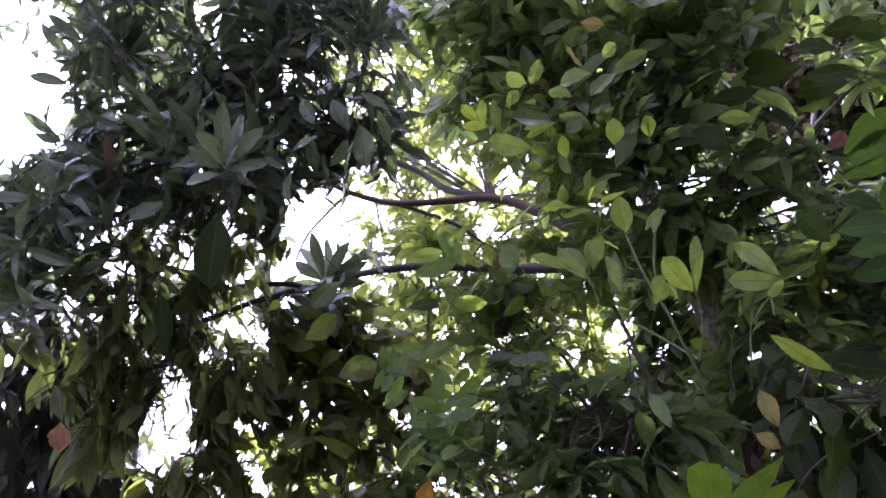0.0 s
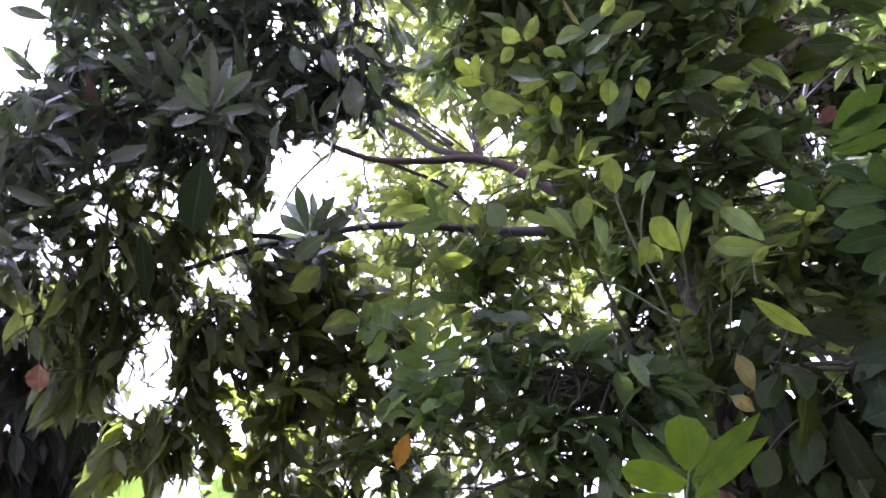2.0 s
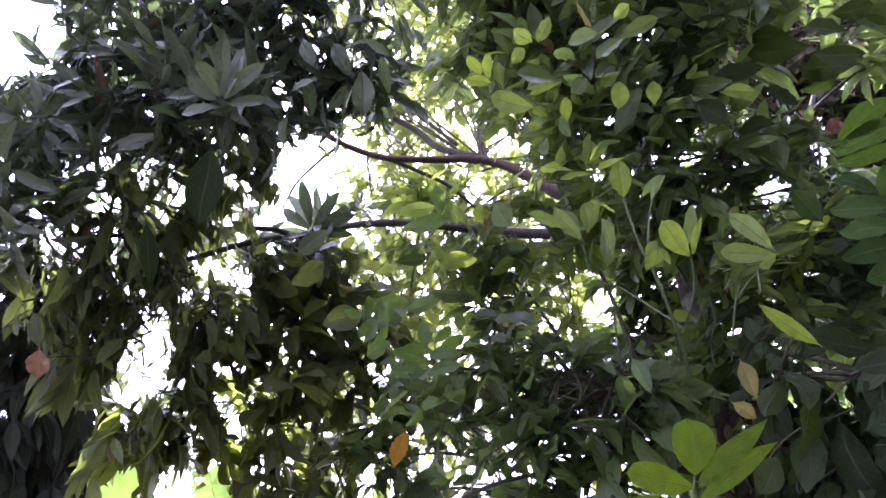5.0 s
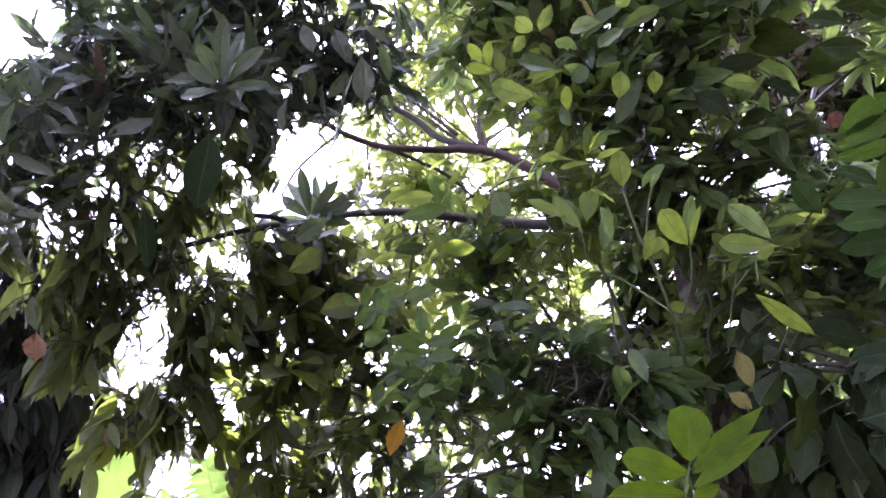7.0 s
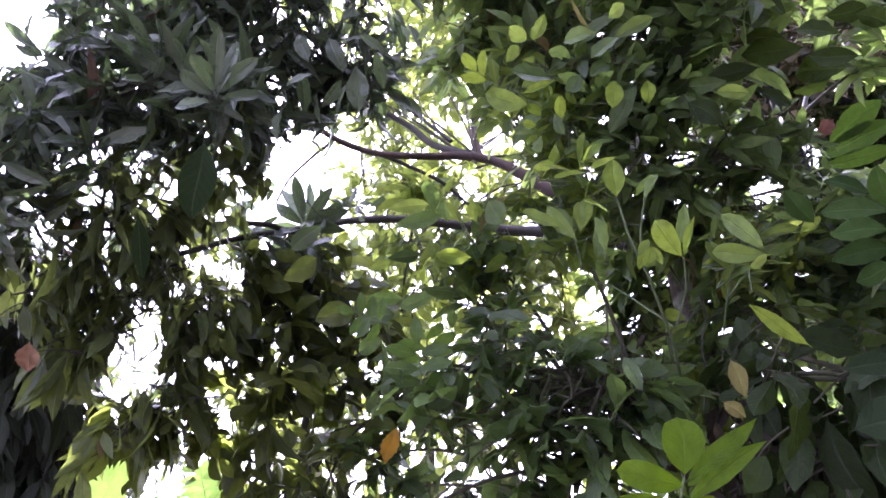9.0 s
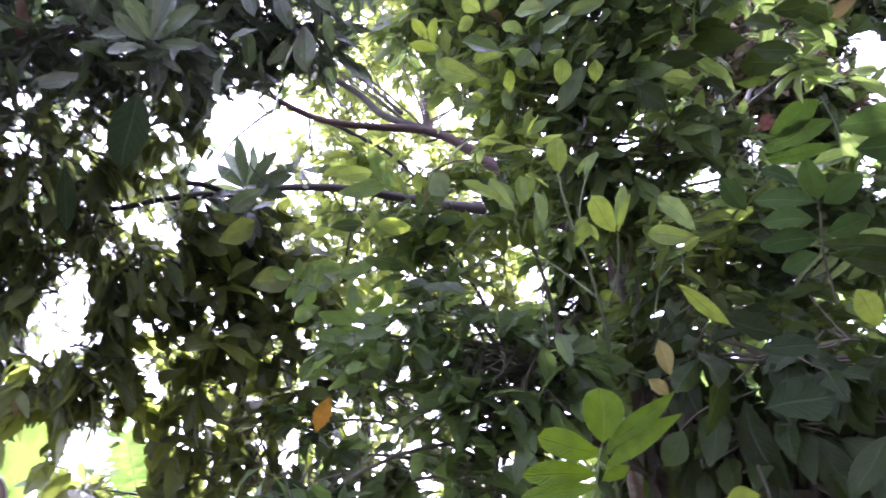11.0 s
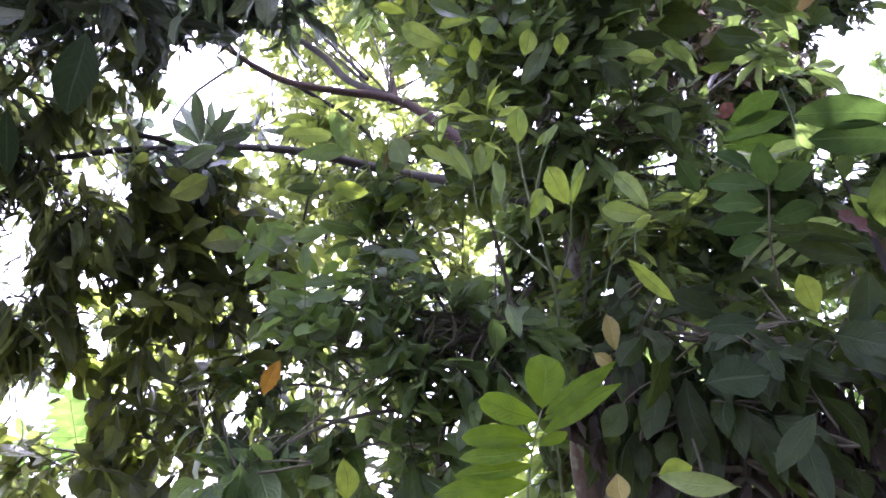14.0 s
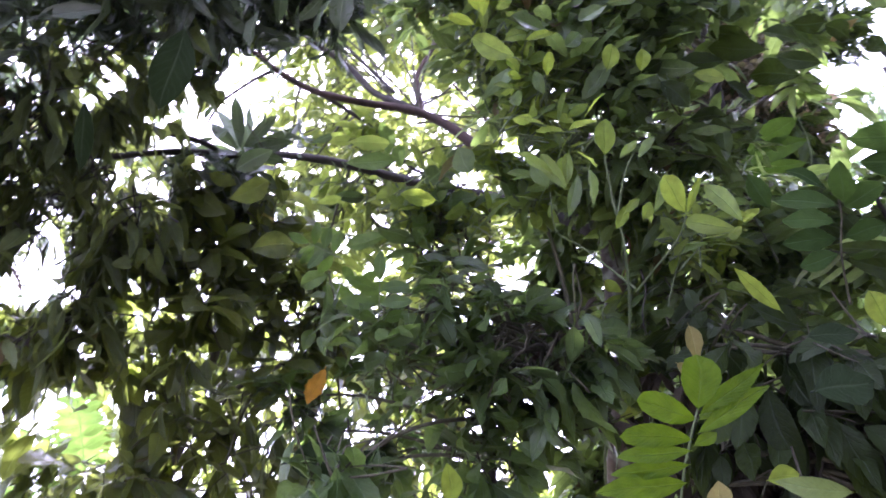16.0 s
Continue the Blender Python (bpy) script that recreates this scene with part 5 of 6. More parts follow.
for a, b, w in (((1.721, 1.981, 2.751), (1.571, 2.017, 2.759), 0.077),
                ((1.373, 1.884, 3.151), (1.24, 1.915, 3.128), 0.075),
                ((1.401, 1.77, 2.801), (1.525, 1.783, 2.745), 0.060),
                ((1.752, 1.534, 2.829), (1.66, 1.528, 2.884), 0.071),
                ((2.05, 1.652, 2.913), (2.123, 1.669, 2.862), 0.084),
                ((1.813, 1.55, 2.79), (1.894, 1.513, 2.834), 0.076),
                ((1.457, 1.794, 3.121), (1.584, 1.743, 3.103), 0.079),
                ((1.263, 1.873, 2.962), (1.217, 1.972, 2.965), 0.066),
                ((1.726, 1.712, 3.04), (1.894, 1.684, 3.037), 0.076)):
    lone_leaf("leaf", laurel, a, b, w, M_SHADETONE, "large leaf in a dark shade tone", facing=VIEWPOINT + np.array((0.0, 0.0, 0.7)) + rng.normal(size=3) * 0.9, belly=0.55, tip_shape=0.8, fold=0.35, ripple=0.06, rows=10)
creeper = thing("creeper", (3.759, 3.763, 4.078), "brown-green creeper of tiny leaves climbing the laurel", "creeper")
creeper_fo = Foliage(creeper, varied(0.085, 0.05, 3, belly=0.4, tip=0.9, fold=0.3, droop=0.3, stalk=0.2, rows=4), M_SMALL)
for x, y, z, r in [(3.496, 3.635, 4.038, 0.25), (3.702, 3.556, 4.086, 0.25), (3.900, 3.537, 3.978, 0.22), (3.808, 3.633, 3.794, 0.22), (3.473, 3.524, 4.356, 0.29), (3.260, 3.649, 4.191, 0.25), (3.111, 3.597, 4.449, 0.29), (3.636, 3.470, 4.371, 0.25), (4.006, 3.614, 3.686, 0.18)] + [(3.128, 3.644, 4.777, 0.29), (3.493, 3.638, 4.671, 0.29), (3.846, 3.667, 4.489, 0.25), (3.282, 3.792, 4.401, 0.23)]:
    lobe(creeper_fo, (x, y, z), r * 1.4, 34, 9, "spray", None, 1.1, 1.0)
for x, y, z, r in [(3.155, 3.703, 4.128, 0.13), (3.379, 3.634, 4.134, 0.11), (3.540, 3.595, 4.110, 0.11), (3.704, 3.541, 4.125, 0.11), (3.837, 3.567, 3.947, 0.11), (3.291, 3.707, 4.009, 0.13), (3.851, 3.608, 3.827, 0.09)]:
    for k in range(16):
        a = np.array((x, y, z)) + ball() * r
        b = a + unit(rng.normal(size=3) * np.array((1, 0.5, 1))) * (0.12 + 0.16 * rng.random())
        creeper_fo.twig([tuple(a), tuple((a + b) / 2 + rng.normal(size=3) * 0.01), tuple(b)], 0.007, 0.004)
        creeper_fo.leaf(b, rng.normal(size=3), rng.normal(size=3), 1.0, 0.0)
creeper_fo.finish((1.738, 1.772, 2.709), 200, M_DRYTWIG)

# ---- drooping olive-leaved tree behind
rng = np.random.default_rng(14)
droop = thing("drooping_tree", (-1.074, 5.492, 0.000), "slender tree with drooping olive green leaves, some yellowing", "tree")
droop_trunk = limb("trunk", droop, [(-1.074, 5.492, 0.000), (-0.788, 4.541, 1.419), (-0.534, 4.010, 2.014), (-0.327, 3.663, 2.466), (-0.268, 3.482, 2.844)], 0.06, 0.015, M_DARKBARK, "", 10)
droop_a = limb("limb", droop, [(-0.396, 3.743, 2.312), (-0.519, 3.427, 2.560), (-0.700, 3.271, 2.720), (-0.940, 3.275, 2.790)], 0.02, 0.007, M_DARKBARK)
droop_b = limb("limb", droop, [(-0.480, 3.902, 2.112), (-0.170, 3.626, 2.251), (0.045, 3.462, 2.297), (0.249, 3.424, 2.312)], 0.018, 0.007, M_DARKBARK)
droop_fo = Foliage(droop, varied(0.21, 0.112, 6, belly=0.5, tip=0.85, fold=0.2, droop=0.22, stalk=0.1, rows=6, ripple=0.03), M_OLIVE)
DROOP_A = [(-0.864, 3.185, 2.719, 0.2), (-0.642, 3.215, 2.579, 0.2), (-0.413, 3.206, 2.768, 0.24), (-0.393, 3.244, 2.434, 0.22), (-0.649, 3.317, 2.358, 0.18), (-0.171, 3.282, 2.519, 0.22), (-0.539, 3.377, 2.189, 0.22), (-0.265, 3.325, 2.212, 0.22), (-0.139, 3.512, 2.004, 0.24), (-0.807, 3.406, 2.214, 0.16), (-0.407, 3.447, 1.992, 0.24), (0.029, 3.427, 2.379, 0.18), (-0.228, 3.205, 2.952, 0.2), (-0.928, 3.302, 2.484, 0.16), (-0.678, 3.487, 1.993, 0.24), (0.117, 3.435, 2.576, 0.2), (-1.063, 3.361, 2.398, 0.1), (-1.031, 3.421, 2.256, 0.12), (-1.013, 3.487, 2.105, 0.12)]
DROOP_E = [(-0.762, 4.026, 2.787, 0.16), (-0.620, 4.076, 2.536, 0.16), (-0.201, 3.982, 2.679, 0.16), (-0.361, 4.195, 2.287, 0.16), (-0.051, 4.208, 2.262, 0.16), (0.214, 4.159, 2.431, 0.16), (0.462, 4.208, 2.083, 0.2), (0.709, 4.231, 2.375, 0.18), (0.715, 4.182, 1.922, 0.2), (-0.176, 4.069, 2.438, 0.16), (0.850, 4.044, 2.715, 0.16), (0.206, 4.311, 2.057, 0.16)]
DROOP_B = [(-0.876, 3.038, 2.439, 0.16), (-0.797, 3.083, 2.254, 0.14), (-0.478, 3.103, 1.946, 0.24), (-0.641, 3.199, 1.819, 0.22), (-0.305, 3.093, 1.834, 0.24), (-0.780, 3.272, 1.731, 0.22), (-0.134, 3.690, 1.729, 0.24), (0.253, 3.655, 1.811, 0.22), (0.493, 3.647, 1.641, 0.24), (-0.581, 3.774, 1.564, 0.3), (-0.067, 3.668, 1.437, 0.3), (-1.183, 4.063, 1.864, 0.16), (-1.186, 4.219, 2.043, 0.16), (-1.308, 4.290, 1.948, 0.2), (-1.013, 4.187, 1.989, 0.12), (0.649, 3.479, 1.966, 0.16)]
DROOP_C = [(-0.923, 3.072, 3.131, 0.15), (-0.718, 3.110, 2.864, 0.15), (-0.493, 3.160, 2.847, 0.16), (-0.324, 3.165, 2.700, 0.16), (-0.589, 3.068, 2.576, 0.18), (-0.299, 3.186, 2.921, 0.14), (-0.395, 2.972, 2.382, 0.16), (-0.128, 3.283, 2.821, 0.14), (-0.034, 3.347, 2.573, 0.16), (-0.119, 3.288, 3.099, 0.1), (0.082, 3.369, 2.721, 0.14), (0.114, 3.388, 2.343, 0.14)]
for x, y, z, r in DROOP_A + DROOP_B + DROOP_C + DROOP_E + DROOP_SIDE:
    lobe(droop_fo, (x, y, z), r * 1.3, 6, 5, "hang", droop_trunk + droop_a + droop_b, 1.0, 1.1)
    lobe(droop_fo, (x, y, z), r * 1.3, 6, 5, "spray", droop_trunk + droop_a + droop_b, 0.95, 1.1, stem=False)
droop_fo.finish((-0.351, 2.462, 2.188), 300)
lone_leaf("leaf", droop, (0.079, 2.872, 2.120), (-0.004, 2.946, 1.984), 0.072, M_YELLOW, "withered orange-yellow leaf", facing=VIEWPOINT, ripple=0.06, tooth=0.1, rows=12)

# ---- broad-leaved bush in the middle, dark and layered
rng = np.random.default_rng(15)
bush = thing("broadleaf_tree", (0.593, 2.866, 0.000), "broad-leaved young tree with layered dark green leaves", "tree")
bush_trunk = limb("trunk", bush, [(0.593, 2.866, 0.000), (0.638, 2.694, 1.555), (0.679, 2.542, 1.783), (0.732, 2.441, 2.012)], 0.03, 0.01, M_DARKBARK, "", 8)
bush_a = limb("limb", bush, [(0.707, 2.477, 1.936), (0.782, 2.313, 2.018), (0.921, 2.262, 2.045), (1.057, 2.226, 2.034)], 0.012, 0.005, M_BARK)
bush_fo = Foliage(bush, varied(0.18, 0.075, 6, belly=0.5, tip=0.8, fold=0.28, droop=0.25, stalk=0.12, rows=7, ripple=0.06), M_BROAD)
BUSH_A = [(0.192, 2.270, 2.188, 0.14), (0.346, 2.251, 2.177, 0.16), (0.402, 2.204, 2.018, 0.16), (0.247, 2.245, 1.979, 0.16), (0.523, 2.158, 2.081, 0.16), (0.589, 2.092, 1.959, 0.16), (0.473, 2.137, 1.900, 0.12), (0.641, 2.140, 1.836, 0.14), (0.459, 2.386, 2.331, 0.14), (0.755, 2.052, 1.993, 0.14), (0.515, 2.459, 2.640, 0.1), (0.458, 2.501, 2.567, 0.1), (0.793, 2.286, 2.685, 0.08), (0.801, 2.232, 1.825, 0.16), (0.070, 2.580, 2.278, 0.12)]
BUSH_B = [(0.443, 2.361, 1.863, 0.12), (-0.066, 1.933, 1.635, 0.06), (0.447, 2.339, 1.620, 0.12), (0.623, 2.358, 1.727, 0.14), (0.785, 2.135, 1.899, 0.14), (0.740, 2.289, 1.818, 0.14), (0.512, 2.369, 1.489, 0.2), (0.084, 3.232, 1.894, 0.14), (0.161, 3.058, 1.703, 0.16), (0.359, 3.084, 1.772, 0.1), (0.592, 3.036, 1.715, 0.14), (-0.029, 3.207, 2.053, 0.14), (0.353, 2.967, 2.093, 0.12)]
BUSH_BACK = [(0.737, 2.618, 2.092, 0.14), (0.843, 2.585, 2.088, 0.14), (0.879, 2.593, 1.971, 0.14), (0.775, 2.627, 1.975, 0.14), (0.661, 2.649, 2.045, 0.14), (0.734, 2.600, 2.180, 0.14)]
for x, y, z, r in BUSH_A + BUSH_B + BUSH_BACK:
    lobe(bush_fo, (x, y, z), r * 1.3, 12, 5, "spray", bush_trunk + bush_a, 1.0, 0.8)
sprig_fo = Foliage(bush, varied(0.1, 0.042, 3, belly=0.5, tip=0.7, fold=0.15, droop=0.1, stalk=0.03, rows=7), M_SPRIG, "leaflet")
pinnate(sprig_fo, (0.140, 2.172, 2.055), (0.149, 2.102, 2.206), 3, 0.1, unit(VIEWPOINT - np.array((0.142, 2.134, 2.137))), 1.0, start=0.3)
pinnate(sprig_fo, (0.083, 2.316, 2.367), (-0.030, 2.306, 2.425), 3, 0.1, unit(VIEWPOINT - np.array((0.030, 2.302, 2.414))), 0.8, start=0.3)
sprig_fo.finish((0.129, 1.988, 2.097), 40, M_GREENSTEM, leaf_label="bright green leaflet")
for a, b in (((0.741, 3.179, 3.151), (0.545, 2.853, 2.247)), ((0.532, 2.505, 2.002), (0.456, 2.533, 1.689)), ((1.241, 2.298, 2.287), (1.071, 2.128, 1.987))):
    a, b = np.array(a), np.array(b)
    limb("vine", bush, [tuple(a), tuple(a * 0.66 + b * 0.34 + np.array((0.012, 0, 0))), tuple(a * 0.33 + b * 0.67 - np.array((0.01, 0, 0))), tuple(b)], 0.004, 0.003, M_DARKBARK, "thin dark hanging vine", 5, wobble=0.006)
dead_fo = Foliage(bush, varied(0.12, 0.035, 3, belly=0.5, tip=0.9, fold=0.8, droop=0.5, stalk=0.1, rows=5), M_DEAD, "dead_leaf")
lobe(dead_fo, (0.817, 2.193, 2.016), 0.1, 34, 5, "hang", None, 0.9, 0.6)
dead_fo.finish((0.711, 1.916, 1.953), 60, M_DARKBARK, leaf_label="shrivelled dark brown dead leaf")
for k in range(14):
    a = np.array((0.750, 2.306, 2.044)) + rng.normal(size=3) * 0.05
    b = np.array((0.633, 2.281, 2.017)) + rng.normal(size=3) * 0.09
    bush_fo.twig([tuple(a), tuple((a + b) / 2 + rng.normal(size=3) * 0.02), tuple(b)], 0.003, 0.0015)
bush_fo.finish((0.329, 1.785, 1.990), 300)

for a, b, w in (((0.288, 3.148, 2.552), (0.228, 3.131, 2.646), 0.05), ((0.293, 3.147, 2.551), (0.379, 3.101, 2.606), 0.055), ((0.286, 3.165, 2.509), (0.133, 3.187, 2.572), 0.07), ((0.293, 3.165, 2.503), (0.434, 3.105, 2.553), 0.062), ((0.276, 3.182, 2.470), (0.133, 3.221, 2.481), 0.06), ((0.285, 3.188, 2.449), (0.420, 3.132, 2.489), 0.055), ((0.272, 3.205, 2.413), (0.148, 3.241, 2.413), 0.05)):
    lone_leaf("leaflet", bush, a, b, w, M_SPRIG, "bright green leaflet", facing=VIEWPOINT, fold=0.12, belly=0.6, tip_shape=0.6, stalk=0.02, rows=10)
limb("stalk", bush, [(0.297, 3.151, 2.566), (0.284, 3.190, 2.472), (0.284, 3.247, 2.320), (0.325, 3.189, 2.115)], 0.003, 0.004, M_GREENSTEM, "", 6, wobble=0.003)

# ---- shade bush low at one side, large near leaves
rng = np.random.default_rng(16)
shade = thing("shaded_bush", (1.289, 2.044, 0.000), "bush with large drooping leaves, its shade in their dark colour", "bush")
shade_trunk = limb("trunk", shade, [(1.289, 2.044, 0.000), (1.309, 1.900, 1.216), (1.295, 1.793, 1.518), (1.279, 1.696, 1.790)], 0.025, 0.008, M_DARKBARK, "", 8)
# The bush's shade is put into its leaf colour.
shade_fo = Foliage(shade, varied(0.165, 0.08, 6, belly=0.5, tip=0.85, fold=0.3, droop=0.38, stalk=0.08, rows=8, ripple=0.09), M_SHADETONE)
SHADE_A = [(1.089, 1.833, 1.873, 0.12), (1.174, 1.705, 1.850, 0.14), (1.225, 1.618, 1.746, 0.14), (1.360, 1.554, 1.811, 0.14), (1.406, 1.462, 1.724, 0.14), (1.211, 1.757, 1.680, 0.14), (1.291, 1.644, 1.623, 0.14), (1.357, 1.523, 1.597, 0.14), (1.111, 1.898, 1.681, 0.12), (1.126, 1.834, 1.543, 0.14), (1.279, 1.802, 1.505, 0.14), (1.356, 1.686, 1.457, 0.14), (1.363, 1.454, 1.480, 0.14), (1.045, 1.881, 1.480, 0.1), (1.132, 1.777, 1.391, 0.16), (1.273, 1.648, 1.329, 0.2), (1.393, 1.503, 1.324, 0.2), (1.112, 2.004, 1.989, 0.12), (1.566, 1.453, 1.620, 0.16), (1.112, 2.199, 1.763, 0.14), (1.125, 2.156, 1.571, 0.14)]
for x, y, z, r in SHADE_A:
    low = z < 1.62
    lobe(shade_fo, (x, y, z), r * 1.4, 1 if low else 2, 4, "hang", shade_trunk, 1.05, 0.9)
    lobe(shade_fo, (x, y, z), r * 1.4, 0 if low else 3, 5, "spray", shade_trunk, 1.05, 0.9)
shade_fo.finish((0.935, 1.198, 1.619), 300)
# Dead leaves packed in to stand for the bush's deep shade.
dark_fill_fo = Foliage(shade, varied(0.14, 0.06, 4, belly=0.5, tip=0.8, fold=0.7, droop=0.6, stalk=0.1, rows=6, ripple=0.12), M_DEAD, "dead_leaf")
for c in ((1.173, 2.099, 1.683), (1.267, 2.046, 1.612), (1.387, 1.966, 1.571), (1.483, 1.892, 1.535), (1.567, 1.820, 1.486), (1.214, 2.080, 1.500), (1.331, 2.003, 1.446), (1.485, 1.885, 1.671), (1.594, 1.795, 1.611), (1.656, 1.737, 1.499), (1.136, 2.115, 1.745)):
    lobe(dark_fill_fo, c, 0.2, 15, 5, "hang", shade_trunk, 1.0, 1.0)
dark_fill_fo.finish((0.9, 1.4, 1.5), 120, M_DARKBARK, leaf_label="dark brown dead leaf standing in for the shaded inside of the bush")
lone_leaf("leaf", shade, (0.946, 1.400, 1.663), (1.098, 1.350, 1.676), 0.1, M_DARKTONE, "broad dark blue-green leaf", facing=VIEWPOINT + np.array((0, 0, 0.4)), ripple=0.06)
lone_leaf("leaf", shade, (0.978, 1.399, 1.789), (1.116, 1.358, 1.787), 0.055, M_DARKTONE, "broad dark blue-green leaf", facing=VIEWPOINT + np.array((0, 0, 0.4)), ripple=0.06)
lone_leaf("leaf", shade, (1.112, 1.274, 1.571), (1.021, 1.343, 1.457), 0.06, M_SHADETONE, "veined dark green leaf")
# Lit look painted by the brighter leaf colour.
lone_leaf("leaf", shade, (0.951, 1.369, 1.443), (0.788, 1.403, 1.481), 0.05, M_BRIGHT, "green leaf with a lit look in its colour")
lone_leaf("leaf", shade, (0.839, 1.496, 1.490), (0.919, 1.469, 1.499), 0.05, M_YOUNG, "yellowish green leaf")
lone_leaf("leaf", shade, (0.832, 1.545, 1.660), (0.776, 1.589, 1.586), 0.07, M_SHADETONE, "dark broad leaf")
lone_leaf("leaf", bush, (-0.034, 2.007, 1.709), (-0.154, 2.057, 1.670), 0.11, M_DARKTONE, "broad grey-green leaf", facing=VIEWPOINT, belly=0.4, tip_shape=0.6, fold=0.12, rows=12)
lone_leaf("leaf", bush, (-0.029, 2.048, 1.592), (0.079, 1.980, 1.689), 0.11, M_DARKTONE, "broad dark leaf", facing=VIEWPOINT, belly=0.4, tip_shape=0.6, fold=0.12, rows=12)
limb("twig", shade, [(0.979, 1.540, 1.556), (0.990, 1.552, 1.517), (1.001, 1.570, 1.458), (1.079, 1.710, 1.317)], 0.003, 0.004, M_TWIG, "bare pale twig", 6, wobble=0.003)

# ---- large-leaved tree: feather leaves with long leaflets
rng = np.random.default_rng(17)
feather = thing("feather_leaved_tree", (2.653, 3.258, 0.000), "small tree with large feather leaves of long toothed leaflets", "tree")
limb("trunk", feather, [(2.653, 3.258, 0.000), (2.409, 2.350, 1.212), (2.309, 2.044, 1.817), (2.295, 2.012, 2.212), (2.349, 2.093, 2.547)], 0.03, 0.008, M_DARKBARK, "", 8)
feather_fo = Foliage(feather, varied(0.3, 0.085, 3, belly=0.5, tip=0.8, fold=0.18, droop=0.12, stalk=0.02, rows=10, tooth=0.03), M_COLUMN)
pinnate(feather_fo, (2.141, 2.389, 2.216), (2.145, 2.253, 2.581), 4, 0.3, (0.467, 0.388, 2.089), 0.7, end=False, droop=0.0)
pinnate(feather_fo, (2.039, 1.896, 2.134), (1.696, 1.869, 2.184), 4, 0.3, (0.467, 0.388, 2.089), 0.6, droop=0.2)
pinnate(feather_fo, (1.857, 2.231, 2.274), (1.728, 2.175, 2.527), 4, 0.3, (0.467, 0.388, 2.089), 0.55, droop=0.1)
feather_fo.finish((1.937, 1.915, 2.463), 200)
lone_leaf("leaflet", feather, (2.901, 2.740, 3.347), (2.603, 2.880, 3.209), 0.15, M_LEAFLET, "sunlit bright green toothed leaflet", tooth=0.04, rows=12)
lone_leaf("leaflet", feather, (2.968, 2.766, 3.223), (2.550, 2.916, 3.153), 0.13, M_LEAFLET, "sunlit bright green toothed leaflet", tooth=0.04, rows=12)
lone_leaf("leaflet", feather, (2.955, 2.818, 3.093), (2.540, 2.943, 3.089), 0.095, M_LEAFLET, "sunlit bright green toothed leaflet", tooth=0.04, rows=12)
lone_leaf("leaflet", feather, (2.949, 2.864, 2.974), (2.552, 3.010, 2.899), 0.13, M_SHADETONE, tooth=0.04, rows=12)
limb("stalk", feather, [(2.349, 2.093, 2.547), (2.657, 2.511, 2.667), (2.956, 2.873, 2.943), (2.961, 2.794, 3.152), (2.895, 2.738, 3.357)], 0.006, 0.004, M_GREENSTEM, "green leaf stalk", 6, wobble=0.004)
lone_leaf("leaf", feather, (2.086, 1.546, 2.442), (1.795, 1.700, 2.559), 0.125, M_DEEP, "large dark green leaf", belly=0.55, tip_shape=0.7, rows=12)
lone_leaf("leaf", feather, (2.100, 1.572, 2.362), (1.839, 1.720, 2.471), 0.12, M_DEEP, "large dark green leaf", belly=0.55, tip_shape=0.7, rows=12)
lone_leaf("leaf", feather, (2.213, 1.854, 2.108), (2.052, 1.831, 2.296), 0.08, M_SHADETONE, "large dark leaf")
lone_leaf("leaf", feather, (2.237, 1.820, 2.180), (2.067, 1.838, 2.254), 0.055, M_SHADETONE, "large dark leaf")
lone_leaf("leaf", feather, (1.971, 1.701, 2.415), (1.928, 1.736, 2.314), 0.06, M_SHADETONE, "large dark leaf")
lone_leaf("leaf", feather, (1.974, 1.613, 2.304), (2.005, 1.698, 2.099), 0.11, M_SHADETONE, "large dark leaf")
lone_leaf("leaf", feather, (1.770, 1.592, 1.977), (1.581, 1.717, 2.090), 0.075, M_SHADETONE, "large dark leaf", fold=0.4, rows=12)
lone_leaf("leaf", feather, (1.765, 1.575, 2.025), (1.534, 1.707, 2.155), 0.06, M_SHADETONE, "large dark leaf", fold=0.5, rows=12)
lone_leaf("leaf", feather, (1.571, 1.450, 1.922), (1.487, 1.452, 1.685), 0.09, M_SHADETONE, "large dark hanging leaf", fold=0.4, rows=12)
lone_leaf("leaf", feather, (1.685, 1.492, 2.014), (1.583, 1.487, 2.112), 0.06, M_RUST, "withered rust brown leaf", ripple=0.12, fold=0.35, tooth=0.05, rows=12)
lone_leaf("leaf", feather, (1.535, 1.617, 1.836), (1.506, 1.617, 1.959), 0.072, M_YOUNG, "pale green young leaf", facing=VIEWPOINT, belly=0.55, tip_shape=0.7)

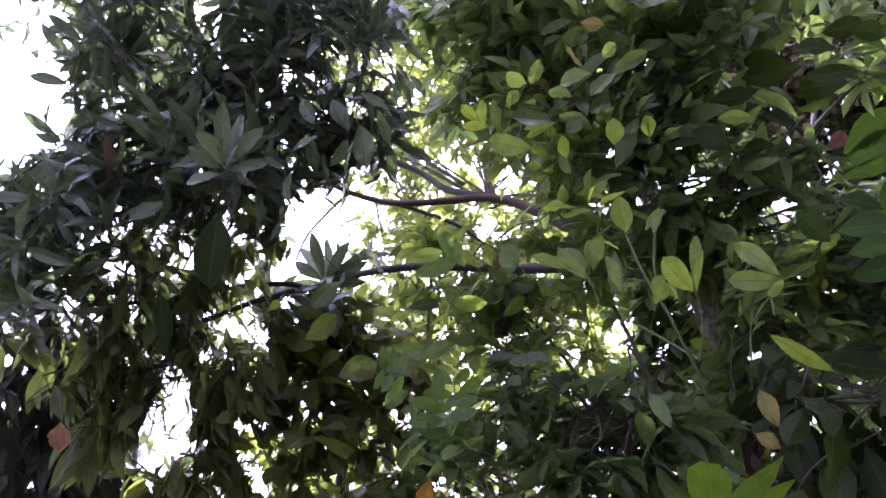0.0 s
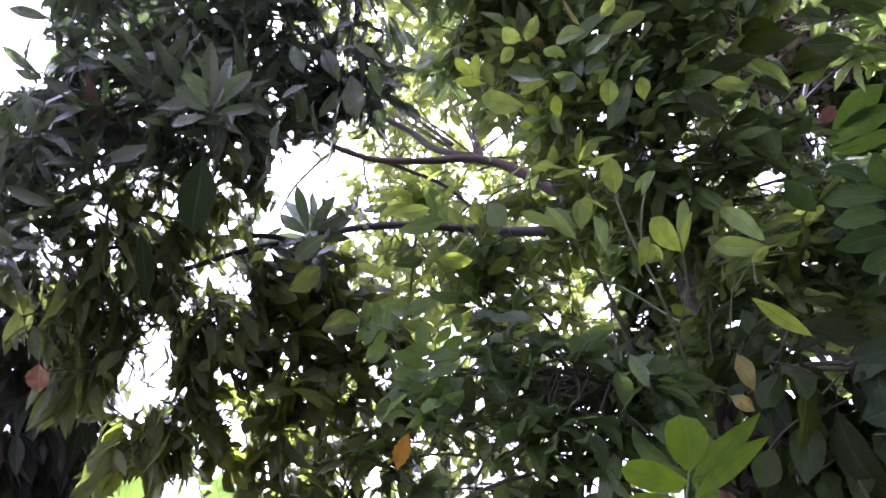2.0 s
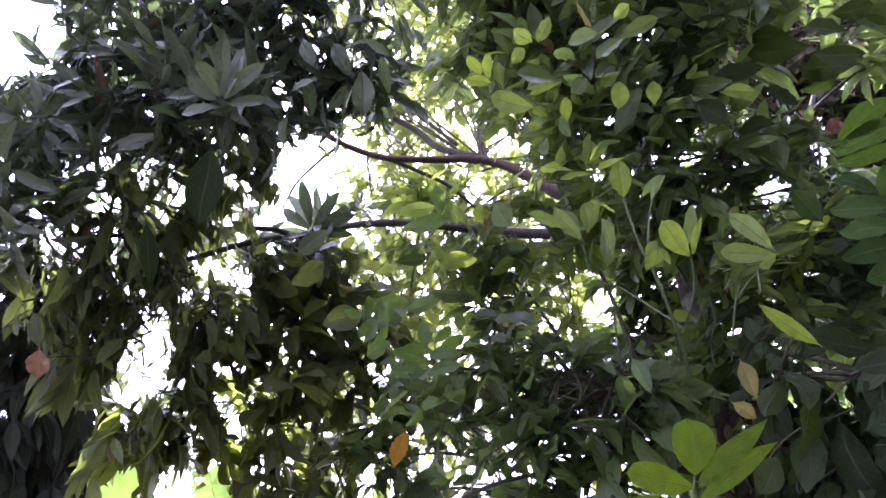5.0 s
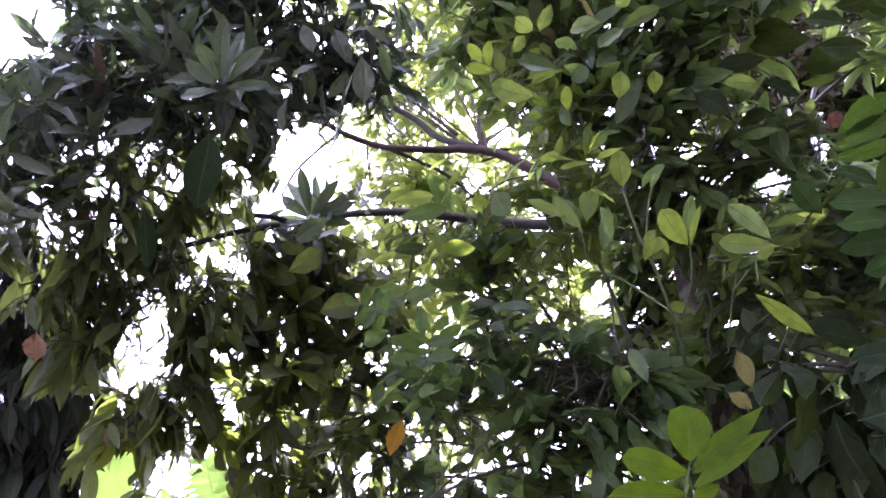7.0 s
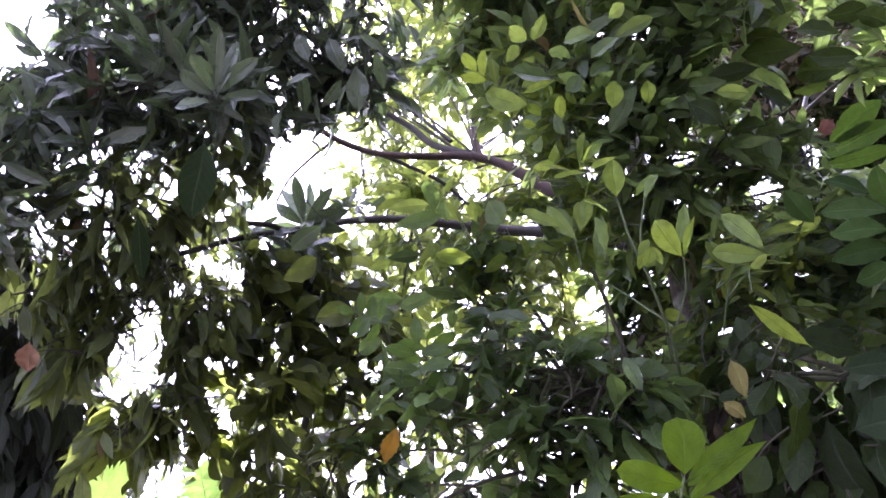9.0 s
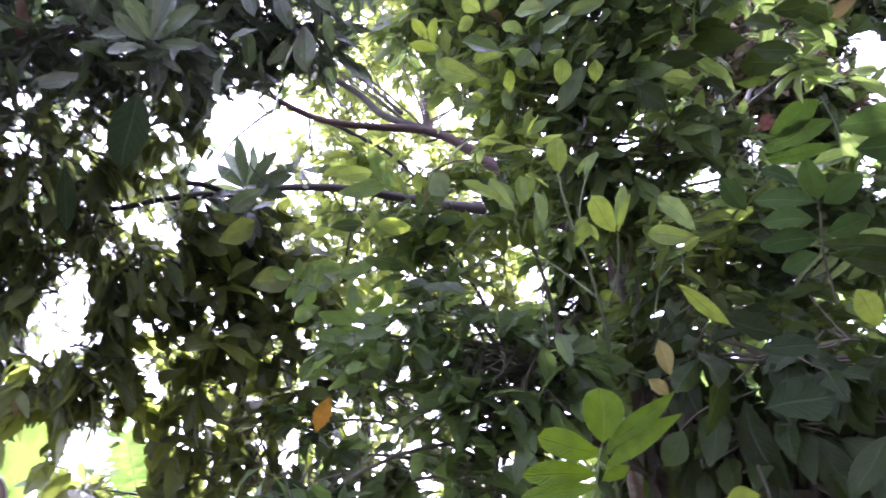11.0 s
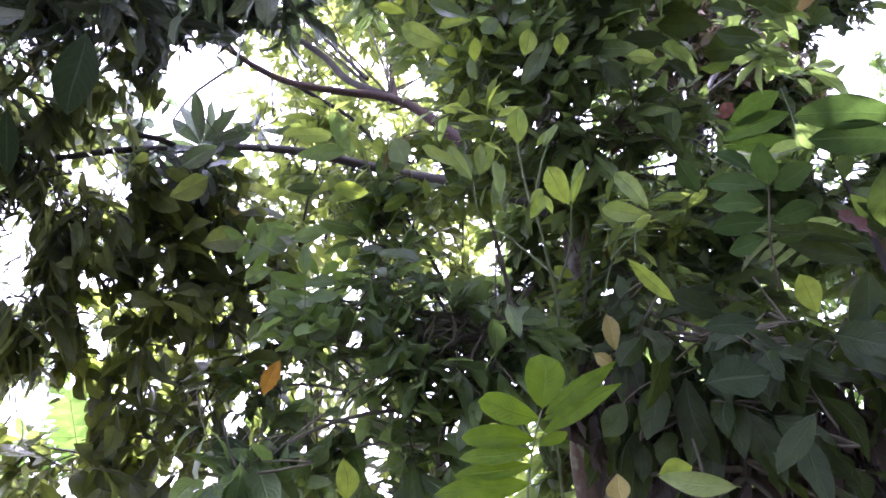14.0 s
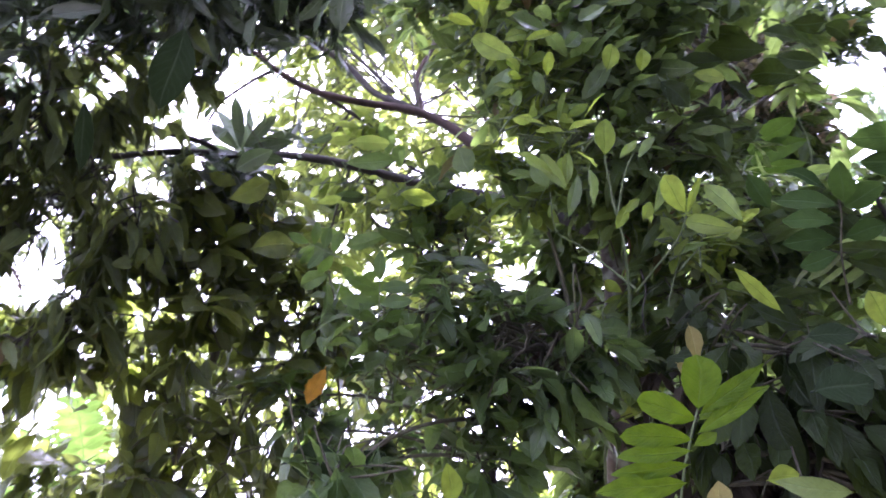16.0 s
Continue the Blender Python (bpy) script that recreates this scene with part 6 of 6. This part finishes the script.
for a, b, w in (((1.457, 1.565, 2.21), (1.36, 1.7, 2.317), 0.080),
                ((1.411, 1.516, 2.191), (1.335, 1.421, 2.273), 0.070),
                ((1.478, 1.581, 2.211), (1.521, 1.456, 2.229), 0.077),
                ((1.438, 1.577, 2.162), (1.336, 1.672, 2.227), 0.072),
                ((1.421, 1.556, 2.262), (1.324, 1.58, 2.351), 0.060),
                ((1.457, 1.605, 2.119), (1.293, 1.652, 2.136), 0.072),
                ((1.44, 1.582, 2.114), (1.564, 1.517, 2.13), 0.067),
                ((1.31, 1.676, 2.249), (1.249, 1.662, 2.366), 0.068),
                ((1.409, 1.581, 2.063), (1.349, 1.685, 2.067), 0.066),
                ((1.412, 1.569, 2.057), (1.497, 1.519, 2.037), 0.070),):
    lone_leaf('leaflet', feather, a, b, w, M_DEEP, 'deep green glossy leaflet', facing=VIEWPOINT + np.array((0.0, 0.0, 1.0)) + rng.normal(size=3) * 1.1, belly=0.5, tip_shape=0.8, fold=0.22, ripple=0.03, rows=12, tooth=0.02)
limb("stalk", feather, [(1.469, 1.659, 1.931), (1.44, 1.603, 2.069), (1.441, 1.554, 2.191), (1.423, 1.527, 2.287)], 0.004, 0.002, M_TWIG, "dark green leaf stalk", 6, wobble=0.003)
# ---- young shoots in front of the trunk
rng = np.random.default_rng(18)
shoot = thing("citrus_sapling", (1.160, 2.900, 0.000), "slender green sapling with pale backlit young leaves", "sapling")
limb("stem", shoot, [(1.160, 2.900, 0.000), (1.120, 2.700, 1.500), (0.935, 2.050, 1.930), (0.808, 1.759, 2.148), (0.749, 1.672, 2.280), (0.731, 1.632, 2.403)], 0.0065, 0.003, M_GREENSTEM, "pale green stem", 7, wobble=0.004)
limb("stem", shoot, [(0.864, 1.829, 2.064), (0.769, 1.908, 2.227), (0.686, 1.909, 2.289), (0.672, 1.870, 2.407)], 0.0035, 0.002, M_GREENSTEM, "", 6, wobble=0.004)
limb("stem", shoot, [(0.768, 1.712, 2.218), (0.812, 1.678, 2.363), (0.847, 1.641, 2.434)], 0.004, 0.002, M_GREENSTEM, "", 6, wobble=0.002)
lone_leaf("leaf", shoot, (0.731, 1.634, 2.398), (0.738, 1.592, 2.505), 0.06, M_YOUNG, "backlit yellow-green young leaf", facing=VIEWPOINT, tip_shape=0.6)
lone_leaf("leaf", shoot, (0.798, 1.666, 2.408), (0.854, 1.628, 2.464), 0.035, M_YOUNG)
lone_leaf("leaf", shoot, (0.800, 1.618, 2.685), (0.825, 1.580, 2.766), 0.055, M_YOUNG, tip_shape=0.7)
lone_leaf("leaf", shoot, (0.902, 1.593, 2.670), (0.912, 1.563, 2.743), 0.045, M_YOUNG, fold=0.5)
lone_leaf("leaf", shoot, (0.668, 1.868, 2.416), (0.613, 1.850, 2.507), 0.06, M_COLUMN)
lone_leaf("leaf", shoot, (0.693, 1.860, 2.417), (0.730, 1.810, 2.522), 0.05, M_YOUNG)
lone_leaf("leaf", shoot, (0.725, 1.777, 2.614), (0.796, 1.738, 2.661), 0.04, M_YOUNG)
lone_leaf("leaf", shoot, (0.722, 1.888, 2.317), (0.760, 1.827, 2.452), 0.045, M_COLUMN, fold=0.5)
lone_leaf("leaf", shoot, (0.542, 2.161, 2.622), (0.488, 2.142, 2.715), 0.09, M_COLUMN)
lone_leaf("leaf", shoot, (0.394, 2.138, 2.504), (0.265, 2.164, 2.538), 0.06, M_YOUNG)
lone_leaf("leaf", shoot, (0.752, 1.702, 2.198), (0.794, 1.664, 2.266), 0.035, M_YOUNG)
limb("stem", shoot, [(0.868, 1.831, 2.056), (0.824, 1.675, 2.064), (0.727, 1.431, 2.054), (0.685, 1.326, 2.071)], 0.004, 0.002, M_GREENSTEM, "", 6, wobble=0.003)
lone_leaf("leaf", shoot, (0.685, 1.325, 2.074), (0.634, 1.307, 2.163), 0.052, M_YOUNG, "backlit yellow-green rounded leaf", facing=VIEWPOINT, tip_shape=0.5, belly=0.62)
lone_leaf("leaf", shoot, (0.685, 1.326, 2.071), (0.717, 1.284, 2.158), 0.018, M_YOUNG, fold=0.6)
lone_leaf("leaf", shoot, (0.648, 1.433, 2.110), (0.672, 1.412, 2.148), 0.03, M_YOUNG)
limb("aerial_root", forked, [(1.323, 2.503, 2.566), (1.317, 2.494, 2.535), (1.352, 2.479, 2.488), (1.353, 2.503, 2.420), (1.377, 2.615, 2.370)], 0.006, 0.003, M_TAN, "bare pale aerial root", 5, wobble=0.004)
limb("aerial_root", forked, [(1.300, 2.507, 2.574), (1.262, 2.502, 2.557), (1.295, 2.524, 2.471), (1.355, 2.607, 2.408)], 0.005, 0.003, M_LIMB, "", 5, wobble=0.004)
fresh_fo = Foliage(shoot, varied(0.125, 0.05, 5, belly=0.55, tip=0.7, fold=0.22, droop=0.18, stalk=0.1, rows=7, ripple=0.02), M_FRESH)
for x, y, z, r in [(0.781, 2.106, 3.175, 0.1), (0.816, 2.056, 2.984, 0.1), (0.747, 2.131, 2.837, 0.09), (0.805, 2.020, 2.791, 0.08), (0.697, 2.205, 2.677, 0.09), (0.780, 2.011, 2.538, 0.07), (0.731, 2.147, 2.508, 0.08), (0.832, 1.957, 2.639, 0.07), (0.755, 2.251, 3.402, 0.1), (0.503, 2.356, 2.725, 0.09), (0.413, 2.416, 2.636, 0.09), (0.581, 2.375, 2.611, 0.1), (0.306, 2.813, 3.144, 0.1), (0.455, 2.786, 3.097, 0.1), (0.796, 2.498, 3.301, 0.1), (0.221, 2.897, 2.985, 0.1), (1.310, 2.024, 2.375, 0.08), (1.232, 1.982, 2.253, 0.06), (1.316, 2.528, 2.204, 0.06), (1.186, 2.512, 2.055, 0.06), (1.236, 2.474, 1.817, 0.07), (1.541, 2.180, 2.365, 0.08)]:
    lobe(fresh_fo, (x, y, z), r * 1.3, 9, 4, "spray", None, 1.0, 1.0)
fresh_fo.finish((0.554, 1.758, 2.504), 300, M_GREENSTEM)
lone_leaf("leaf", shade, (0.934, 1.390, 1.847), (0.824, 1.382, 1.959), 0.036, M_YOUNG, "long pale green leaf", facing=VIEWPOINT, tip_shape=0.9)
lone_leaf("leaf", shade, (0.941, 1.739, 1.925), (0.956, 1.748, 1.815), 0.048, M_STRAW, "dry pale yellow curled leaf", facing=VIEWPOINT, fold=0.6, belly=0.4, ripple=0.14, tooth=0.02)
lone_leaf("leaf", shade, (0.897, 1.78, 1.824), (0.942, 1.763, 1.77), 0.04, M_STRAW, "dry pale yellow curled leaf", facing=VIEWPOINT, fold=0.8, ripple=0.16, tooth=0.03)
lone_leaf("leaf", shade, (0.813, 1.634, 1.436), (0.797, 1.615, 1.501), 0.06, M_STRAW, "dry yellow leaf", fold=0.4)

for a, b, w, m in (((0.576, 1.616, 2.279), (0.517, 1.619, 2.398), 0.052, M_FRESH),
                   ((0.544, 1.615, 2.323), (0.436, 1.565, 2.369), 0.051, M_FRESH),
                   ((0.624, 1.697, 2.335), (0.633, 1.657, 2.422), 0.043, M_FRESH),
                   ((0.692, 1.626, 2.351), (0.614, 1.569, 2.386), 0.049, M_FRESH),
                   ((0.644, 1.62, 2.227), (0.62, 1.547, 2.309), 0.051, M_COLUMN),
                   ((0.599, 1.493, 2.435), (0.62, 1.421, 2.469), 0.041, M_YOUNG),
                   ((0.702, 1.571, 2.191), (0.725, 1.527, 2.213), 0.030, M_FRESH),
                   ((0.728, 1.506, 2.132), (0.706, 1.481, 2.175), 0.024, M_FRESH),
                   ((0.867, 1.672, 2.23), (0.899, 1.584, 2.327), 0.045, M_COLUMN),
                   ((0.737, 1.508, 2.319), (0.771, 1.459, 2.367), 0.037, M_COLUMN),
                   ((0.977, 1.461, 2.109), (0.926, 1.498, 2.253), 0.060, M_FRESH),
                   ((1.052, 1.561, 2.138), (0.944, 1.65, 2.199), 0.068, M_FRESH)):
    lone_leaf("leaf", shoot, a, b, w * 0.82, m, 'fresh green leaf on a thin stem', facing=VIEWPOINT + np.array((0.0, 0.0, 0.7)) + rng.normal(size=3) * 0.8, belly=0.6, tip_shape=0.65, fold=0.35, ripple=0.05, rows=10)
for a, b, w, m in (((1.0, 1.493, 2.114), (0.938, 1.486, 2.084), 0.038, M_FRESH),):
    lone_leaf("leaf", shoot, a, b, w * 0.82, m, 'fresh green leaf on a thin stem', facing=VIEWPOINT + np.array((0.0, 0.0, 0.7)) + rng.normal(size=3) * 0.8, belly=0.6, tip_shape=0.65, fold=0.35, ripple=0.05, rows=10)
# ---- feather-leaved seedling, bright against the shade
rng = np.random.default_rng(19)
seedling = thing("tree_seedling", (0.433, 1.597, 0.000), "seedling with one bright yellow-green feather leaf", "seedling")
limb("stem", seedling, [(0.433, 1.597, 0.000), (0.436, 1.390, 1.203), (0.441, 1.261, 1.485), (0.455, 1.209, 1.585), (0.470, 1.187, 1.633)], 0.0035, 0.0015, M_GREENSTEM, "thin dark green stalk", 7, wobble=0.003)
SEED = (((0.470, 1.187, 1.633), (0.475, 1.152, 1.723), 0.07, 0.35, 0.6), ((0.467, 1.194, 1.618), (0.359, 1.188, 1.659), 0.05, 0.4, 0.6), ((0.470, 1.190, 1.624), (0.612, 1.142, 1.701), 0.036, 1.0, 0.45),
        ((0.469, 1.194, 1.615), (0.589, 1.229, 1.663), 0.03, 0.8, 0.5), ((0.466, 1.203, 1.594), (0.613, 1.144, 1.665), 0.036, 1.0, 0.45), ((0.460, 1.207, 1.586), (0.328, 1.215, 1.611), 0.042, 0.5, 0.6),
        ((0.457, 1.215, 1.568), (0.321, 1.230, 1.577), 0.034, 0.6, 0.55), ((0.453, 1.224, 1.546), (0.310, 1.244, 1.548), 0.032, 0.7, 0.5), ((0.447, 1.237, 1.517), (0.272, 1.232, 1.523), 0.045, 0.8, 0.5), ((0.460, 1.212, 1.575), (0.526, 1.217, 1.596), 0.024, 0.8, 0.5))
for a, b, w, ts, bl in SEED:
    lone_leaf("leaflet", seedling, a, b, w, M_SEED, "bright yellow-green leaflet", facing=VIEWPOINT + np.array((0.3, 0, 0.5)) * rng.random(), tip_shape=ts, belly=bl, stalk=0.02, fold=0.15, rows=12, tooth=0.012)
lone_leaf("leaf", seedling, (0.180, 1.788, 1.530), (0.188, 1.749, 1.627), 0.06, M_YOUNG)

# ---- banana plant in the distance, one leaf torn into strips
rng = np.random.default_rng(20)
banana = thing("banana_plant", (-2.181, 5.565, 0.000), "banana plant with broad sunlit leaf", "plant")
limb("stem", banana, [(-2.181, 5.565, 0.000), (-2.001, 5.111, 1.298), (-1.859, 4.777, 1.985)], 0.08, 0.035, M_GREENSTEM, "pale green stalk", 10)
lone_leaf("leaf", banana, (-1.928, 4.782, 1.998), (-1.517, 4.453, 2.586), 0.25, M_BANANA, "broad sunlit banana leaf", tip_shape=0.6, fold=0.35, rows=14, droop=0.1, facing=VIEWPOINT + np.array((0.5, 0, 0.5)))
lone_leaf("leaf", banana, (-1.859, 4.777, 1.985), (-2.167, 4.577, 2.528), 0.26, M_BANANA, "broad sunlit banana leaf", tip_shape=0.6, fold=0.35, rows=14)
lone_leaf("leaf", banana, (-1.166, 5.107, 1.972), (-1.178, 4.832, 2.455), 0.32, M_FERNY, "pale backlit banana leaf torn along its veins", facing=VIEWPOINT, tip_shape=0.5, fold=0.3, rows=24, droop=0.1, ripple=0.05, tooth=0.4)
palm_fo = Foliage(banana, varied(0.14, 0.06, 2, belly=0.45, tip=0.6, fold=0.2, droop=0.2, stalk=0.0, rows=5), M_FERNY, "leaf_strip")
for b, tp in (((-1.071, 4.696, 1.903), (-1.110, 4.470, 2.413)), ((-1.315, 4.771, 1.819), (-1.370, 4.627, 2.153)), ((-1.720, 4.871, 1.732), (-1.988, 4.653, 2.300)), ((-1.448, 4.868, 1.649), (-1.597, 4.701, 2.066)), ((-1.004, 4.750, 1.761), (-0.889, 4.603, 2.047))):
    pinnate(palm_fo, b, tp, 8, 0.2, unit(VIEWPOINT - np.array(b)), 1.0, droop=0.1, start=0.05)
palm_fo.finish((-1.598, 6.467, 2.573), 80, M_GREENSTEM)

# ---- far tree with fine leaves
rng = np.random.default_rng(21)
far = thing("far_tree", (10.282, 8.022, 0.000), "distant tree with fine feathery twigs", "tree")
far_trunk = limb("trunk", far, [(10.282, 8.022, 0.000), (10.111, 6.748, 2.280), (9.175, 5.922, 5.256), (8.502, 5.717, 6.349)], 0.14, 0.03, M_DARKBARK, "", 10)
far_fo = Foliage(far, varied(0.13, 0.035, 2, belly=0.4, tip=0.9, fold=0.3, droop=0.3, stalk=0.1, rows=4), M_BROAD)
far_fo.free = True
for x, y, z, r in [(8.154, 5.946, 6.011, 0.2), (8.395, 5.980, 5.727, 0.35), (8.865, 5.629, 6.295, 0.4), (9.194, 5.786, 5.608, 0.6)]:
    lobe(far_fo, (x, y, z), r, 22, 9, "hang", far_trunk, 1.0)
far_fo.finish((7.737, 5.598, 5.790), 100)

# ---- trees behind that close the view
rng = np.random.default_rng(22)
def back_tree(name, at, top, lobes, blades, material, label, style, twigs):
    ob = thing(name, at, label, "tree", "trees round the clearing")
    limb("trunk", ob, [at, tuple((np.array(at) * 0.6 + np.array(top) * 0.4)), top], 0.12, 0.03, M_DARKBARK, "", 10)
    fo = Foliage(ob, blades, material)
    for x, y, z, r in lobes:
        a, c = np.array(top), np.array((x, y, z))
        if not any(in_opening(a + (c - a) * k) for k in (0.3, 0.5, 0.7, 0.85)):
            fo.twig([tuple(a), tuple((a + c) / 2 + np.array((0, 0, 0.15))), tuple(c)], 0.015, 0.006, 6)
        thicket(fo, (x, y, z), (r, r * 0.6, r * 0.9), int(twigs * (r / 0.7) ** 2), 7, style)
    fo.finish(None)
    return ob


fine_blades = varied(0.165, 0.062, 3, belly=0.5, tip=0.9, fold=0.3, droop=0.25, stalk=0.1, rows=4)
olive_blades = varied(0.26, 0.115, 3, belly=0.5, tip=0.8, fold=0.3, droop=0.25, stalk=0.1, rows=4)
back_blades = varied(0.24, 0.095, 3, belly=0.5, tip=0.9, fold=0.3, droop=0.25, stalk=0.1, rows=4)
back_tree("tall_tree", (-3.544, 8.376, 0.000), (-2.226, 5.958, 4.388), [(-2.476, 5.262, 5.514, 0.9), (-1.418, 4.982, 5.781, 0.9), (-0.367, 4.723, 6.002, 0.8), (-2.585, 5.901, 4.145, 0.7), (-1.464, 5.574, 4.493, 0.7), (-3.021, 6.350, 3.300, 0.8), (-1.491, 4.460, 6.952, 0.9), (-0.901, 5.326, 4.851, 0.4), (-1.652, 6.154, 3.277, 0.6), (-2.185, 5.558, 4.765, 0.7), (-3.781, 5.559, 5.294, 0.9), (-4.024, 6.311, 3.718, 0.9)], back_blades, M_MANGO, "tall tree with dense dark green leaves, farther off", "hang", 30)
back_tree("tall_tree", (0.214, 8.502, 0.000), (0.693, 5.839, 4.170), [(0.381, 5.105, 5.644, 0.8), (1.418, 4.882, 5.791, 0.9), (1.834, 5.146, 4.829, 0.7), (0.791, 5.410, 4.838, 0.6), (0.327, 5.789, 3.913, 0.7), (1.384, 5.610, 3.956, 0.7), (0.854, 6.015, 3.241, 0.8), (-0.179, 6.029, 3.309, 0.7), (1.858, 5.809, 3.119, 0.7), (1.082, 4.507, 6.729, 0.9), (2.073, 4.717, 5.694, 0.8), (0.416, 4.683, 6.561, 0.8), (1.520, 4.566, 6.453, 0.9), (1.662, 4.844, 3.963, 0.4), (2.018, 4.763, 3.846, 0.35), (1.833, 4.931, 3.589, 0.4), (0.826, 4.895, 4.586, 0.3), (2.234, 4.828, 3.488, 0.35)], fine_blades, M_BRIGHT, "tall tree with leaves in a bright sunlit green tone, farther off", "spray", 76)
back_tree("tall_tree", (3.933, 7.230, 0.000), (4.017, 5.022, 3.464), [(3.006, 4.479, 5.140, 0.8), (3.709, 4.467, 4.610, 0.8), (4.311, 4.514, 4.001, 0.7), (3.186, 4.857, 3.979, 0.7), (3.882, 4.898, 3.308, 0.8), (4.588, 4.868, 2.825, 0.8), (3.362, 5.270, 2.723, 0.8), (5.251, 4.812, 2.442, 0.8), (4.068, 5.239, 2.240, 0.8), (4.919, 5.173, 1.735, 0.8), (3.305, 5.670, 1.691, 0.8), (4.256, 5.562, 1.219, 0.8), (5.266, 5.370, 0.927, 0.8), (4.861, 4.591, 3.351, 0.8), (5.381, 4.552, 3.038, 0.9), (5.705, 4.246, 3.604, 0.7), (4.640, 4.504, 3.763, 0.5), (4.380, 5.137, 5.956, 0.9), (5.056, 5.142, 5.723, 0.9), (4.209, 5.492, 5.232, 0.8), (4.851, 5.425, 5.166, 0.7), (5.136, 4.719, 6.626, 1), (4.329, 4.772, 6.776, 1)], back_blades, M_BROAD, "tall tree with dense green leaves, farther off", "spray", 34)
back_tree("tall_tree", (-0.003, 8.185, 0.000), (-0.107, 6.838, 1.878), [(-1.021, 6.491, 2.949, 0.7), (-0.323, 6.515, 2.325, 0.8), (-0.838, 6.850, 1.834, 0.8), (0.481, 6.127, 2.726, 0.7), (0.620, 6.462, 1.712, 0.8), (1.620, 6.009, 2.131, 0.8), (2.069, 6.145, 1.402, 0.8), (-0.126, 6.116, 3.242, 0.6), (-1.570, 7.063, 1.849, 0.7), (2.487, 5.833, 1.907, 0.7), (1.172, 5.872, 2.860, 0.6)], olive_blades, M_BRIGHT, "tall tree with leaves in a yellow-green backlit tone, farther off", "hang", 17)

# ---- unseen trees added behind and above, to shade the leaves in view
rng = np.random.default_rng(23)
shade_blades = varied(0.5, 0.22, 2, belly=0.5, tip=0.9, fold=0.2, droop=0.2, stalk=0.05, rows=3)
for ang, dist, base_z in ((95, 3.3, 2.0), (135, 3.5, 2.2), (180, 5.6, 2.4), (225, 5.8, 2.4), (265, 5.4, 2.6), (70, 4.8, 2.4), (292, 4.8, 2.4)):
    ax, ay = math.sin(radians(ang)), math.cos(radians(ang))
    back_tree("tall_tree", (ax * dist * 1.3, ay * dist * 1.3, 0.0), (ax * dist, ay * dist, 4.0),
              [(ax * dist, ay * dist, base_z, 1.5), (ax * dist, ay * dist, 1.2, 1.3), (ax * dist * 0.85, ay * dist * 0.85, base_z + 2.2, 1.5), (ax * dist * 0.35, ay * dist * 0.35 - 0.4, 5.4, 1.3)],
              shade_blades, M_MANGO, "unseen dark leafy tree added to block skylight from behind", "hang", 19)
back_tree("tall_tree", (3.6, -0.6, 0.0), (2.6, 0.2, 4.6), [(1.5, 0.3, 4.8, 0.9), (2.3, 0.0, 4.5, 0.9), (-0.9, 0.2, 5.1, 0.6), (3.0, 0.6, 4.0, 0.9), (3.2, 0.2, 2.8, 0.9)],
          shade_blades, M_MANGO, "unseen dark leafy tree added overhead to block skylight", "hang", 22)

# Added crown above the view, only to shade the upper laurel.
back_tree("tall_tree", (4.4, 6.0, 0.0), (3.6, 5.2, 6.0), [(2.3, 3.3, 7.7, 1.3), (3.2, 3.2, 7.3, 1.3), (1.6, 4.2, 8.2, 1.2), (3.8, 4.4, 7.2, 1.3), (2.8, 4.6, 7.9, 1.3)],
          shade_blades, M_MANGO, "unseen dark leafy crown added above the laurel to shade it", "hang", 24)
